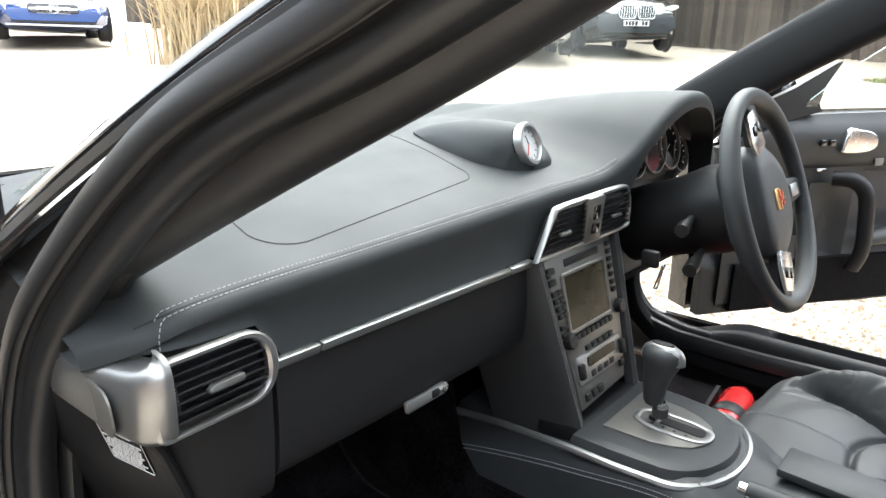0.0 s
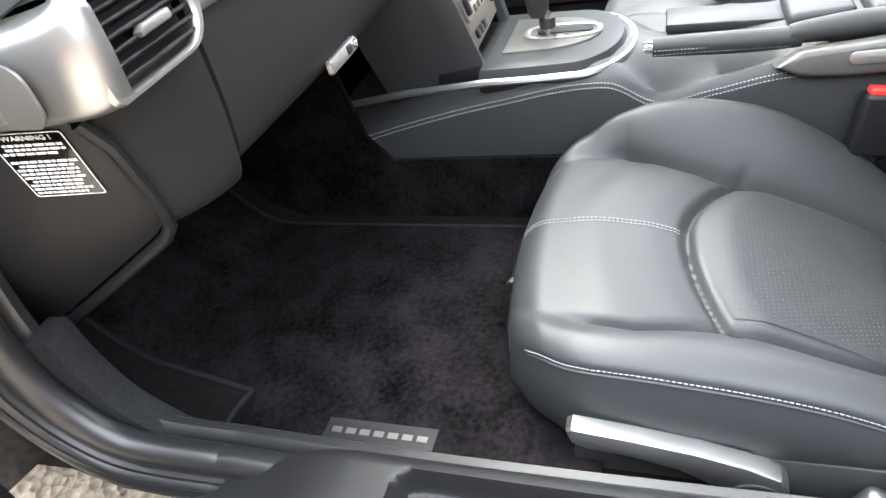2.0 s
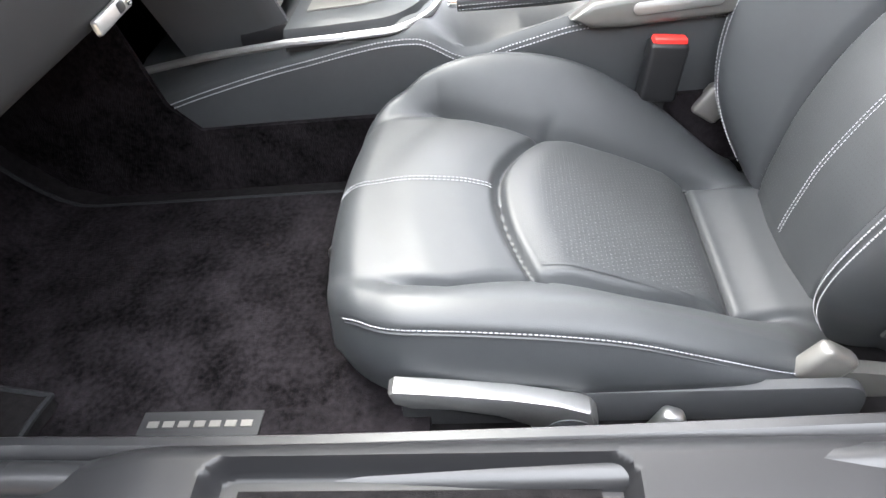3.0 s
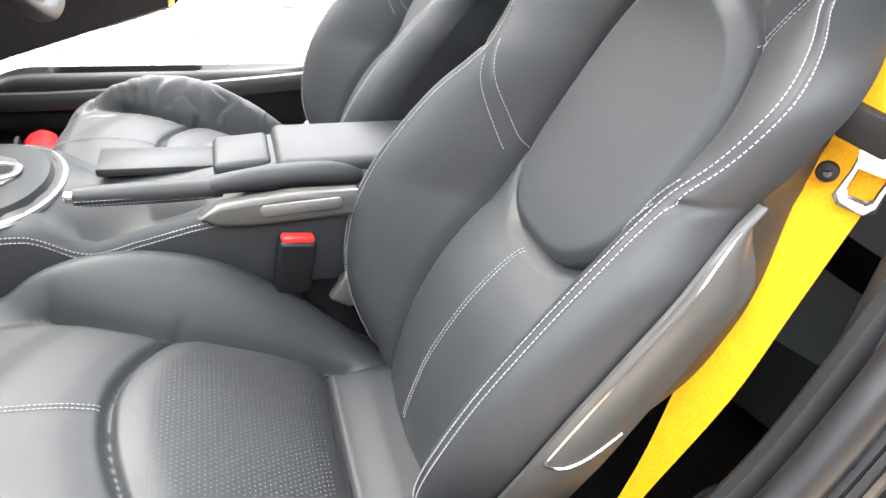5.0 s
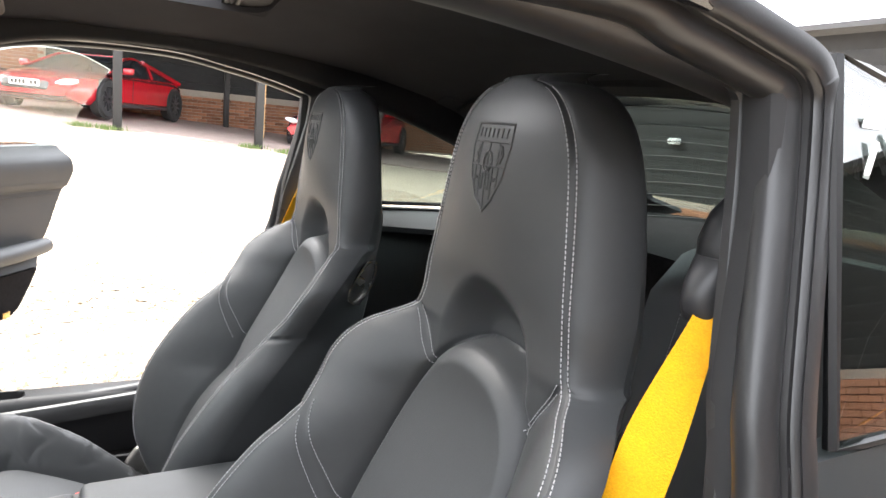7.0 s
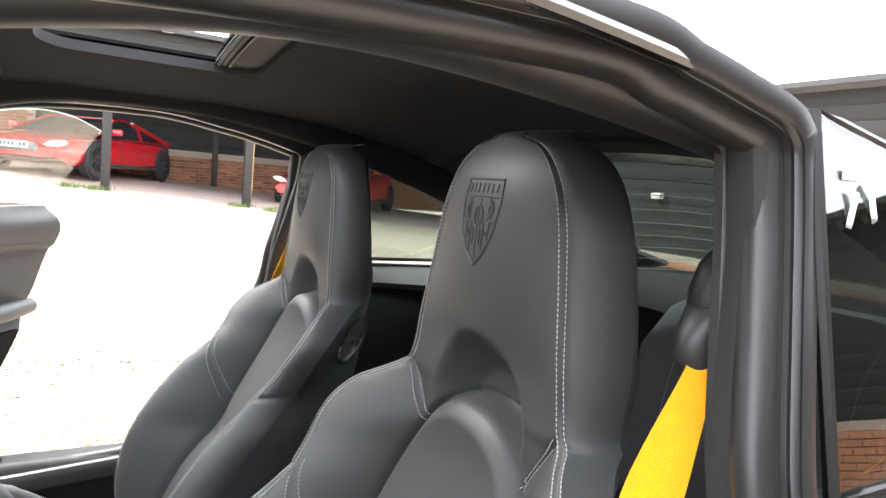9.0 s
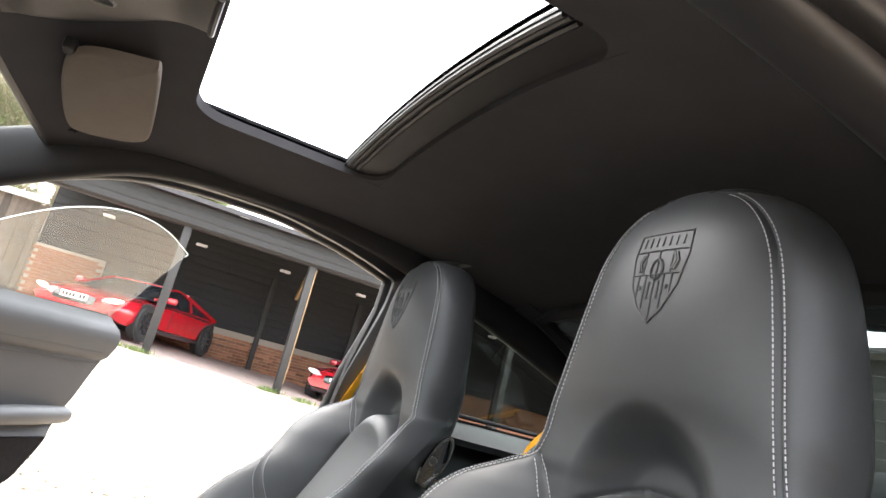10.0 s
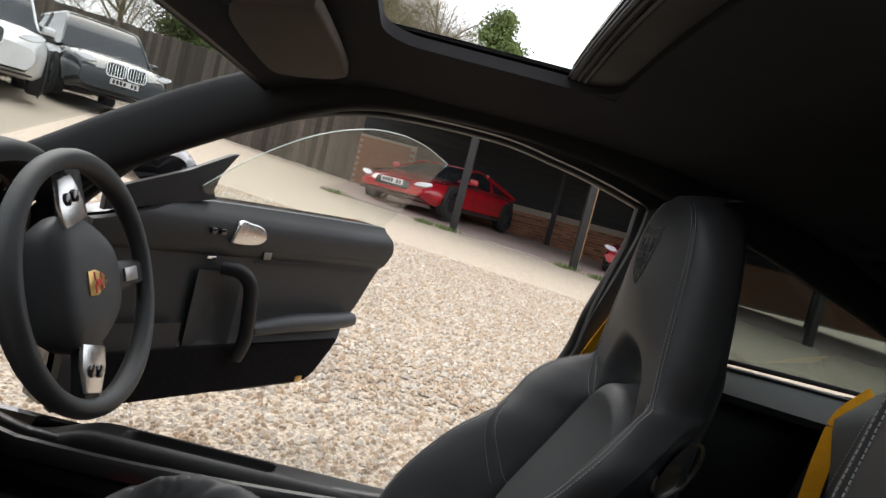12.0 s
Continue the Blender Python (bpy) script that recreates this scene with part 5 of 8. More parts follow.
part("surround", ring_prism(rimo, rimi, 0.009, pose(0, 0.692, 0) @ pose(0, 0, 0, 90)), SILVER, mid, "silver vent surround")
for k in range(7):
    z = 0.718 + 0.0085 * k
    xl = lerp(-0.128, -0.092, (z - 0.712) / 0.06)
    part("slat", boxed((-0.010 - xl, 0.018, 0.002), pose((xl - 0.010) / 2, 0.690, z, -15)), GLOSS, mid)
    part("slat", boxed((0.100, 0.018, 0.002), pose(0.098, 0.690, z, -15)), GLOSS, mid)
col = part("divider", boxed((0.054, 0.014, 0.078), pose(0.020, 0.686, 0.745, 4), 0.004), DULLSILVER, mid, "silver divider with switches")
part("hazard_switch", boxed((0.020, 0.006, 0.024), pose(0.020, 0.679, 0.757, 4), 0.002), GLOSS, col)
part("switch", boxed((0.020, 0.006, 0.018), pose(0.020, 0.679, 0.730, 4), 0.002), GLOSS, col)
for x in (-0.07, 0.10):
    part("vent_tab", boxed((0.030, 0.008, 0.006), pose(x, 0.682, 0.738), 0.002), SILVER, mid)

# ---- centre stack ----
SM = facing((0, 0.697, 0.70), (1, 0, 0), (0, 0.26, 1))  # x right, y up the panel, z towards the cabin
stack = thing("centre_stack", "silver radio and climate panel between leather flanks", "control panel")
panel = [(-0.115, 0.0), (0.098, 0.0), (0.096, -0.13), (0.090, -0.20), (0.078, -0.250), (-0.074, -0.258), (-0.082, -0.20), (-0.098, -0.12)]
part("face_panel", prism(panel, 0.010, SM @ pose(0, 0, -0.004), 0.003), DULLSILVER, stack)
for sx in (-1, 1):
    rings = []
    for j in range(20):
        t = j / 19
        s = -0.33 * t
        xo = lerp(0.140, 0.088, t) if sx < 0 else lerp(0.125, 0.112, t)
        wdt = 0.020
        sec = [(xo - wdt, -0.004), (xo - wdt * 0.8, 0.010), (xo - wdt * 0.3, 0.013), (xo, 0.006), (xo + 0.002, -0.02), (xo + 0.002, -0.16)]
        rings.append([SM @ Vector((sx * a, s, b)) for a, b in sec])
    part("flank", loft(rings, False, False), LEATHER, stack, "stitched black leather flank")
    part("stitching", stitches([[SM @ Vector((sx * ((lerp(0.140, 0.088, t) if sx < 0 else lerp(0.125, 0.112, t)) - 0.004), -0.33 * t, 0.0125)) for t in (k / 50 for k in range(51))]], 0.003, 0.002, 0.0005), THREAD, stack)
part("display", prism(round_rect(0.128, 0.088, 0.003), 0.003, SM @ pose(-0.008, -0.080, 0.006)), SCREEN, stack, "dark glossy display")
part("display_frame", ring_prism(round_rect(0.140, 0.100, 0.006), round_rect(0.127, 0.087, 0.003), 0.006, SM @ pose(-0.008, -0.080, 0.005)), DULLSILVER, stack)
part("disc_slot", boxed((0.11, 0.012, 0.003), SM @ pose(-0.005, -0.016, 0.006), 0.001), PLASTIC, stack)
key = boxed((0.0125, 0.0085, 0.006), None, 0.0018)
keyme = part("button", key, PLASTIC, stack)
keyme.matrix_local = SM @ pose(-0.112, -0.025, 0.008)
def more(x, y, sx=1.0, sy=1.0):
    ob = new("button", keyme.data)
    ob.parent = stack
    ob.matrix_local = SM @ pose(x, y, 0.008) @ Matrix.Diagonal((sx, sy, 1, 1))
for k in range(2):
    more(-0.104, -0.020 - 0.018 * k, 1.6, 1.3)
for r in range(4):
    for c in range(2):
        more(-0.103 + 0.014 * c + 0.003 * r, -0.056 - 0.0125 * r)
for k in range(2):
    more(-0.090 + 0.001 * k, -0.112 - 0.013 * k, 1.5, 1)
for k in range(7):
    more(0.080, -0.012 - 0.0135 * k, 1.0, 1.0)
for k in range(8):
    more(-0.055 + 0.0155 * k, -0.138, 1.05, 1.2)
for k in range(5):
    more(-0.030 + 0.019 * k, -0.163, 1.2, 1.0)
for k in range(4):
    more(-0.028 + 0.021 * k, -0.207, 1.3, 1.3)
for k in range(3):
    more(-0.052 + 0.020 * k, -0.240, 1.3, 1.6)
more(0.070, -0.222, 1.1, 1.6)
for x, y in ((-0.082, -0.138), (0.088, -0.125)):
    part("knob", loft([[SM @ Vector((x + r * math.cos(a), y + r * math.sin(a), z)) for a in (k / 24 * math.tau for k in range(24))] for z, r in ((0.004, 0.013), (0.016, 0.012), (0.018, 0.010))], True, True), PLASTIC, stack, "black rotary knob")
part("climate_panel", prism(round_rect(0.150, 0.046, 0.010), 0.004, SM @ pose(0.0, -0.193, 0.006), 0.002), SILVER, stack)
part("climate_display", prism(round_rect(0.090, 0.016, 0.003), 0.002, SM @ pose(0.004, -0.185, 0.010)), SCREEN, stack)
for x in (-0.066, 0.072):
    part("rocker", boxed((0.014, 0.026, 0.010), SM @ pose(x, -0.193, 0.012), 0.003), PLASTIC, stack)
part("storage_tray", boxed((0.15, 0.10, 0.05), SM @ pose(0, -0.288, -0.05), 0.006), PLASTIC, stack)

# ---- steering wheel and column ----
WC = Vector((0.307, 0.490, 0.762))
WM = facing(WC, (1, 0.0, 0), (0, 0.34, 0.94)) @ pose(0, 0, 0, 0, 0, 90) @ Matrix.Scale(1.06, 4)  # z points back to the driver
sw = thing("steering_wheel", "black leather steering wheel with silver spokes and a gold crest", "steering wheel")
rim = [WM @ Vector((0.174 * math.cos(a), 0.174 * math.sin(a), 0)) for a in (k / 72 * math.tau for k in range(72))]
part("rim", tube(rim, [0.0165 + 0.0018 * math.cos(3 * k / 72 * math.tau + 1.6) for k in range(72)], 14, closed=True), LEATHER, sw)
hub = [(-0.085, 0.062), (-0.05, 0.078), (0.05, 0.078), (0.085, 0.062), (0.098, 0.01), (0.075, -0.045), (0.042, -0.080), (0.0, -0.086), (-0.042, -0.080), (-0.075, -0.045), (-0.098, 0.01)]
hubd = [(p.x, p.y) for p in spline([(a, b, 0) for a, b in hub + hub[:1]], 45)[:-1]]
part("airbag_cover", loft([[WM @ Vector((x * s, y * s, z)) for x, y in hubd] for z, s in ((-0.06, 0.80), (-0.03, 0.98), (-0.012, 1.0), (0.0, 0.97), (0.008, 0.88), (0.012, 0.6), (0.013, 0.2))], True, True), LEATHER, sw)
part("crest", prism([(-0.017, 0.024), (0.017, 0.024), (0.018, 0.004), (0.010, -0.016), (0.0, -0.024), (-0.010, -0.016), (-0.018, 0.004)], 0.003, WM @ pose(0, 0, 0.012), 0.001), GOLD, sw, "small gold and red shield")
cb = bmesh.new()
for x, y, w, h in ((-0.009, 0.009, 0.012, 0.003), (0.009, 0.009, 0.012, 0.003), (0.008, -0.008, 0.009, 0.003), (-0.008, -0.008, 0.009, 0.003), (0, 0.0, 0.008, 0.012)):
    box(cb, (w, h, 0.001), WM @ pose(x, y, 0.0155))
part("crest_bars", cb, RED, sw)
for x0, y0, x1, y1, w in ((-0.08, 0.012, -0.163, 0.040, 0.06), (0.08, 0.008, 0.165, 0.010, 0.06), (0.0, -0.07, 0.0, -0.165, 0.05)):
    d = Vector((x1 - x0, y1 - y0, 0))
    n = Vector((-d.y, d.x, 0)).normalized() * w / 2
    part("spoke", loft([[WM @ (Vector((x0, y0, z)) + d * t + n * s * (1 - 0.25 * t)) for s, z in ((-1, -0.012), (1, -0.012), (1, 0.0), (0.8, 0.004), (-0.8, 0.004), (-1, 0.0))] for t in (0, 0.33, 0.66, 1.0)], True, True), PLASTIC, sw)
for ang in (16, 165, 270):
    pm = WM @ pose(0, 0, 0.004, 0, 0, ang - 90) @ pose(0, 0.118, 0)
    if ang != 270:
        pl = part("spoke_plate", prism([(-0.028, -0.030), (0.028, -0.030), (0.030, 0.0), (0.018, 0.036), (-0.018, 0.036), (-0.030, 0.0)], 0.006, pm, 0.002), BRIGHT, sw, "silver spoke plate with two switches")
        for x in (-0.010, 0.010):
            part("switch", prism(ellipse(0.0072, 0.0090, 20), 0.004, pm @ pose(x, 0.006, 0.0055), 0.001), GLOSS, pl)
    else:
        part("spoke_plate", boxed((0.022, 0.04, 0.006), pm, 0.002), SILVER, sw)
column = thing("steering_column", "black plastic steering column with stalks and a key", "steering column")
part("shroud", loft([[WM @ Vector((r * math.cos(a), r * math.sin(a) - 0.01, z)) for a in (k / 20 * math.tau for k in range(20))] for z, r in ((-0.05, 0.075), (-0.09, 0.080), (-0.14, 0.072), (-0.26, 0.07))], True, True), PLASTIC, column)
for a, b in (((0.0, 0.07, -0.11), (-0.01, 0.145, -0.10)), ((-0.06, 0.06, -0.11), (-0.075, 0.15, -0.10)), ((0, -0.07, -0.11), (0, -0.15, -0.10))):
    part("stalk", tube([WM @ Vector(lerp(Vector(a), Vector(b), t)) for t in (0, 0.3, 0.7, 1)], [0.007, 0.008, 0.013, 0.012], 10), PLASTIC, column)
part("key", boxed((0.010, 0.006, 0.045), pose(0.115, 0.60, 0.640, 10, 12, 0), 0.002), CHROME, column, "key hanging in the lock")
part("key_fob", boxed((0.016, 0.03, 0.03), pose(0.118, 0.62, 0.668), 0.005), PLASTIC, column)
# gauges under the hood
cluster = thing("instrument_cluster", "hooded cluster of round black dials", "instruments")
part("backing", boxed((0.36, 0.02, 0.12), pose(0.36, 0.775, 0.80, 12), 0.01), PLASTIC, cluster)
for k, (dx, r) in enumerate(((-0.15, 0.040), (-0.085, 0.052), (0.0, 0.062), (0.085, 0.052), (0.15, 0.040))):
    gm = facing((0.36 + dx, 0.745, 0.832 - 1.6 * dx * dx), (1, 0, 0), (0, 0.2, 1))
    d = part("dial", prism(ellipse(r - 0.004, r - 0.004, 36), 0.003, gm), GLOSS, cluster)
    part("dial_ring", ring_prism(ellipse(r, r, 36), ellipse(r - 0.005, r - 0.005, 36), 0.009, gm), DULLSILVER, d)
    mk = bmesh.new()
    for j in range(11):
        box(mk, (0.0015, 0.007, 0.0006), gm @ pose(0, 0, 0.0035, 0, 0, -135 + 27 * j) @ pose(0, r - 0.012, 0))
    part("dial_marks", mk, WHITE, d)
    part("needle", boxed((0.002, r * 0.8, 0.001), gm @ pose(0, 0, 0.005, 0, 0, 120) @ pose(0, r * 0.3, 0)), DULLSILVER, d)
part("column_recess", slab(lambda u, v: (lerp(0.15, 0.60, u), lerp(0.74, 0.80, v), lerp(0.56, 0.80, v)), 6, 4, (0, 0.02, 0)), PLASTIC, cluster)

# ---- centre console ----
console = thing("centre_console", "black leather centre console with silver trim", "console")
def console_ring(y):
    top = curve([(-0.30, 0.452), (0.10, 0.452), (0.16, 0.440), (0.36, 0.420), (0.45, 0.432), (0.60, 0.424), (0.70, 0.405), (0.90, 0.385)], y)
    shoulder = curve([(-0.30, 0.418), (0.10, 0.420), (0.20, 0.418), (0.29, 0.398), (0.36, 0.384), (0.43, 0.418), (0.60, 0.400), (0.75, 0.370), (0.90, 0.330)], y)
    hw = curve([(-0.30, 0.120), (0.20, 0.122), (0.45, 0.122), (0.60, 0.128), (0.90, 0.135)], y)
    dip = curve([(0.14, 0.0), (0.24, 0.030), (0.34, 0.030), (0.42, 0.0)], y)
    side = [(hw + 0.010, 0.20), (hw + 0.012, 0.28), (hw + 0.010, shoulder - 0.02), (hw + 0.004, shoulder - 0.004), (hw - 0.006, shoulder + 0.002), (hw * 0.80, min(top, shoulder + 0.010) - dip * 0.7), (hw * 0.62, top - 0.004 - dip), (hw * 0.45, top - dip * 0.5), (hw * 0.2, top)]
    left = [(-x, y, z) for x, z in side]
    return left + [(0, y, top)] + [(-x, yy, z) for x, yy, z in left[::-1]]
ys = [-0.30 + 1.17 * k / 90 for k in range(91)]
part("body", loft([console_ring(y) for y in ys], False, False), LEATHER, console)
for sx in (-1, 1):
    part("carpet_side", slab(lambda u, v: (sx * (0.151 + 0.010 * (1 - v)), lerp(-0.30, 1.3, u), lerp(0.19, 0.302 + 0.30 * sstep(0.80, 0.88, lerp(-0.30, 1.3, u)), v)), 40, 4, (-sx * 0.01, 0, 0)), MAT, console, "black carpet along the console")
    ring_pts = []
    for k in range(70):
        y = lerp(0.86, 0.0, k / 69)
        r = console_ring(y)[3]
        ring_pts.append(Vector((sx * (abs(r[0]) + 0.0045), y, r[2] - 0.004)))
    part("stitching", stitches([ring_pts, [p + Vector((sx * 0.003, 0, -0.006)) for p in ring_pts]], 0.003, 0.002, 0.0008), THREAD, console)
# gear plinth with silver rim
pl = []
for k in range(41):
    a = math.pi * k / 40
    pl.append((0.116 * math.cos(a), 0.490 - 0.082 * math.sin(a)))
pl = [(0.124, 0.62), (0.122, 0.55)] + pl + [(-0.122, 0.55), (-0.124, 0.62)]
gp = bmesh.new()
loft([[(x, y, 0.405) for x, y in pl], [(x, y, 0.424) for x, y in pl], [(x * 0.96, lerp(y, 0.54, 0.04), 0.436) for x, y in pl], [(x * 0.86, lerp(y, 0.54, 0.12), 0.440) for x, y in pl]], True, True, gp)
bmesh.ops.recalc_face_normals(gp, faces=gp.faces)
part("gear_plinth", gp, LEATHER, console)
part("plinth_trim", tube([(0.134, 0.86, 0.396), (0.133, 0.74, 0.412)] + [(x * 1.075, y - 0.010, 0.4215) for x, y in pl] + [(-0.133, 0.74, 0.412), (-0.134, 0.86, 0.396)], 0.0068, 8, flat=0.9), SILVER, console, "silver trim rail round the gear plinth")
part("plinth_front", boxed((0.20, 0.10, 0.03), pose(0, 0.645, 0.420, -4), 0.006), PLASTIC, console)
gate = part("gear_gate", prism([(-0.072, 0.056), (0.072, 0.056), (0.066, -0.02), (0.056, -0.050), (0.040, -0.074), (0.018, -0.086), (-0.018, -0.086), (-0.040, -0.074), (-0.056, -0.050), (-0.066, -0.02)], 0.004, pose(0, 0.535, 0.439), 0.0015), DULLSILVER, console, "brushed metal gear gate plate")
go, gi = [], []
for k in range(32):
    a = k / 32 * math.tau
    s, c = math.sin(a), math.cos(a)
    go.append((0.031 * math.copysign(abs(c) ** 0.6, c), -0.008 + 0.062 * math.copysign(abs(s) ** 0.8, s)))
    gi.append((0.024 * math.copysign(abs(c) ** 0.6, c), -0.008 + 0.052 * math.copysign(abs(s) ** 0.8, s)))
part("gate_ring", ring_prism(go, gi, 0.004, pose(0, 0.515, 0.442)), SILVER, gate, "polished gate ring")
part("gate_slot", prism(round_rect(0.022, 0.090, 0.010), 0.002, pose(0.004, 0.503, 0.4425)), PLASTIC, gate)
for k in range(4):
    part("shift_mark", boxed((0.004, 0.004, 0.0008), pose(-0.0145, 0.535 - 0.018 * k, 0.4432)), PLASTIC, gate)
lever = part("gear_lever", tube([(0, 0.530, 0.44), (0, 0.531, 0.476)], 0.008, 12), CHROME, console, "polished lever shaft")
part("collar", tube([(0, 0.530, 0.452), (0, 0.530, 0.468)], 0.013, 16), DARKSTEEL, lever)
def knob(rows):
    return loft([[(dx + w * math.cos(a), 0.543 + dy + d * math.sin(a), z) for a in (k / 24 * math.tau for k in range(24))] for z, w, d, dx, dy in rows], True, True)
part("knob", knob([(0.470, 0.012, 0.013, 0, 0), (0.476, 0.0145, 0.016, 0, 0), (0.500, 0.0165, 0.019, 0, 0), (0.522, 0.019, 0.023, 0, -0.003), (0.540, 0.0235, 0.029, 0, -0.006), (0.552, 0.025, 0.032, 0, -0.007), (0.561, 0.0235, 0.031, 0, -0.007), (0.568, 0.018, 0.025, 0, -0.006), (0.571, 0.008, 0.012, 0, -0.006)]), LEATHER, lever, "black leather gear knob")
part("knob_cap", knob([(0.546, 0.0165, 0.0355, 0.0, -0.008), (0.558, 0.0170, 0.0345, 0.0, -0.008), (0.567, 0.0155, 0.030, 0, -0.007), (0.573, 0.012, 0.020, 0, -0.006), (0.5745, 0.004, 0.006, 0, -0.006)]), SILVER, lever, "silver knob cap")
part("knob_inlay", knob([(0.5735, 0.0075, 0.018, 0, -0.006), (0.5755, 0.0070, 0.017, 0, -0.006), (0.5762, 0.003, 0.008, 0, -0.006)]), PLASTIC, lever)
# armrest box and lids
part("armrest_lid", boxed((0.150, 0.40, 0.040), pose(0.0, -0.100, 0.448), 0.014, 4), LEATHER, console, "black leather armrest lid")
part("tray_lid", boxed((0.075, 0.165, 0.014), pose(0.028, 0.270, 0.4335, 1.5), 0.004, 2), LEATHER, console)
part("front_pad", boxed((0.110, 0.085, 0.030), pose(0.015, 0.148, 0.440, -4), 0.010, 3), LEATHER, console)
hb = thing("handbrake", "leather handbrake lever with a chrome button", "handbrake")
part("grip", tube(spline([(-0.086, 0.368, 0.440), (-0.087, 0.30, 0.440), (-0.088, 0.23, 0.440), (-0.089, 0.180, 0.442)], 16), [0.0135 + 0.002 * math.sin(k / 15 * 3.1) for k in range(16)], 14), LEATHER, hb, "stitched leather grip")
part("stitching", stitches([[(-0.1015, lerp(0.366, 0.19, t), 0.434 + o) for t in (k / 30 for k in range(31))] for o in (0.0, 0.006)], 0.003, 0.002, 0.0005), THREAD, hb)
part("button", tube([(-0.086, 0.366, 0.440), (-0.086, 0.379, 0.4405), (-0.086, 0.381, 0.4405)], [0.009, 0.0085, 0.006], 14), CHROME, hb, "chrome release button")
part("housing", prism([(0.0, 0.0), (0.03, 0.018), (0.13, 0.028), (0.22, 0.026), (0.235, 0.008), (0.22, -0.010), (0.08, -0.016), (0.03, -0.014)], 0.03, facing((-0.118, 0.215, 0.418), (0, -1, 0), (0.2, 0, 1)), 0.008, 3), GREYSHELL, hb, "grey handbrake housing")
part("housing_inlay", prism(round_rect(0.115, 0.016, 0.008), 0.003, facing((-0.119, 0.075, 0.428), (0, -1, 0.05), (0.2, 0, 1)) @ pose(0, 0, 0.028), 0.001), SILVER, hb, "silver inlay")
part("lever_pad", tube(spline([(-0.090, 0.195, 0.446), (-0.088, 0.12, 0.452), (-0.084, 0.04, 0.452), (-0.080, -0.02, 0.440)], 16), [0.012, 0.014, 0.015, 0.016, 0.017, 0.018, 0.018, 0.018, 0.018, 0.018, 0.018, 0.018, 0.017, 0.016, 0.014, 0.01], 12), LEATHER, hb)

# ---- buckles, belts, mats, extinguisher ----
def buckle(x, y, z):
    b = thing("belt_buckle", "black seat belt buckle with a red button", "buckle", "belt buckles", at=pose(x, y, z, 8, 0, 4))
    part("body", boxed((0.030, 0.052, 0.085), pose(0, 0, -0.045), 0.006, 3), PLASTIC, b)
    part("button", boxed((0.020, 0.046, 0.016), pose(0, 0, -0.004), 0.004, 2), RED, b, "red release button")
    part("stalk", boxed((0.012, 0.03, 0.12), pose(0.0, 0.0, -0.14), 0.003), PLASTIC, b)
buckle(-0.160, 0.085, 0.392)
buckle(0.160, 0.085, 0.392)


def strap(points, width, side, thick=0.0016, gather=1.0, low=1.0):
    """Webbing along points, as wide as given along side; gather and low narrow its two ends."""
    full = Vector(side).normalized() * width / 2
    rings = []
    pts = spline(points, 40)
    for i, p in enumerate(pts):
        d = (pts[min(i + 1, 39)] - pts[max(i - 1, 0)]).normalized()
        s = full * lerp(gather, 1.0, sstep(0.0, 9.0, i)) * lerp(1.0, low, sstep(25.0, 35.0, i))
        n = d.cross(s).normalized() * thick / 2
        rings.append([p - s - n, p + s - n, p + s + n, p - s + n])
    return loft(rings, True, True)


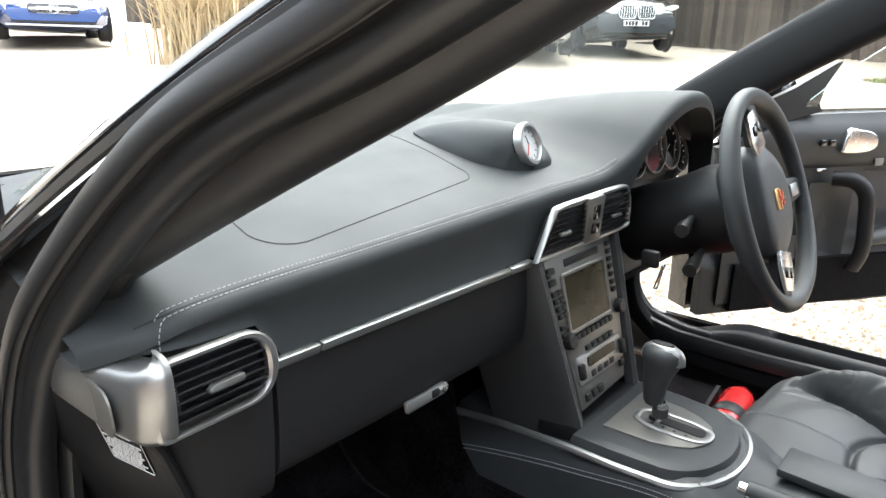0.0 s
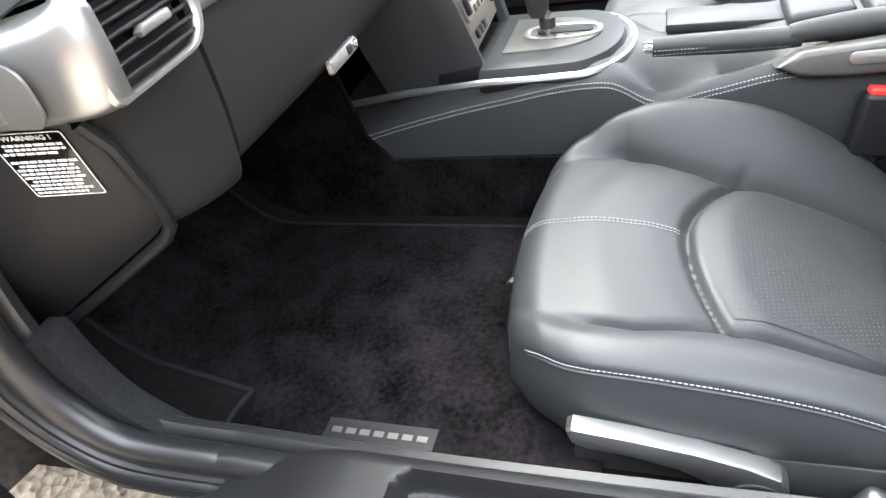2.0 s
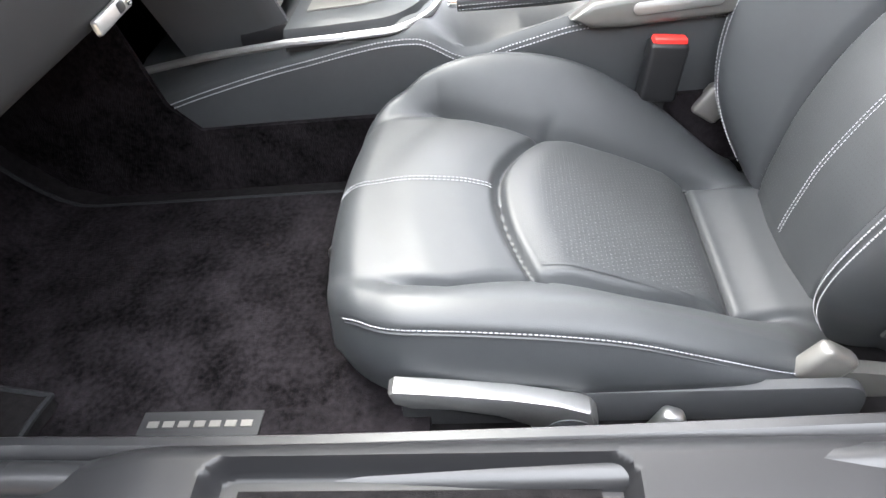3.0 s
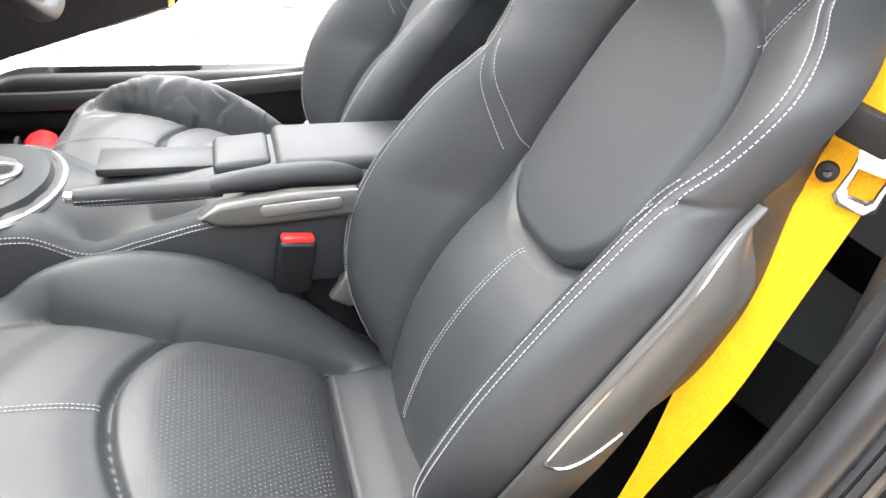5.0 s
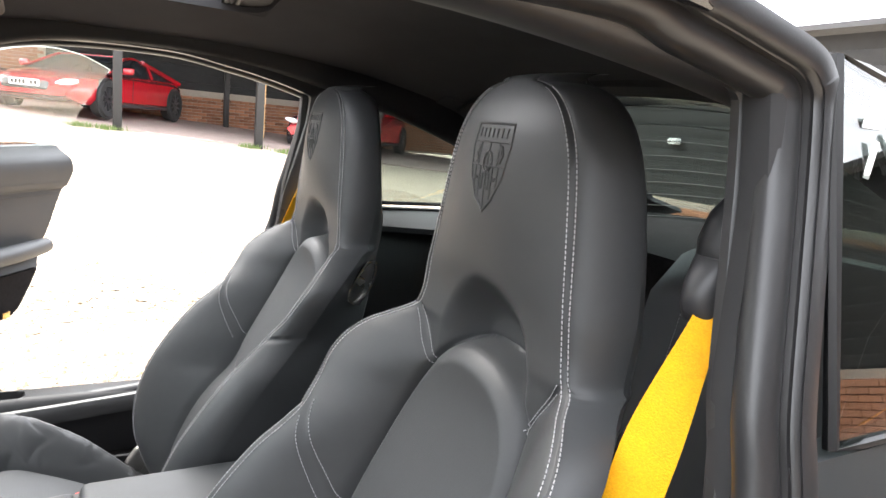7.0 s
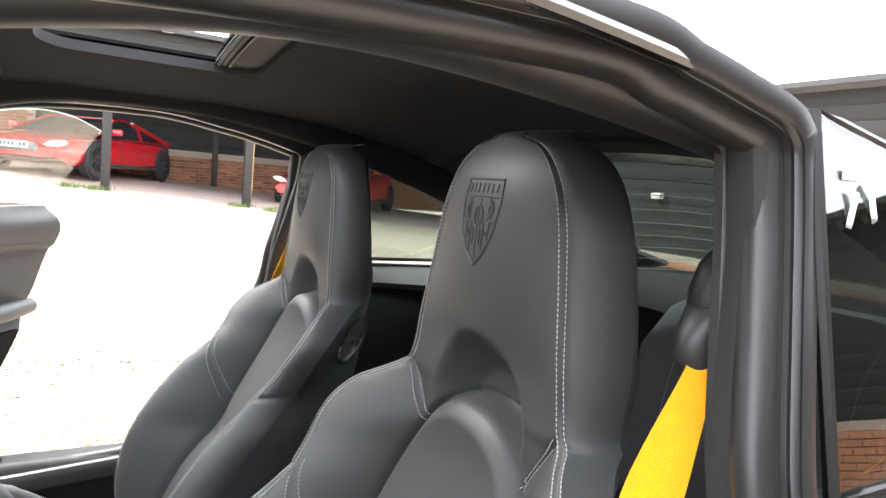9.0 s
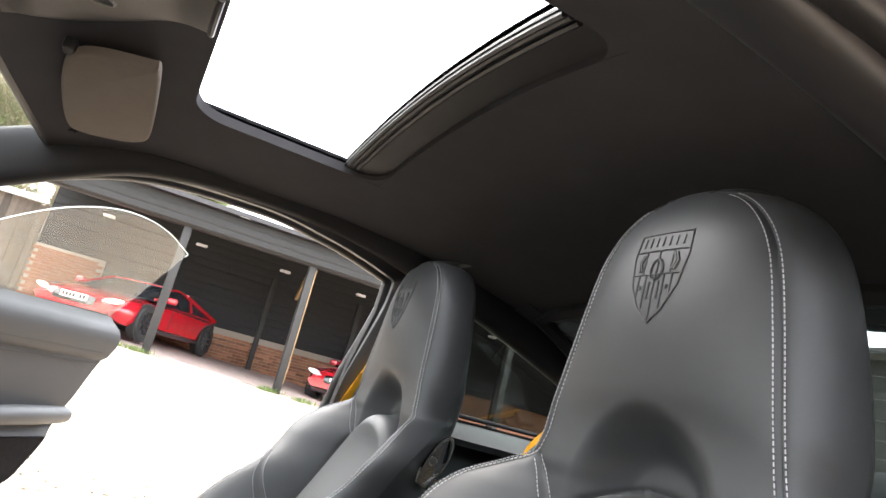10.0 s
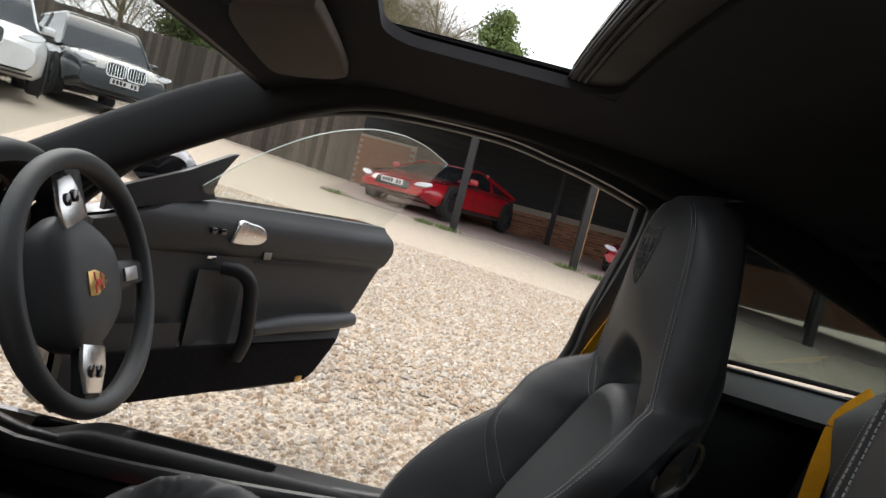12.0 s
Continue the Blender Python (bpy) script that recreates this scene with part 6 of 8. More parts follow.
for sx, nm in ((-1, "passenger"), (1, "driver")):
    belt = thing("seat_belt", "yellow seat belt hanging from the pillar beside the %s seat" % nm, "seat belt", "seat belts")
    w = part("webbing", strap([(sx * 0.607, -0.390, 0.912), (sx * 0.604, -0.348, 0.80), (sx * 0.607, -0.311, 0.69), (sx * 0.617, -0.259, 0.555), (sx * 0.628, -0.204, 0.397), (sx * 0.634, -0.128, 0.20)], 0.050, (-sx * 0.80, 0.60, 0.10), gather=0.5, low=0.3), BELT, belt, "yellow webbing")
    tm = facing((sx * 0.611, -0.309, 0.731), (-0.80, sx * 0.60, 0.0), (0, 0.02, 1)) @ pose(0, 0, 0.010)
    bar = [(-0.038, 0.014), (-0.024, 0.011), (0.024, 0.011), (0.038, 0.014), (0.042, 0.010), (0.042, 0.002), (0.030, -0.008), (0.018, -0.018), (-0.018, -0.018), (-0.030, -0.008), (-0.042, 0.002), (-0.042, 0.010)]
    t = part("tongue", prism(bar, 0.009, tm @ pose(0, 0, 0, 0, 0, 14 * sx), 0.003, 2), PLASTIC, belt, "black belt tongue")
    po = [(-0.024, 0.004), (0.024, 0.004), (0.016, -0.014), (0.015, -0.026), (0.017, -0.050), (0.010, -0.056), (-0.010, -0.056), (-0.017, -0.050), (-0.015, -0.026), (-0.016, -0.014)]
    pi = [(-0.010, -0.022), (0.010, -0.022), (0.010, -0.024), (0.010, -0.030), (0.010, -0.040), (0.007, -0.044), (-0.007, -0.044), (-0.010, -0.040), (-0.010, -0.030), (-0.010, -0.024)]
    part("tongue_plate", ring_prism(po, pi, 0.003, tm @ pose(-0.016 * sx, -0.012, 0.004, 0, 0, 8 * sx)), CHROME, t, "steel tongue plate")
    part("stop_button", prism(ellipse(0.0085, 0.0085, 20), 0.006, tm @ pose(0.017 * sx, -0.044, -0.002), 0.0015), PLASTIC, belt)
    part("button_centre", prism(ellipse(0.004, 0.004, 16), 0.002, tm @ pose(0.017 * sx, -0.044, 0.0035), 0.0005), GLOSS, belt)
    part("upper_loop", loft([[(sx * (0.592 + 0.022 * math.cos(a)), -0.404 + w2 * math.sin(a), z) for a in (k / 20 * math.tau for k in range(20))] for z, w2 in ((0.893, 0.010), (0.899, 0.022), (0.912, 0.029), (0.930, 0.028), (0.945, 0.020), (0.956, 0.010))], True, True), SATIN_LIT, belt, "black plastic belt guide")
    part("guide_cover", loft([[(sx * (0.585 + r * 0.62 * math.cos(a)), -0.442 + r * math.sin(a), z) for a in (k / 24 * math.tau for k in range(24))] for z, r in ((0.900, 0.022), (0.915, 0.036), (0.940, 0.046), (0.970, 0.047), (0.995, 0.038), (1.012, 0.022), (1.018, 0.006))], True, True), PLASTIC, belt, "rounded black belt guide cover")

mat = thing("floor_mat", "black pile passenger floor mat with a woven badge", "floor mat")
def mat_z(y):
    return 0.199 + 0.55 * sstep(0.98, 1.45, y)
rowsm = []
for j in range(30):
    y = lerp(0.40, 1.16, j / 29)
    xl = curve([(0.40, -0.660), (0.86, -0.660), (1.0, -0.62), (1.16, -0.56)], y)
    rowsm.append([Vector((lerp(xl, -0.205, i / 20), y, mat_z(y))) for i in range(21)])
mb = loft(rowsm, False, False)
r = bmesh.ops.extrude_face_region(mb, geom=mb.faces[:])
bmesh.ops.translate(mb, verts=[g for g in r["geom"] if isinstance(g, bmesh.types.BMVert)], vec=(0, 0, 0.010))
bmesh.ops.recalc_face_normals(mb, faces=mb.faces)
part("carpet", mb, MAT, mat)
border = [v + Vector((0, 0, 0.007)) for v in [row[0] for row in rowsm] + rowsm[-1] + [row[-1] for row in rowsm[::-1]]]
part("binding", tube(border, 0.005, 6), EDGING, mat, "black bound edge")
badge = part("badge", boxed((0.034, 0.140, 0.002), pose(-0.622, 0.655, 0.2105), 0.001), SOFT, mat, "dark woven badge")
for k in range(7):
    part("badge_bar", boxed((0.008, 0.0125, 0.001), pose(-0.622, 0.709 - 0.018 * k, 0.212)), DULLSILVER, badge, "pale woven bar")
pad = thing("footwell_pad", "dark carpet pad with a bound edge beside the floor mat", "carpet")
def pad_fn(u, v):
    y = lerp(0.84, 1.10, v)
    return Vector((lerp(-0.700, lerp(-0.590, -0.565, v), u), y, 0.226 + 0.034 * v + 0.45 * sstep(0.98, 1.45, y) + 0.008 * math.sin(math.pi * u)))
part("carpet", slab(pad_fn, 10, 16, (0, 0, -0.02)), CARPET, pad)
part("binding", tube([pad_fn(1, 1 - k / 20) for k in range(20)] + [pad_fn(1 - k / 10, 0) for k in range(11)], 0.004, 6), EDGING, pad)
dmat = part("driver_floor_mat", boxed((0.46, 0.55, 0.010), pose(0.42, 0.65, 0.203), 0.004), MAT)
tagged(dmat, "black pile floor mat on the driver side", "floor mat")

ext = thing("fire_extinguisher", "small red fire extinguisher strapped ahead of the driver seat", "fire extinguisher")
em = facing((0.425, 0.538, 0.248), (1.0, 0.10, 0.0), (0, 0, 1))
part("bottle", loft([[em @ Vector((z, r * math.cos(a), r * math.sin(a))) for a in (k / 24 * math.tau for k in range(24))] for z, r in ((-0.14, 0.012), (-0.13, 0.030), (-0.11, 0.038), (0.10, 0.038), (0.12, 0.032), (0.14, 0.016), (0.16, 0.014))], True, True), EXTINGUISHER, ext)
part("strap", loft([[em @ Vector((z, r * math.cos(a), r * math.sin(a))) for a in (k / 24 * math.tau for k in range(24))] for z, r in ((-0.02, 0.0395), (-0.015, 0.041), (0.015, 0.041), (0.02, 0.0395))], True, False), PLASTIC, ext)
part("valve", boxed((0.04, 0.018, 0.022), em @ pose(-0.155, 0.0, 0.01), 0.005), PLASTIC, ext)
part("strap_clip", boxed((0.030, 0.012, 0.020), em @ pose(-0.005, -0.020, 0.036), 0.004), RED, ext, "orange-red strap clip")
part("bracket", boxed((0.22, 0.05, 0.008), em @ pose(0, 0, -0.046)), PLASTIC, ext)

# ---- roof fittings ----
visor = thing("sun_visor", "folded brown-grey cloth sun visor on the driver side", "sun visor", "sun visors")
vo = [(-0.165, 0.050), (-0.14, 0.062), (0.10, 0.070), (0.150, 0.055), (0.165, 0.02), (0.160, -0.040), (0.120, -0.066), (-0.06, -0.070), (-0.135, -0.055), (-0.162, -0.02)]
vd = [(p.x, p.y) for p in spline([(a, b, 0) for a, b in vo + vo[:1]], 41)[:-1]]
vm = facing((0.312, 0.277, 1.182), (1.08, 0.02, -0.10), (0, -0.90, 0.16)) @ pose(0, 0, -0.010)
part("pad", prism(vd, 0.018, vm, 0.006, 3), VISOR, visor)
part("pivot", tube([(0.51, 0.335, 1.165), (0.52, 0.35, 1.165), (0.525, 0.36, 1.175)], 0.007, 8), PLASTIC, visor)
part("clip", boxed((0.03, 0.018, 0.02), pose(0.175, 0.335, 1.195), 0.005), PLASTIC, visor)
pvis = copy_thing(visor, pose(0, 0, 0) @ Matrix.Identity(4))
pvis.matrix_basis = Matrix.Translation((-0.70, 0, 0.0))
pvis["label"] = "folded brown-grey cloth sun visor on the passenger side"
CONSOLE = material("console_shell", (0.040, 0.036, 0.033), 0.55, spread=0.08, scale=40, bump=0.15, bump_scale=900)
oc = thing("overhead_console", "dark roof console with lamps and sunroof switch", "roof console")
def console_fn(u, v):
    x, y = lerp(-1, 1, u) * (0.060 + 0.075 * sstep(0.0, 0.75, v)), lerp(0.168, 0.415, v)
    drop = (0.022 * (1 - sstep(0.0, 0.30, v)) + 0.016 * sstep(0.1, 0.4, v)) * math.sin(math.pi * u) ** 0.35 * (1 - sstep(0.85, 1.0, v))
    return (x, y, roof_z(x, y) - 0.003 - drop)
part("body", slab(console_fn, 32, 28, (0, 0, 0.014)), CONSOLE, oc)
part("shelf_lip", tube([console_fn(0.06 + 0.88 * k / 24, 0.0) for k in range(25)], 0.005, 8), CONSOLE, oc)
for x in (-0.045, 0.045):
    part("reading_lamp", loft([[(x + 0.75 * r * math.cos(a), 0.378 + 0.75 * r * math.sin(a), roof_z(x, 0.378) - 0.011 - dz) for a in (k / 24 * math.tau for k in range(24))] for dz, r in ((-0.008, 0.030), (0.004, 0.028), (0.007, 0.018), (0.007, 0.004))], True, True), CONSOLE, oc)
sw = pose(0.012, 0.316, roof_z(0, 0.316) - 0.019, 0, 0, 12)
part("switch_ring", ring_prism(ellipse(0.018, 0.037, 28), ellipse(0.0155, 0.034, 28), 0.004, sw @ pose(0, 0, 0, 180)), DULLSILVER, oc, "silver ring round the sunroof switch")
part("sunroof_switch", prism(ellipse(0.0155, 0.034, 24), 0.006, sw @ pose(0, 0, -0.002), 0.002), PLASTIC, oc)
part("switch_knob", prism(ellipse(0.008, 0.009, 20), 0.005, sw @ pose(0, 0.002, -0.006), 0.002), DULLSILVER, oc)
mir = thing("rear_view_mirror", "black rear view mirror on a stalk at the windscreen", "mirror")
MM = pose(-0.110, 0.372, 1.135, 0, 0, 16)
part("housing", loft([[MM @ Vector((w * math.cos(a), dy, h * math.sin(a))) for a in (k / 28 * math.tau for k in range(28))] for dy, w, h in ((0.045, 0.03, 0.015), (0.03, 0.09, 0.030), (0.01, 0.112, 0.036), (0.0, 0.115, 0.037), (-0.004, 0.112, 0.035))], True, True), GLOSS, mir)
mg = bpy.data.materials.new("mirror_silver")
mg.use_nodes = True
mg.node_tree.nodes["Principled BSDF"].inputs["Metallic"].default_value = 1.0
mg.node_tree.nodes["Principled BSDF"].inputs["Roughness"].default_value = 0.02
part("mirror_glass", prism(ellipse(0.108, 0.032, 36), 0.001, MM @ facing((0, -0.0055, 0), (1, 0, 0), (0, 0, 1))), mg, mir, "mirror glass")
part("stalk", tube(spline([(-0.105, 0.40, 1.125), (-0.05, 0.43, 1.150), (0, 0.445, 1.185)], 10), 0.012, 10), PLASTIC, mir)

# ---- rear seats ----
for sx, nm in ((-1, "passenger"), (1, "driver")):
    rs = thing("child_seat", "small black leather rear seat behind the %s" % nm, "seat", "rear seats")
    def rb(u, v, sx=sx):
        x, z = lerp(-0.24, 0.24, u), lerp(0.40, 0.905, v)
        top = 0.905 - 0.5 * max(0.0, abs(x) - 0.12) ** 1.6 * 3
        z = lerp(0.40, top, v)
        return Vector((sx * 0.35 + x, -0.78 - 0.12 * v + 0.025 * math.sin(math.pi * u) ** 0.6 - 0.05 * max(0, v - 0.85) / 0.15 * 1.0 + 0.03 * abs(2 * u - 1) ** 3, z))
    part("backrest", slab(rb, 24, 20, (0, -0.06, 0)), LEATHER, rs)
    part("cushion", slab(lambda u, v, sx=sx: (sx * 0.35 + lerp(-0.24, 0.24, u), lerp(-0.45, -0.72, v), 0.42 - 0.04 * math.sin(math.pi * u) - 0.03 * v), 16, 10, (0, 0, -0.12)), LEATHER, rs)
    for u in (0.18, 0.82):
        part("stitching", stitches([[rb(u, v / 20) + Vector((0, 0.002, 0)) for v in range(21)]], 0.004, 0.003, 0.0006), THREAD, rs)
for sx, nm in ((1, "driver"), (-1, "passenger")):
    rbelt = thing("rear_belt", "yellow rear seat belt lying over the small seat behind the %s" % nm, "seat belt", "seat belts")
    part("webbing", strap([(sx * 0.615, -0.940, 0.845), (sx * 0.585, -0.865, 0.785), (sx * 0.535, -0.815, 0.710), (sx * 0.48, -0.770, 0.60), (sx * 0.44, -0.73, 0.50)], 0.046, (sx * 0.5, 0.3, 0.55)), BELT, rbelt, "yellow webbing")
    part("belt_outlet", boxed((0.07, 0.05, 0.02), pose(sx * 0.62, -0.96, 0.84, 0, sx * 20, 0), 0.006), PLASTIC, rbelt)
# curved side trims at the rear
for sx, nm in ((1, "right"), (-1, "left")):
    whole("rear_side_pad_" + nm, slab(lambda u, v: (sx * (0.690 - 0.05 * math.sin(math.pi * v) - 0.03 * u), lerp(-0.42, -1.05, u), lerp(0.40, 0.80 - 0.05 * u * u, v)), 16, 10, (sx * 0.03, 0, 0)), LEATHER, "black leather rear side pad", "trim panel", kind="structure")
    whole("window_ledge_" + nm, slab(lambda u, v: (sx * lerp(0.712, lerp(0.672, 0.575, sstep(0.0, 0.7, u)), v), lerp(-0.43, -1.10, u), 0.826 - 0.010 * v - 0.035 * v * v - 0.01 * u), 20, 10, (0, 0, -0.015)), LEATHER, "black leather ledge below the rear side window", "trim panel", kind="structure")

# ---- open driver's door ----
DM = Matrix.Translation((0.85, 0.75, 0)) @ Matrix(((0.835, -0.55, 0, 0), (-0.55, -0.835, 0, 0), (0, 0, 1, 0), (0, 0, 0, 1)))  # x along the door, y into the cabin side, z up
door = thing("door_driver", "open black leather trimmed car door with silver handle", "car door", kind="", at=Matrix.Identity(4))
def dpt(s, n, z):
    return DM @ Vector((s, n, z))
DTOP = [(-0.02, 0.78), (0.10, 0.815), (0.22, 0.852), (0.45, 0.862), (0.80, 0.866), (1.08, 0.868)]
REAR = [(0.30, 0.70), (0.326, 0.80), (0.375, 0.853), (0.45, 0.91), (0.525, 0.963), (0.568, 1.001), (0.665, 1.056), (0.766, 1.113), (0.82, 1.11), (0.868, 1.082)]
def door_fn(u, v, n0=0.0):
    z = lerp(0.315, 0.866, v)
    s1 = curve(REAR, z)
    s = lerp(-0.03, s1, u)
    top = curve(DTOP, s)
    z = min(z, top) if v < 1 else top
    bulge = 0.012 * math.exp(-((z - 0.79) / 0.05) ** 2) + 0.018 * sstep(0.50, 0.44, z)
    step = -0.012 * sstep(0.725, 0.715, z) + 0.010 * sstep(0.53, 0.50, z) * sstep(0.40, 0.52, s)
    return dpt(s, n0 + bulge + step - 0.03 * sstep(0.82, 0.866, z), z)
part("inner_panel", slab(lambda u, v: door_fn(u, v), 30, 40, tuple(DM.to_3x3() @ Vector((0, -0.03, 0)))), DOORSKIN, door)
part("door_shell", slab(lambda u, v: door_fn(u, v, -0.055), 20, 20, tuple(DM.to_3x3() @ Vector((0, -0.08, 0)))), BODY, door, "glossy black door skin")
part("lower_carpet", slab(lambda u, v: dpt(lerp(0.06, curve(REAR, lerp(0.325, 0.46, v)) - 0.02, u), 0.026, lerp(0.325, 0.46, v)), 12, 6, tuple(DM.to_3x3() @ Vector((0, -0.02, 0)))), CARPET, door, "dark carpet strip")
part("armrest", tube(spline([dpt(0.49, 0.035, 0.510), dpt(0.62, 0.045, 0.528), dpt(0.80, 0.042, 0.532), dpt(0.955, 0.018, 0.530)], 24), [0.020 + 0.010 * math.sin(k / 23 * 2.6) for k in range(24)], 12), LEATHER, door, "black leather armrest")
part("pull_handle", tube(spline([dpt(0.350, 0.015, 0.688), dpt(0.385, 0.055, 0.686), dpt(0.415, 0.072, 0.650), dpt(0.430, 0.074, 0.57), dpt(0.440, 0.070, 0.49), dpt(0.444, 0.045, 0.428)], 30), 0.0155, 12, flat=1.35), PLASTIC, door, "curved black door pull")
part("handle_recess", slab(lambda u, v: dpt(lerp(0.285, 0.44, u), 0.002 - 0.020 * math.sin(math.pi * u) * math.sin(math.pi * v), lerp(0.43, 0.675, v)), 8, 8, tuple(DM.to_3x3() @ Vector((0, 0.004, 0)))), DOORSKIN, door)
part("speaker_panel", slab(lambda u, v: dpt(lerp(0.02, 0.26, u), 0.010, lerp(0.345, 0.53, v)), 4, 4, tuple(DM.to_3x3() @ Vector((0, 0.006, 0)))), DOORSKIN, door)
part("release_handle", prism([(p.x, p.y) for p in spline([(a, b, 0) for a, b in [(-0.055, -0.026), (-0.03, -0.030), (0.03, -0.028), (0.062, -0.016), (0.066, 0.006), (0.045, 0.026), (0.0, 0.034), (-0.035, 0.034), (-0.055, -0.026)]], 33)[:-1]], 0.012, facing(dpt(0.412, 0.012, 0.787), DM.to_3x3() @ Vector((1, 0, 0.0)), (0, 0, 1)) @ pose(0, 0, 0), 0.004, 3), BRIGHT, door, "silver door release surround")
for k in range(2):
    part("window_switch", boxed((0.020, 0.010, 0.018), DM @ pose(0.296 + 0.030 * k, 0.016, 0.787), 0.004), GLOSS, door)
part("memory_switch", boxed((0.032, 0.008, 0.022), DM @ pose(0.512, 0.006, 0.728), 0.004), DULLSILVER, door, "grey switch")
part("chrome_clip", boxed((0.030, 0.006, 0.008), DM @ pose(0.317, 0.004, 0.711), 0.002), CHROME, door)
for z, a in ((0.742, 0.001), (0.700, -0.008)):
    part("trim_seam", tube([dpt(s, 0.0 + a + 0.004, z + 0.004 * math.sin(s * 3)) for s in (0.48 + 0.58 * k / 20 for k in range(21))], 0.0018, 5), PLASTIC, door)
part("door_reflector", boxed((0.030, 0.006, 0.020), DM @ pose(0.735, 0.040, 0.338), 0.004), GOLD, door, "small amber reflector lamp")
# window glass with a rounded tip
def gl(u, v):
    topz = [(0.24, 0.90), (0.32, 1.00), (0.45, 1.10), (0.60, 1.160), (0.75, 1.182), (0.90, 1.178), (1.02, 1.160), (1.087, 1.148)]
    s = lerp(0.24, 1.087, u)
    top = curve(topz, s)
    low = 0.85 if s < 1.06 else lerp(0.85, top, (s - 1.06) / 0.028)
    z = lerp(low, top, v)
    return dpt(s - 0.0 * v, 0.0 + 0.66 * (z - 0.862) - 0.02, z)
g = part("door_glass", slab(gl, 40, 12, tuple(DM.to_3x3() @ Vector((0, -0.004, 0)))), GLASS, door, "lowered-frame clear door glass")
g.visible_shadow = False
edge_pts = [gl(u / 40, 1) for u in range(41)] + [gl(1, 1 - v / 12) for v in range(13)]
part("glass_edge", tube(edge_pts, 0.0014, 5), material("glass_edge", (0.55, 0.65, 0.60), 0.2, spread=0.05), g, "pale green glass edge")
# mirror sail and mirror
part("mirror_sail", prism([(0.0, 0.80), (0.30, 0.868), (0.288, 0.89), (0.300, 0.935), (0.345, 1.0), (0.325, 0.995), (0.20, 0.93), (0.0, 0.85)], 0.022, DM @ pose(0, -0.01, 0) @ pose(0, 0, 0, 90), 0.005), PLASTIC, door, "black mirror sail")
part("door_mirror", loft([[DM @ Vector((0.19 + w * math.cos(a), -0.12 - dy, 0.925 + h * math.sin(a))) for a in (k / 24 * math.tau for k in range(24))] for dy, w, h in ((-0.05, 0.05, 0.03), (-0.02, 0.10, 0.055), (0.05, 0.115, 0.065), (0.12, 0.10, 0.06), (0.14, 0.05, 0.03))], True, True), BODY, door, "black door mirror")

# ---- passenger door, swung wide, seen only at its hinge end ----
left_door = copy_thing(door, Matrix.Identity(4))
LEFT = Matrix.Translation((-0.872, 0.985, 0)) @ Matrix(((-0.97, 0.24, 0, 0), (-0.24, -0.97, 0, 0), (0, 0, 1, 0), (0, 0, 0, 1)))
left_door.matrix_basis = LEFT @ DM.inverted()
left_door.name = "door_passenger"
left_door["label"] = "passenger door swung wide open on its hinge"
hinge = thing("door_check", "steel door hinge and check strap on the jamb", "hinge")
part("bracket", prism(round_rect(0.055, 0.050, 0.010), 0.006, facing((-0.785, 0.985, 0.46), (1, 0, 0), (0, 0, 1)), 0.002), DARKSTEEL, hinge)
part("arm", boxed((0.016, 0.075, 0.014), pose(-0.806, 0.95, 0.445, 0, 0, 20), 0.004), DARKSTEEL, hinge)
for bx, bz in ((-0.772, 0.472), (-0.796, 0.448)):
    part("bolt", tube([(bx, 0.980, bz), (bx, 0.972, bz)], 0.009, 6), DARKSTEEL, hinge)
    part("washer", tube([(bx, 0.981, bz), (bx, 0.977, bz)], 0.013, 16), DULLSILVER, hinge)

# ---- the yard ----
def ground_mesh():
    bm = bmesh.new()
    rs = [0.0, 1.0, 1.6, 2.2, 3, 4, 5.5, 7.5, 10, 13, 17, 22, 30, 45, 70, 120, 250, 600]
    n = 48
    rows = []
    for r in rs:
        row = []
        for k in range(n):
            a = k / n * math.tau
            x, y = r * math.cos(a), r * math.sin(a)
            f = min(1.0, 24 / max(r, 0.1))
            row.append(bm.verts.new((x, y, ground_z(x * f, y * f))))
        rows.append(row)
    for a, b in zip(rows, rows[1:]):
        for i in range(n):
            j = (i + 1) % n
            bm.faces.new((a[i], b[i], b[j], a[j]))
    bmesh.ops.remove_doubles(bm, verts=bm.verts, dist=1e-4)
    return bm


whole("ground", ground_mesh(), GRAVEL, "pale beige gravel yard", "gravel", kind="structure")
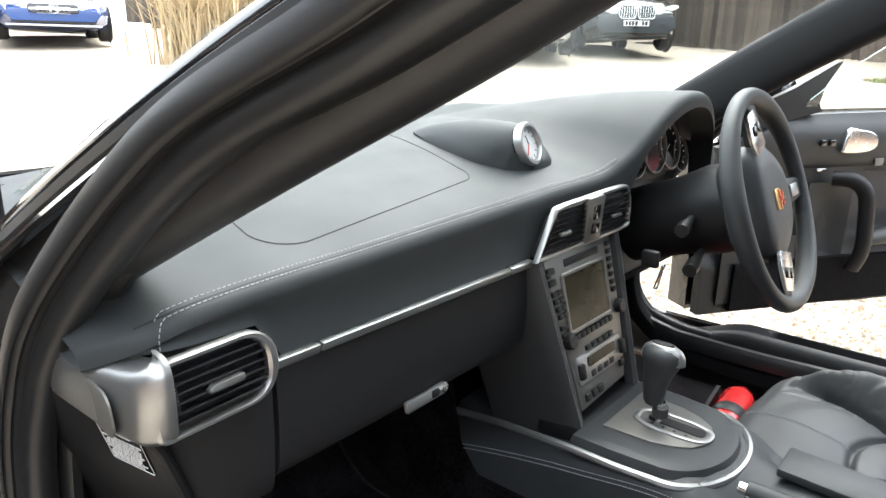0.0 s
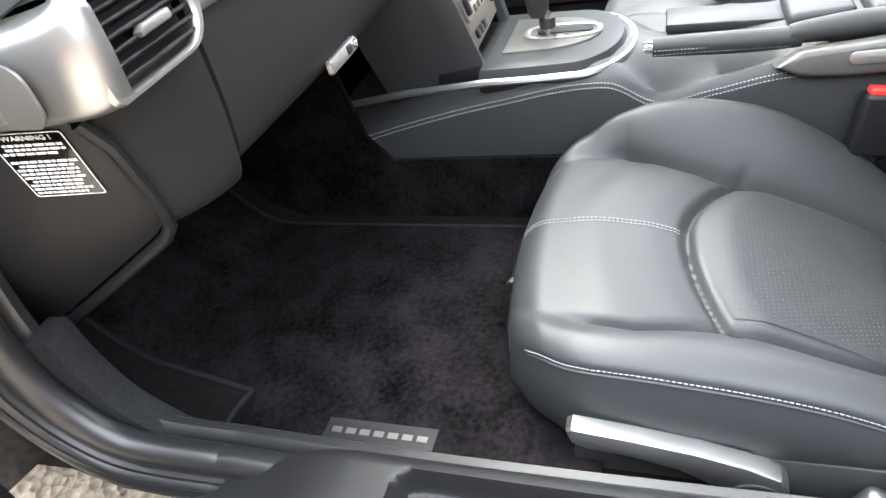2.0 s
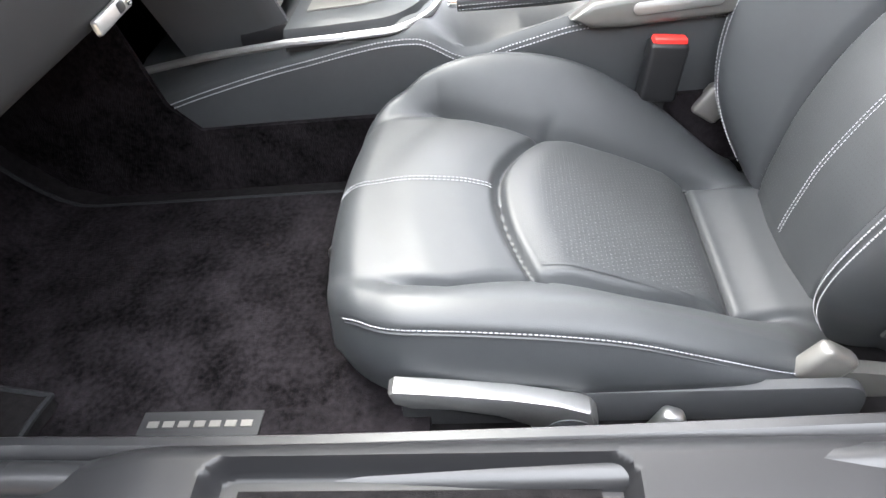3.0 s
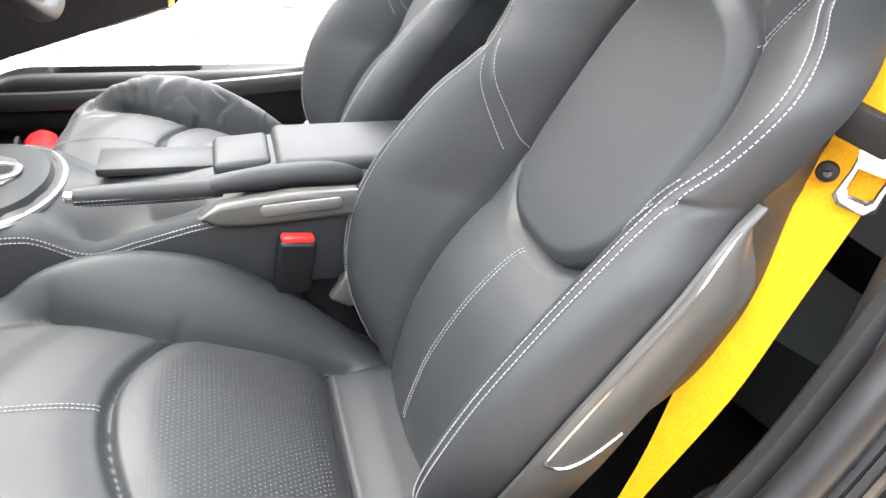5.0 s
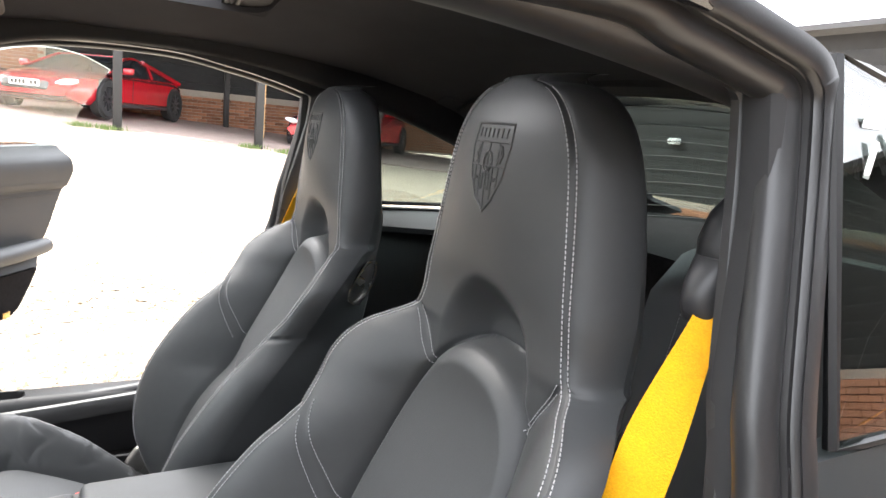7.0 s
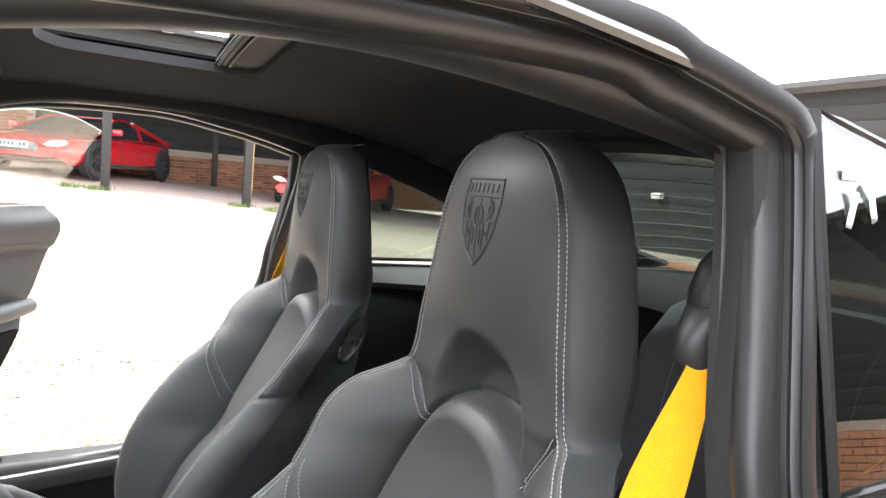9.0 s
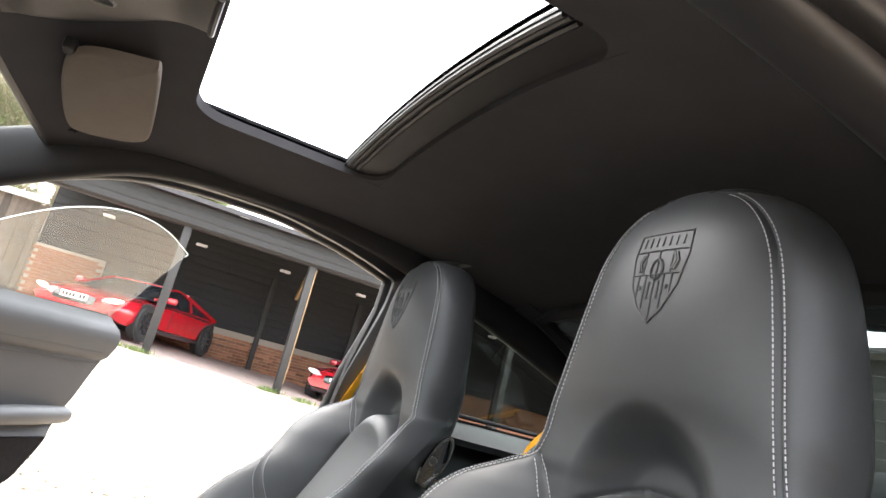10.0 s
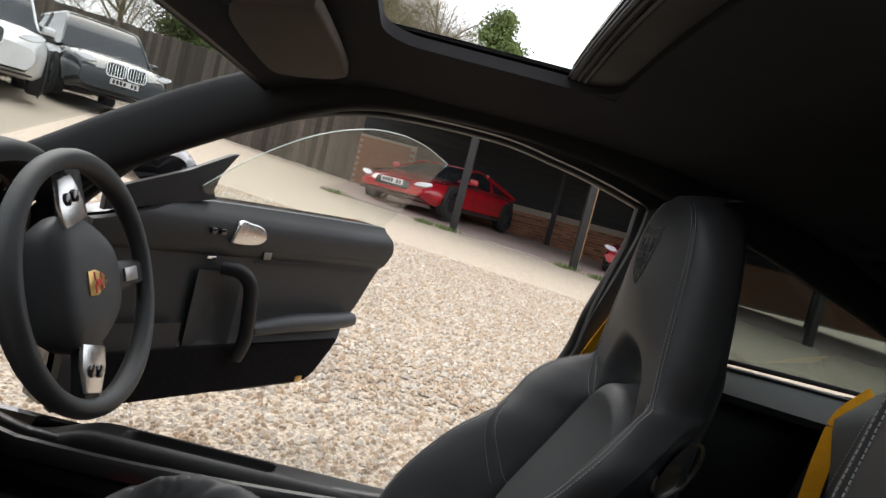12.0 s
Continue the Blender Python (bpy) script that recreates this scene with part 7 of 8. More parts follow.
# loose stones near the car
def stones():
    rnd = random.Random(11)
    verts, faces = [], []
    base = [(1, 0, 0), (0.5, 0.87, 0), (-0.5, 0.87, 0), (-1, 0, 0), (-0.5, -0.87, 0), (0.5, -0.87, 0)]
    for _ in range(70000):
        x, y = 0.95 + 6.6 * rnd.random() ** 1.6, rnd.uniform(-4.0, 2.8)
        r = rnd.uniform(0.007, 0.016) * (1 if rnd.random() < 0.88 else 1.5)
        a, e = rnd.random() * math.tau, rnd.uniform(0.6, 1.0)
        z = ground_z(x, y)
        n = len(verts)
        c, s = math.cos(a), math.sin(a)
        for px, py, _z in base:
            px, py = px * r * rnd.uniform(0.8, 1.15), py * r * e
            verts.append((x + c * px - s * py, y + s * px + c * py, z + r * 0.15))
        for px, py in ((0.35, 0.2), (-0.4, 0.1), (0, -0.4)):
            px, py = px * r, py * r
            verts.append((x + c * px - s * py, y + s * px + c * py, z + r * rnd.uniform(0.75, 1.05)))
        faces += [(n, n + 1, n + 6), (n + 1, n + 2, n + 6), (n + 2, n + 7, n + 6), (n + 2, n + 3, n + 7), (n + 3, n + 4, n + 7), (n + 4, n + 8, n + 7), (n + 4, n + 5, n + 8), (n + 5, n, n + 8), (n, n + 6, n + 8), (n + 6, n + 7, n + 8)]
    me = bpy.data.meshes.new("gravel")
    me.from_pydata(verts, [], faces)
    me.materials.append(PEBBLE)
    return tagged(new("gravel", me), "loose beige and grey gravel stones", "gravel", kind="stuff")


PEBBLE = bpy.data.materials.new("pebble")
PEBBLE.use_nodes = True
pn = PEBBLE.node_tree
geo = pn.nodes.new("ShaderNodeNewGeometry")
ramp = pn.nodes.new("ShaderNodeValToRGB")
ramp.color_ramp.elements[0].color = (0.30, 0.24, 0.18, 1)
ramp.color_ramp.elements[1].color = (0.66, 0.60, 0.51, 1)
for pos, col in ((0.25, (0.46, 0.34, 0.23, 1)), (0.5, (0.50, 0.40, 0.29, 1)), (0.75, (0.46, 0.42, 0.37, 1))):
    el = ramp.color_ramp.elements.new(pos)
    el.color = col
pn.links.new(geo.outputs["Random Per Island"], ramp.inputs[0])
pn.links.new(ramp.outputs[0], pn.nodes["Principled BSDF"].inputs["Base Color"])
pn.nodes["Principled BSDF"].inputs["Roughness"].default_value = 0.75
stones()


# ---- parked cars ----
def wheel(parent, x, y, r, w, side):
    """Wheel with its hub at x, y; side is the way its face looks."""
    prof = [(-w / 2, r * 0.66), (-w / 2, r * 0.93), (-w * 0.36, r), (w * 0.36, r), (w / 2, r * 0.93), (w / 2, r * 0.66)]
    t = part("wheel", loft([[(x + side * px, y + rr * math.cos(a), r + rr * math.sin(a)) for a in (k / 32 * math.tau for k in range(32))] for px, rr in prof], True, False), TYRE, parent, "black tyre")
    bm = bmesh.new()
    m = facing((x + side * w * 0.40, y, r), (0, side, 0), (0, 0, 1))
    loft([[m @ Vector((q * math.cos(a), q * math.sin(a), z)) for a in (k / 32 * math.tau for k in range(32))] for q, z in ((r * 0.70, -0.02), (r * 0.70, 0.012), (r * 0.64, 0.012), (r * 0.60, -0.05), (r * 0.15, -0.06))], True, True, bm)
    part("rim", bm, TYRE, t)
    for k in range(10):
        part("spoke", loft([[m @ pose(0, 0, 0, 0, 0, 36 * k) @ Vector((sx * hw, yy, z)) for sx, z in ((-1, -0.02), (1, -0.02), (0.8, 0.008), (-0.8, 0.008))] for yy, hw in ((r * 0.08, r * 0.07), (r * 0.66, r * 0.045))], True, True), RIM, t)


def parked_car(name, label, paint, L, W, H, at, belt=0.62, roof=(0.34, 0.52, 0.80, 0.97), nose=0.62, grille="slot", wr=0.33):
    """A parked car; its nose points along -y of its own frame, and z = 0 is the ground."""
    c = thing(name, label, "car", "parked cars", at=at)
    hb = H * belt
    rings = []
    n = 28
    for j in range(n + 1):
        t = j / n
        y = L * (t - 0.5)
        endf = min(t, 1 - t)
        w = W / 2 * (0.80 + 0.20 * sstep(0, 0.13, endf))
        top = hb * curve([(0, nose * 0.80), (0.04, nose), (0.12, nose + 0.12), (0.30, 0.95), (0.45, 1.0), (0.75, 1.03), (0.93, 1.0), (1.0, 0.80)], t)
        low = 0.20 + 0.12 * (1 - sstep(0, 0.10, t)) + 0.12 * sstep(0.92, 1, t)
        ring = []
        for x, z in ((-0.86, low), (-0.98, low + 0.10), (-1.0, lerp(low, top, 0.55)), (-0.97, lerp(low, top, 0.78)), (-0.88, lerp(low, top, 0.93)), (-0.60, top), (-0.25, top * 1.015), (0.25, top * 1.015), (0.60, top), (0.88, lerp(low, top, 0.93)), (0.97, lerp(low, top, 0.78)), (1.0, lerp(low, top, 0.55)), (0.98, low + 0.10), (0.86, low)):
            ring.append((x * w, y, z))
        rings.append(ring)
    bm = loft(rings, True, True)
    bmesh.ops.recalc_face_normals(bm, faces=bm.faces)
    part("body", bm, paint, c)
    # cabin: glass house with painted roof
    t0, t1, t2, t3 = roof
    def house(z0, z1, s0, s1, grow=0.0):
        rows = []
        for t in (k / 24 for k in range(25)):
            a = lerp(t0, t3, t)
            h = curve([(t0, 0.0), (t1, 0.93), ((t1 + t2) / 2, 1.0), (t2, 0.90), (t3, 0.0)], a)
            h = max(0.0, min(1.0, h))
            zt = lerp(hb * 0.97, H, h)
            wb, wt = W * 0.43, lerp(W * 0.43, W * 0.335, h)
            rows.append((L * (a - 0.5), wb, wt, zt))
        return rows
    rows = house(0, 1, 0, 1)
    glassb = loft([[(-wb, y, hb * 0.95), (-wt, y, zt - 0.02), (-wt * 0.6, y, zt), (wt * 0.6, y, zt), (wt, y, zt - 0.02), (wb, y, hb * 0.95)] for y, wb, wt, zt in rows], True, True)
    bmesh.ops.recalc_face_normals(glassb, faces=glassb.faces)
    part("glazing", glassb, CARGLASS, c, "dark car windows")
    r2 = [r for r in rows if r[3] > lerp(hb, H, 0.86)]
    part("roof", loft([[(-wt - 0.012, y, zt - 0.05), (-wt - 0.006, y, zt - 0.008), (-wt * 0.6, y, zt + 0.012), (wt * 0.6, y, zt + 0.012), (wt + 0.006, y, zt - 0.008), (wt + 0.012, y, zt - 0.05)] for y, wb, wt, zt in r2], True, True), paint, c)
    for sx in (-1, 1):
        part("pillar", tube([(sx * wb * 1.0 if i == 0 else sx * wt, y, hb if i == 0 else zt - 0.01) for i, (y, wb, wt, zt) in enumerate([rows[0]] + [r for r in rows[1:] if r[0] <= r2[0][0]])], 0.022, 6), paint, c)
        yb, wb, wt, zt = rows[13]
        part("pillar", tube([(sx * wb, yb, hb), (sx * (wt + 0.005), yb + 0.05, zt - 0.03)], 0.03, 6), paint, c)
        part("pillar", tube([(sx * wt, r2[-1][0], r2[-1][3] - 0.02), (sx * W * 0.43, L * (t3 - 0.5) - 0.1, hb)], 0.05, 6), paint, c)
        lamp = prism([(p.x, p.y) for p in spline([(-0.17, -0.03, 0), (-0.05, 0.045, 0), (0.16, 0.06, 0), (0.17, 0.01, 0), (0.0, -0.045, 0), (-0.17, -0.03, 0)], 25)[:-1]], 0.05, facing((sx * W * 0.345, -L / 2 + 0.10, hb * nose * 0.93), (1 if sx > 0 else 1, 0.28 * sx, 0), (0, 0.45, 1)) @ Matrix.Diagonal((sx, 1, 1, 1)), 0.0)
        bmesh.ops.recalc_face_normals(lamp, faces=lamp.faces)
        part("headlamp", lamp, LAMP, c, "clear headlamp")
        part("door_mirror", boxed((0.20, 0.10, 0.13), pose(sx * (W / 2 + 0.04), L * (t0 + 0.08 - 0.5), hb + 0.06), 0.04, 3), paint, c)
        part("mirror_arm", boxed((0.10, 0.04, 0.03), pose(sx * (W / 2 - 0.05), L * (t0 + 0.08 - 0.5), hb + 0.01)), paint, c)
        for f in (0.19, 0.81):
            y = L * (f - 0.5)
            arch = prism(ellipse(wr * 1.10, wr * 1.10, 28), 0.004, facing((sx * (W / 2 - 0.001), y, wr), (0, sx, 0), (0, 0, 1)))
            part("wheel_arch", arch, TYRE, c)
            wheel(c, sx * (W / 2 - 0.072), y, wr, 0.22, sx)
        part("door_joint", tube([(sx * W / 2 * 1.0, L * (0.40 - 0.5), hb * 0.93), (sx * W / 2 * 1.002, L * (0.395 - 0.5), hb * 0.6), (sx * W / 2 * 0.99, L * (0.40 - 0.5), 0.34)], 0.006, 5), TYRE, c)
        part("side_sill", boxed((0.03, L * 0.46, 0.06), pose(sx * W * 0.49, 0, 0.24), 0.01), TYRE, c)
    fy = -L / 2 + 0.02
    if grille == "kidney":
        for sx in (-1, 1):
            g = part("grille", prism(round_rect(0.34, 0.26, 0.06), 0.04, facing((sx * 0.19, fy + 0.02, hb * nose * 0.84), (1, 0, 0), (0, 0.2, 1)), 0.01), GLOSS, c, "dark grille")
            part("grille_frame", ring_prism(round_rect(0.36, 0.28, 0.07), round_rect(0.31, 0.23, 0.05), 0.05, facing((sx * 0.19, fy + 0.02, hb * nose * 0.84), (1, 0, 0), (0, 0.2, 1))), CHROME, g)
            for k in range(6):
                part("grille_bar", boxed((0.012, 0.02, 0.22), pose(sx * 0.19 - 0.125 + 0.05 * k, fy - 0.03, hb * nose * 0.84)), CHROME, g)
    else:
        g = part("grille", prism(round_rect(W * 0.42, 0.16, 0.05), 0.04, facing((0, fy + 0.01, hb * nose * 0.80), (1, 0, 0), (0, 0.2, 1)), 0.01), GLOSS, c, "dark grille")
        if grille == "star":
            part("badge", ring_prism(ellipse(0.085, 0.085, 32), ellipse(0.068, 0.068, 32), 0.03, facing((0, fy - 0.035, hb * nose * 0.80), (1, 0, 0), (0, 0, 1))), CHROME, g, "round chrome badge")
            part("grille_bar", boxed((W * 0.40, 0.02, 0.03), pose(0, fy - 0.035, hb * nose * 0.80)), CHROME, g)
            for a in (90, 210, 330):
                part("badge_bar", boxed((0.012, 0.07, 0.012), facing((0, fy - 0.05, hb * nose * 0.80), (1, 0, 0), (0, 0, 1)) @ pose(0, 0, 0, 0, 0, a - 90) @ pose(0, 0.035, 0)), CHROME, g)
    part("lower_intake", prism(round_rect(W * 0.72, 0.14, 0.05), 0.03, facing((0, fy + 0.02, 0.36), (1, 0, 0), (0, 0.1, 1)), 0.01), GLOSS, c)
    part("splitter", boxed((W * 0.80, 0.08, 0.03), pose(0, fy + 0.04, 0.25), 0.01), WHITE if grille == "star" else TYRE, c)
    plate = part("number_plate", boxed((0.52, 0.012, 0.11), pose(0, fy - 0.03, 0.50), 0.004), WHITE, c, "white number plate")
    pb = bmesh.new()
    for k in range(7):
        if k != 4:
            box(pb, (0.045, 0.004, 0.07), pose(-0.20 + 0.066 * k, fy - 0.039, 0.50))
    part("plate_bars", pb, TYRE, plate)
    part("bonnet_joint", tube([(-W * 0.36, -L * 0.46, hb * (nose + 0.06)), (-W * 0.40, -L * 0.3, hb * 0.9), (-W * 0.40, -L * 0.18, hb * 0.98)], 0.006, 5), TYRE, c)
    return c


def stand(x, y, turn):
    """On the sloping yard, with the nose turned by degrees from -y."""
    return Matrix.Translation((x, y, SLOPE_X * x + SLOPE_Y * y)) @ pose(0, 0, 0, 0, 0, turn)


def heading(dx, dy):
    return math.degrees(math.atan2(dx, -dy))


parked_car("sports_car", "low red sports car parked under the open shed", RED_PAINT, 4.45, 1.92, 1.20, stand(14.3, -0.15, heading(-0.86, 0.50)), belt=0.69, roof=(0.26, 0.47, 0.60, 0.95), nose=0.70, wr=0.34)
parked_car("saloon_car", "red saloon car parked under the open shed", RED_PAINT, 4.65, 1.86, 1.42, stand(14.2, -5.6, heading(-0.80, 0.60)), belt=0.62, nose=0.72, wr=0.33)
parked_car("estate_suv", "white four-wheel-drive car on the gravel beside the fence", WHITE_PAINT, 4.88, 1.98, 1.75, stand(10.7, 8.35, heading(-0.80, -0.60)), belt=0.60, roof=(0.27, 0.42, 0.86, 0.99), nose=0.80, grille="kidney", wr=0.38)
parked_car("dark_suv", "dark grey four-wheel-drive car on the gravel beside the fence", GREY_PAINT, 4.90, 2.0, 1.75, stand(13.8, 8.0, heading(-0.72, -0.69)), belt=0.60, roof=(0.27, 0.42, 0.86, 0.99), nose=0.80, grille="kidney", wr=0.38)
parked_car("blue_coupe", "blue car with chrome grille parked on the gravel", BLUE_PAINT, 4.70, 1.86, 1.42, stand(4.55, 15.6, heading(-0.30, -0.95)), belt=0.62, nose=0.74, grille="star", wr=0.33)
parked_car("black_suv", "black four-wheel-drive car parked beside the blue car", GREY_PAINT, 4.7, 1.9, 1.75, stand(1.7, 15.6, heading(-0.10, -1)), belt=0.60, roof=(0.27, 0.42, 0.86, 0.99), nose=0.80, grille="kidney", wr=0.38)
parked_car("red_hatchback", "red car parked behind the blue car", RED_PAINT, 4.2, 1.8, 1.45, stand(3.6, 21.5, heading(-0.2, -1)), belt=0.62, nose=0.74, wr=0.32)

# ---- open timber shed ----
shed = thing("shed", "black boarded open-fronted car shed on posts", "building", kind="")
FX, BX = 11.5, 16.4
def gz(x, y):
    return SLOPE_X * x + SLOPE_Y * y
for k in range(1, 6):
    y = 1.95 - 2.35 * k
    x = FX + 0.0
    z0 = gz(x, y) - 0.05
    part("post", boxed((0.14, 0.14, 2.95 - z0), pose(x, y, (z0 + 2.95) / 2), 0.008), POST, shed)
    if k == 2:
        part("post_facing", boxed((0.10, 0.022, 2.2), pose(x, y - 0.080, 1.72), 0.003), TIMBER, shed, "pale bare timber batten")
    part("back_post", boxed((0.12, 0.12, 3.0 - gz(15.8, y)), pose(15.9, y - 0.2, (gz(15.8, y) + 3.0) / 2), 0.006), POST, shed)
    for s in (1, -1):
        part("brace", boxed((0.07, 0.06, 0.95), pose(x + 0.30, y + s * 0.28 - 0.28 * s, 2.60, 0, -40, 0), 0.004), TIMBER if k in (2, 3) else POST, shed)
part("eaves_beam", boxed((0.16, 15.2, 0.22), pose(FX, -5.4, 2.96), 0.01), POST, shed)
for k in range(3):
    part("fascia_board", boxed((0.03, 15.6, 0.135), pose(FX - 0.16 - 0.012 * (k % 2), -5.4, 2.95 + 0.125 * k), 0.004), BOARD, shed)
def roof_fn(u, v):
    return (lerp(FX - 0.35, BX + 0.4, u), lerp(2.4, -13.3, v), lerp(3.28, 4.0, u))
part("roof", slab(roof_fn, 6, 6, (0, 0, 0.08)), ROOFING, shed)
for k in range(11):
    part("rafter", boxed((5.2, 0.06, 0.16), pose((FX + BX) / 2, 1.8 - 1.45 * k, 3.52, 0, -8, 0)), POST, shed)
for k in range(12):
    part("back_board", boxed((0.035, 15.4, 0.205), pose(BX - 0.01 * (k % 2), -5.4, 1.55 + 0.20 * k, 0, 6, 0), 0.004), BOARD, shed)
for k in range(13):
    part("end_board", boxed((BX - FX, 0.035, 0.205), pose((FX + BX) / 2 + 0.3, -13.2, 1.2 + 0.20 * k, 6, 0, 0), 0.004), BOARD, shed)
part("plinth", boxed((0.20, 15.4, 1.1), pose(BX + 0.02, -5.4, 0.92)), MORTAR, shed, "brick plinth wall")
part("shed_floor", slab(lambda u, v: (lerp(FX + 0.15, BX, u), lerp(2.2, -13.2, v), gz(lerp(FX, BX, u), lerp(2.2, -13.2, v)) + 0.035), 6, 10, (0, 0, -0.2)), CONCRETE, shed, "worn earth and concrete floor")
part("end_brick", boxed((0.12, 1.46, 1.6), pose(16.22, 1.55, 1.45)), MORTAR, shed)
part("flood_lamp", boxed((0.10, 0.20, 0.14), pose(FX - 0.24, -1.25, 3.36), 0.02), WHITE, shed, "small white flood lamp")
for k in range(7):
    part("strip_lamp", boxed((0.10, 0.24, 0.06), pose(14.2, 1.0 - 1.9 * k, 3.0), 0.02), WHITE, shed, "pale lamp under the rafters")
brick = boxed((0.10, 0.215, 0.065), None, 0.006, 1)
first = part("brick", brick, BRICK, shed)
first.matrix_local = pose(BX - 0.055, 1.8, 0.9)
rb = random.Random(5)
for r in range(14):
    for c in range(52):
        y = 1.6 - 0.225 * c + (0.112 if r % 2 else 0) - 0.0
        z = 0.46 + 0.075 * r
        if z < gz(BX, y) - 0.08 or (r, c) == (0, 0) or y < -6.4 or len(shed.children) > 430:
            continue
        ob = new("brick", first.data)
        ob.parent = shed
        ob.matrix_local = pose(BX - 0.060 + rb.uniform(-0.004, 0.004), y, z)
rest = bmesh.new()
for r in range(14):
    for c in range(30):
        box(rest, (0.10, 0.215, 0.065), pose(BX - 0.062, -6.6 - 0.225 * c + (0.112 if r % 2 else 0), 0.46 + 0.075 * r))
tagged(part("far_bricks", rest, BRICK, shed), kind="stuff")
eb = bmesh.new()
for r in range(20):
    for c in range(6):
        box(eb, (0.10, 0.215, 0.065), pose(16.14, 0.96 + 0.225 * c + (0.112 if r % 2 else 0), 0.72 + 0.075 * r))
tagged(part("end_bricks", eb, BRICK, shed), kind="stuff")

# ---- boarded house behind the car ----
barn = thing("barn", "black weatherboarded barn on a brick base", "building")
for k in range(12):
    part("weatherboard", boxed((18.05, 0.03, 0.19), pose(-1.425, -6.8 + 0.01 * (k % 2), 0.50 + 0.165 * k, -7, 0, 0), 0.003), BOARD, barn)
part("base_wall", boxed((18.05, 0.22, 1.5), pose(-1.425, -6.85, -0.30)), MORTAR, barn)
part("barn_roof", slab(lambda u, v: (lerp(-10.7, 7.85, u), lerp(-6.55, -11.5, v), lerp(2.43, 2.85, v)), 4, 4, (0, 0, 0.06)), ROOFING, barn)
bb2 = bmesh.new()
for r in range(14):
    for c in range(78):
        box(bb2, (0.215, 0.10, 0.065), pose(-10.2 + 0.225 * c + (0.112 if r % 2 else 0), -6.70, -0.65 + 0.075 * r))
tagged(part("base_bricks", bb2, BRICK, barn), kind="stuff")
wing = thing("barn_wing", "black weatherboarded barn wing on a brick base", "building")
for k in range(21):
    part("weatherboard", boxed((0.03, 13.0, 0.19), pose(-6.0 + 0.01 * (k % 2), -0.5, 0.55 + 0.165 * k, 0, 7, 0), 0.003), BOARD, wing)
part("base_wall", boxed((0.22, 13.0, 1.6), pose(-6.1, -0.5, -0.25)), MORTAR, wing)
part("wing_roof", slab(lambda u, v: (lerp(-5.7, -11.5, u), lerp(-7.0, 6.2, v), lerp(4.0, 5.6, u)), 4, 4, (0, 0, 0.06)), ROOFING, wing)
wb = bmesh.new()
for r in range(17):
    for c in range(57):
        box(wb, (0.10, 0.215, 0.065), pose(-5.97, -6.8 + 0.225 * c + (0.112 if r % 2 else 0), -0.80 + 0.075 * r))
tagged(part("base_bricks", wb, BRICK, wing), kind="stuff")
part("wall_lamp", boxed((0.16, 0.10, 0.08), pose(5.28, -6.72, 1.20), 0.02), WHITE, barn, "small white wall lamp")

# ---- fence, trees and hedge ----
def fence_run(x0, y0, x1, y1, h, name_label):
    fe = thing("fence", name_label, "fence", "fences")
    d = Vector((x1 - x0, y1 - y0, 0))
    n = int(d.length / 0.15)
    turn = math.degrees(math.atan2(d.y, d.x))
    rnd = random.Random(int(x0 * 10))
    slat = None
    for k in range(n):
        p = Vector((x0, y0, 0)) + d * ((k + 0.5) / n)
        z = gz(p.x, p.y)
        m = pose(p.x, p.y, z + h / 2 + rnd.uniform(-0.02, 0.02), 0, 0, turn) @ pose(0, 0.012 * (k % 2), 0)
        if slat is None:
            slat = part("board", boxed((0.158, 0.02, h), None, 0.003, 1), FENCE, fe)
            slat.matrix_local = m
        else:
            ob = new("board", slat.data)
            ob.parent = fe
            ob.matrix_local = m
    for k in range(0, n, 16):
        p = Vector((x0, y0, 0)) + d * (k / n)
        part("fence_post", boxed((0.10, 0.10, h + 0.05), pose(p.x, p.y, gz(p.x, p.y) + h / 2, 0, 0, turn) @ pose(0, -0.07, 0)), FENCE, fe)


fence_run(16.6, 2.4, 18.4, 12.5, 2.15, "dark vertical board fence along the yard")
fence_run(18.4, 12.5, 10.0, 24.0, 1.8, "dark vertical board fence at the far end of the yard")


cap = thing("fence_capping", "white painted capping rail on top of the fence", "rail")
part("rail", boxed((0.14, 2.6, 0.13), pose(16.72, 3.72, 3.24, 0, 0, -10), 0.01), WHITE, cap)


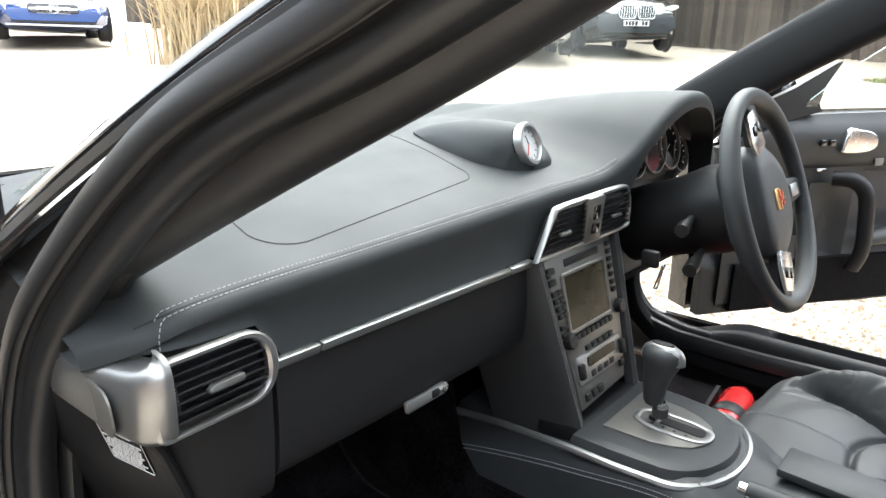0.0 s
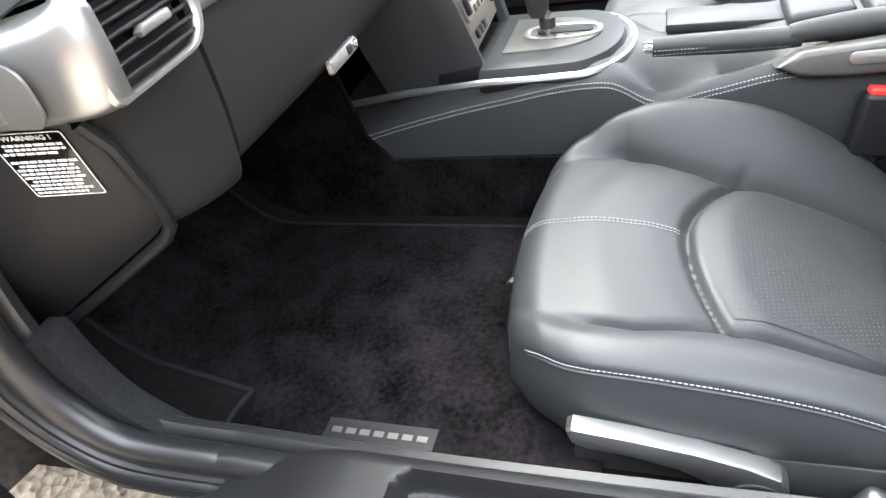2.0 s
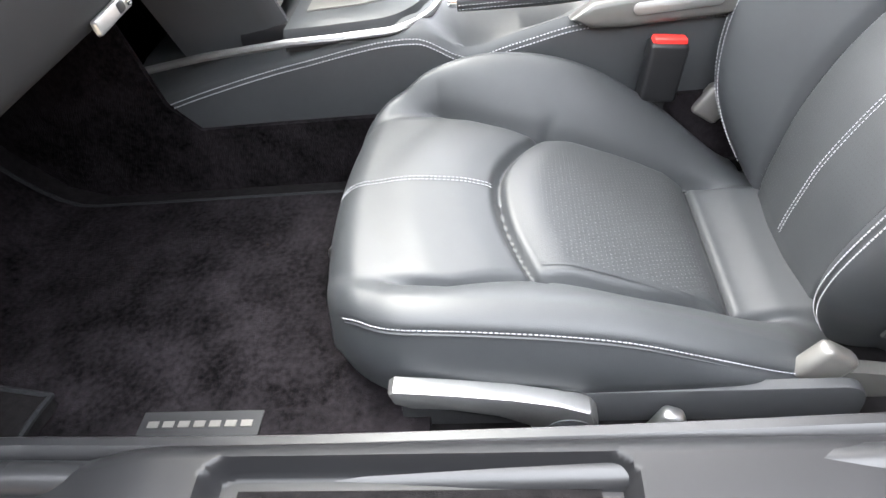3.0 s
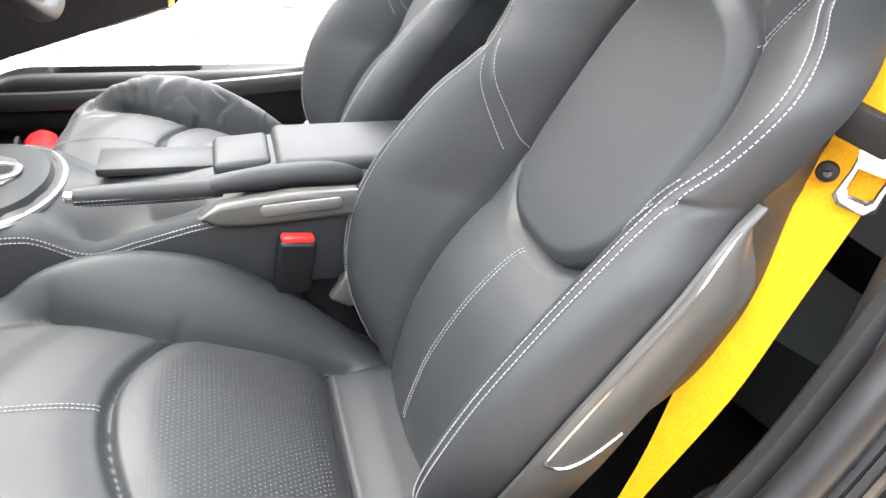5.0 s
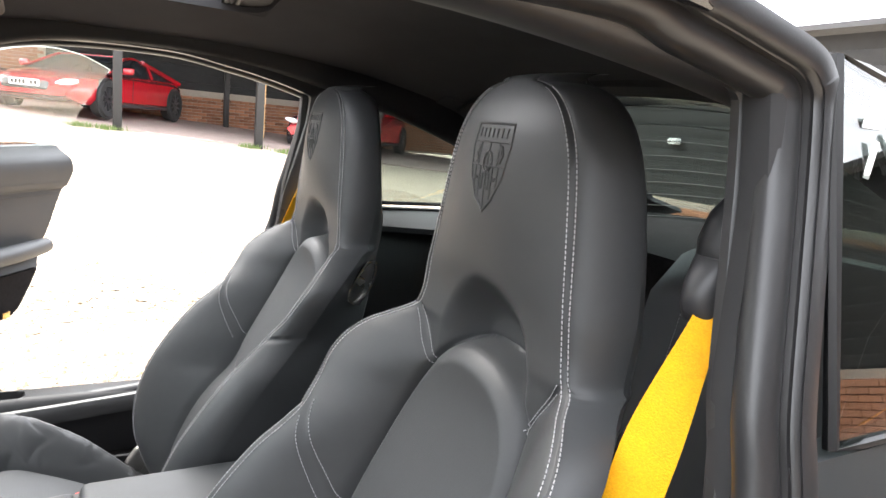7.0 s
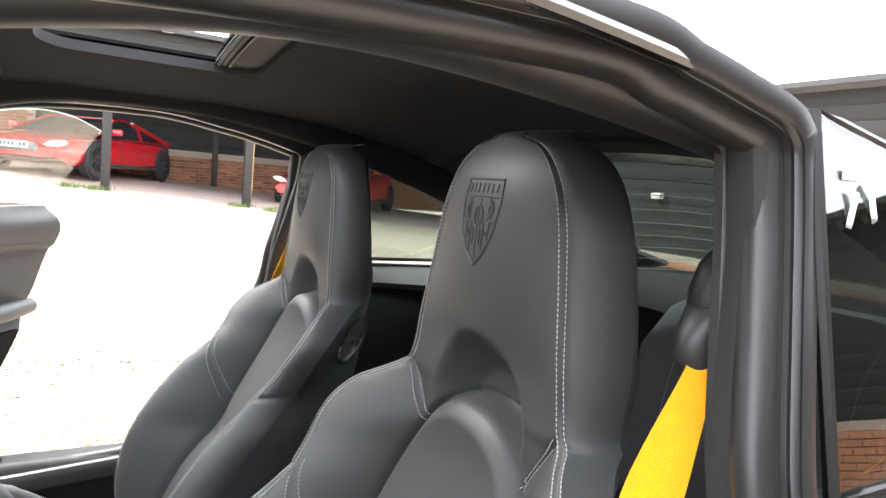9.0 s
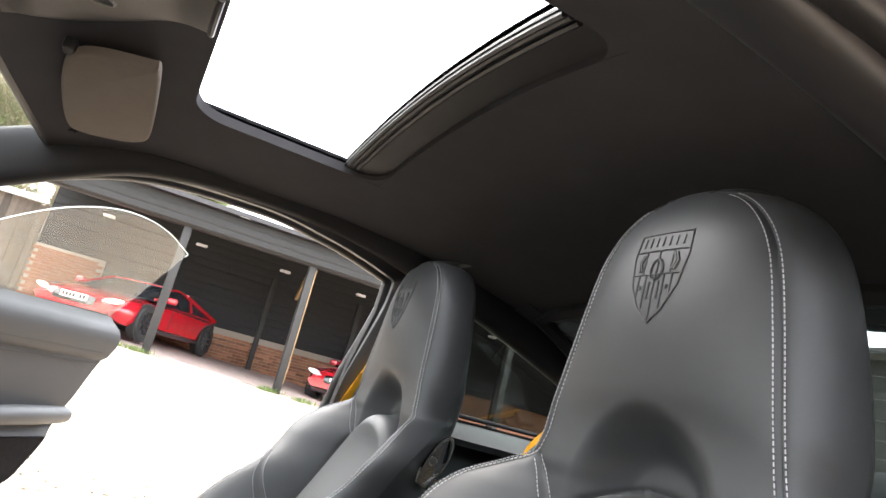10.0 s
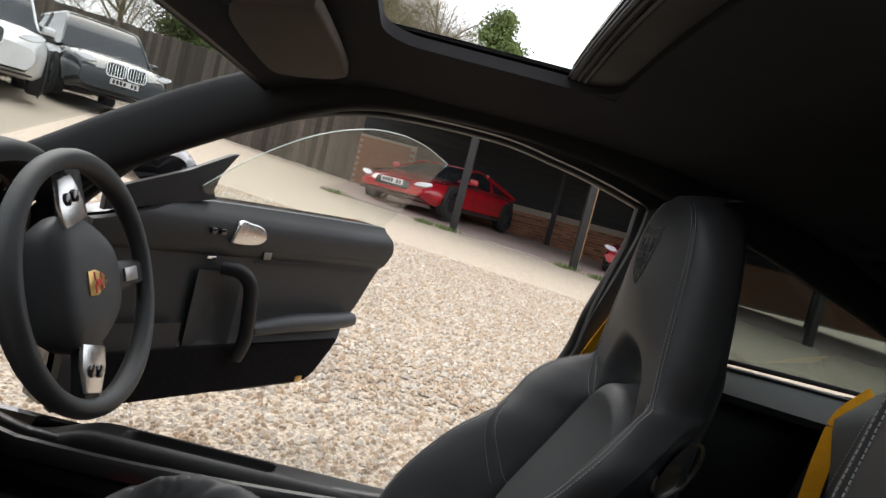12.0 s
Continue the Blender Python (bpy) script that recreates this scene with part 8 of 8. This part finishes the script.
def conifer(x, y, h, r, seed, bare=False):
    t = thing("conifer" if not bare else "bare_tree", "dark green conifer beyond the fence" if not bare else "leafless twiggy tree beyond the fence", "tree", "trees", at=pose(x, y, gz(min(x, 18), min(y, 18)) - 0.2))
    rnd = random.Random(seed)
    part("trunk", tube([(0, 0, 0), (0.05, 0, h * 0.3), (0, 0.05, h * 0.65), (0.02, 0, h * 0.97)], [h * 0.022, h * 0.017, h * 0.010, 0.02], 8), BARK, t)
    limbs = bmesh.new()
    tips = []
    for k in range(34 if not bare else 40):
        z = h * rnd.uniform(0.14, 0.95)
        a = rnd.random() * math.tau
        f = (1 - z / h) ** 0.7 if not bare else math.sin(math.pi * min(1, 0.15 + z / h * 0.85)) ** 0.7
        ln = r * f * rnd.uniform(0.7, 1.15) + 0.2
        up = rnd.uniform(-0.1, 0.25) if not bare else rnd.uniform(0.5, 1.3)
        e = Vector((math.cos(a) * ln, math.sin(a) * ln, z + up * ln))
        s = Vector((0, 0, z))
        tube([s, s.lerp(e, 0.5) + Vector((0, 0, 0.05 * ln)), e], [0.05, 0.03, 0.012], 5, bm=limbs)
        tips.append((s, e, ln))
    part("limbs", limbs, BARK if not bare else TWIG, t)
    verts, faces = [], []
    for s, e, ln in tips:
        for _ in range(560 if not bare else 420):
            q = s.lerp(e, rnd.uniform(0.15, 1.08)) + Vector((rnd.gauss(0, 1), rnd.gauss(0, 1), rnd.gauss(0, 0.7))) * (0.16 + 0.13 * ln)
            d = Vector((rnd.gauss(0, 1), rnd.gauss(0, 1), rnd.gauss(0, 0.6))).normalized()
            if bare:
                d = (d + Vector((0, 0, 0.9))).normalized()
            w = d.orthogonal().normalized() * (rnd.uniform(0.05, 0.11) if not bare else 0.011)
            sz = rnd.uniform(0.08, 0.20) if not bare else rnd.uniform(0.25, 0.6)
            n = len(verts)
            verts += [tuple(q - w), tuple(q + d * sz * 0.5 + w.cross(d) * 0.6), tuple(q + w), tuple(q + d * sz)]
            faces += [(n, n + 1, n + 3), (n + 1, n + 2, n + 3)]
    me = bpy.data.meshes.new("crown")
    me.from_pydata(verts, [], faces)
    me.materials.append(LEAF if not bare else TWIG)
    ob = new("crown", me)
    ob.parent = t


for i, (x, y, h, r, bare) in enumerate(((25.2, -1.0, 8.2, 2.2, False), (26.5, 1.6, 8.0, 2.6, True), (27, 3.6, 7.5, 2.6, True), (24.3, 7.4, 9.6, 2.6, False), (24.8, 5.2, 8.8, 2.6, True), (23.3, 9.8, 7.6, 1.8, False), (25.5, 6.4, 9.0, 2.4, False),
                                         (22.3, 12.0, 6.6, 2.8, True), (20.6, 15.0, 6.6, 2.8, True), (16, 20.5, 8.0, 3.0, True), (12, 26, 9, 3.0, False), (7, 29, 8.5, 3.2, True), (2, 29, 8, 3.2, True))):
    conifer(x, y, h, r, 100 + i, bare)

# dry grasses beside the blue car, weeds at the shed posts
def tuft(name, label, x, y, n, h, spread, mat, group):
    rnd = random.Random(int(x * 31 + y * 7))
    verts, faces = [], []
    z0 = gz(x, y) if math.hypot(x, y) > 2.5 else 0
    for _ in range(n):
        bx, by = x + rnd.gauss(0, spread * 0.4), y + rnd.gauss(0, spread * 0.4)
        a = rnd.random() * math.tau
        lean = rnd.uniform(0.05, 0.6) * h
        hh = h * rnd.uniform(0.5, 1.0)
        w = rnd.uniform(0.004, 0.009) * max(1, h)
        px, py = -math.sin(a) * w, math.cos(a) * w
        q = len(verts)
        for t, k in ((0, 1), (0.5, 0.9), (1.0, 0.1)):
            cx, cy, cz = bx + math.cos(a) * lean * t * t, by + math.sin(a) * lean * t * t, z0 + hh * t
            verts += [(cx - px * k, cy - py * k, cz), (cx + px * k, cy + py * k, cz)]
        faces += [(q, q + 1, q + 3, q + 2), (q + 2, q + 3, q + 5, q + 4)]
    me = bpy.data.meshes.new(name)
    me.from_pydata(verts, [], faces)
    me.materials.append(mat)
    tagged(new(name, me), label, "grass", group, kind="stuff")


DRY = material("dry_grass", (0.42, 0.33, 0.20), 0.8, spread=0.25, scale=6)
tuft("dry_grass", "tall dry beige ornamental grass at the yard edge", 4.75, 9.6, 1600, 1.75, 0.8, DRY, "dry grass")
tuft("dry_grass", "tall dry beige ornamental grass at the yard edge", 5.6, 10.6, 1600, 1.9, 0.9, DRY, "dry grass")
for x, y in ((11.35, -0.25), (11.3, 0.15), (11.4, -2.6), (11.4, -4.9), (11.5, 1.9), (11.2, -3.2)):
    tuft("weeds", "small green weeds at the foot of a post", x, y, 130, 0.10, 0.26, WEED, "weeds")
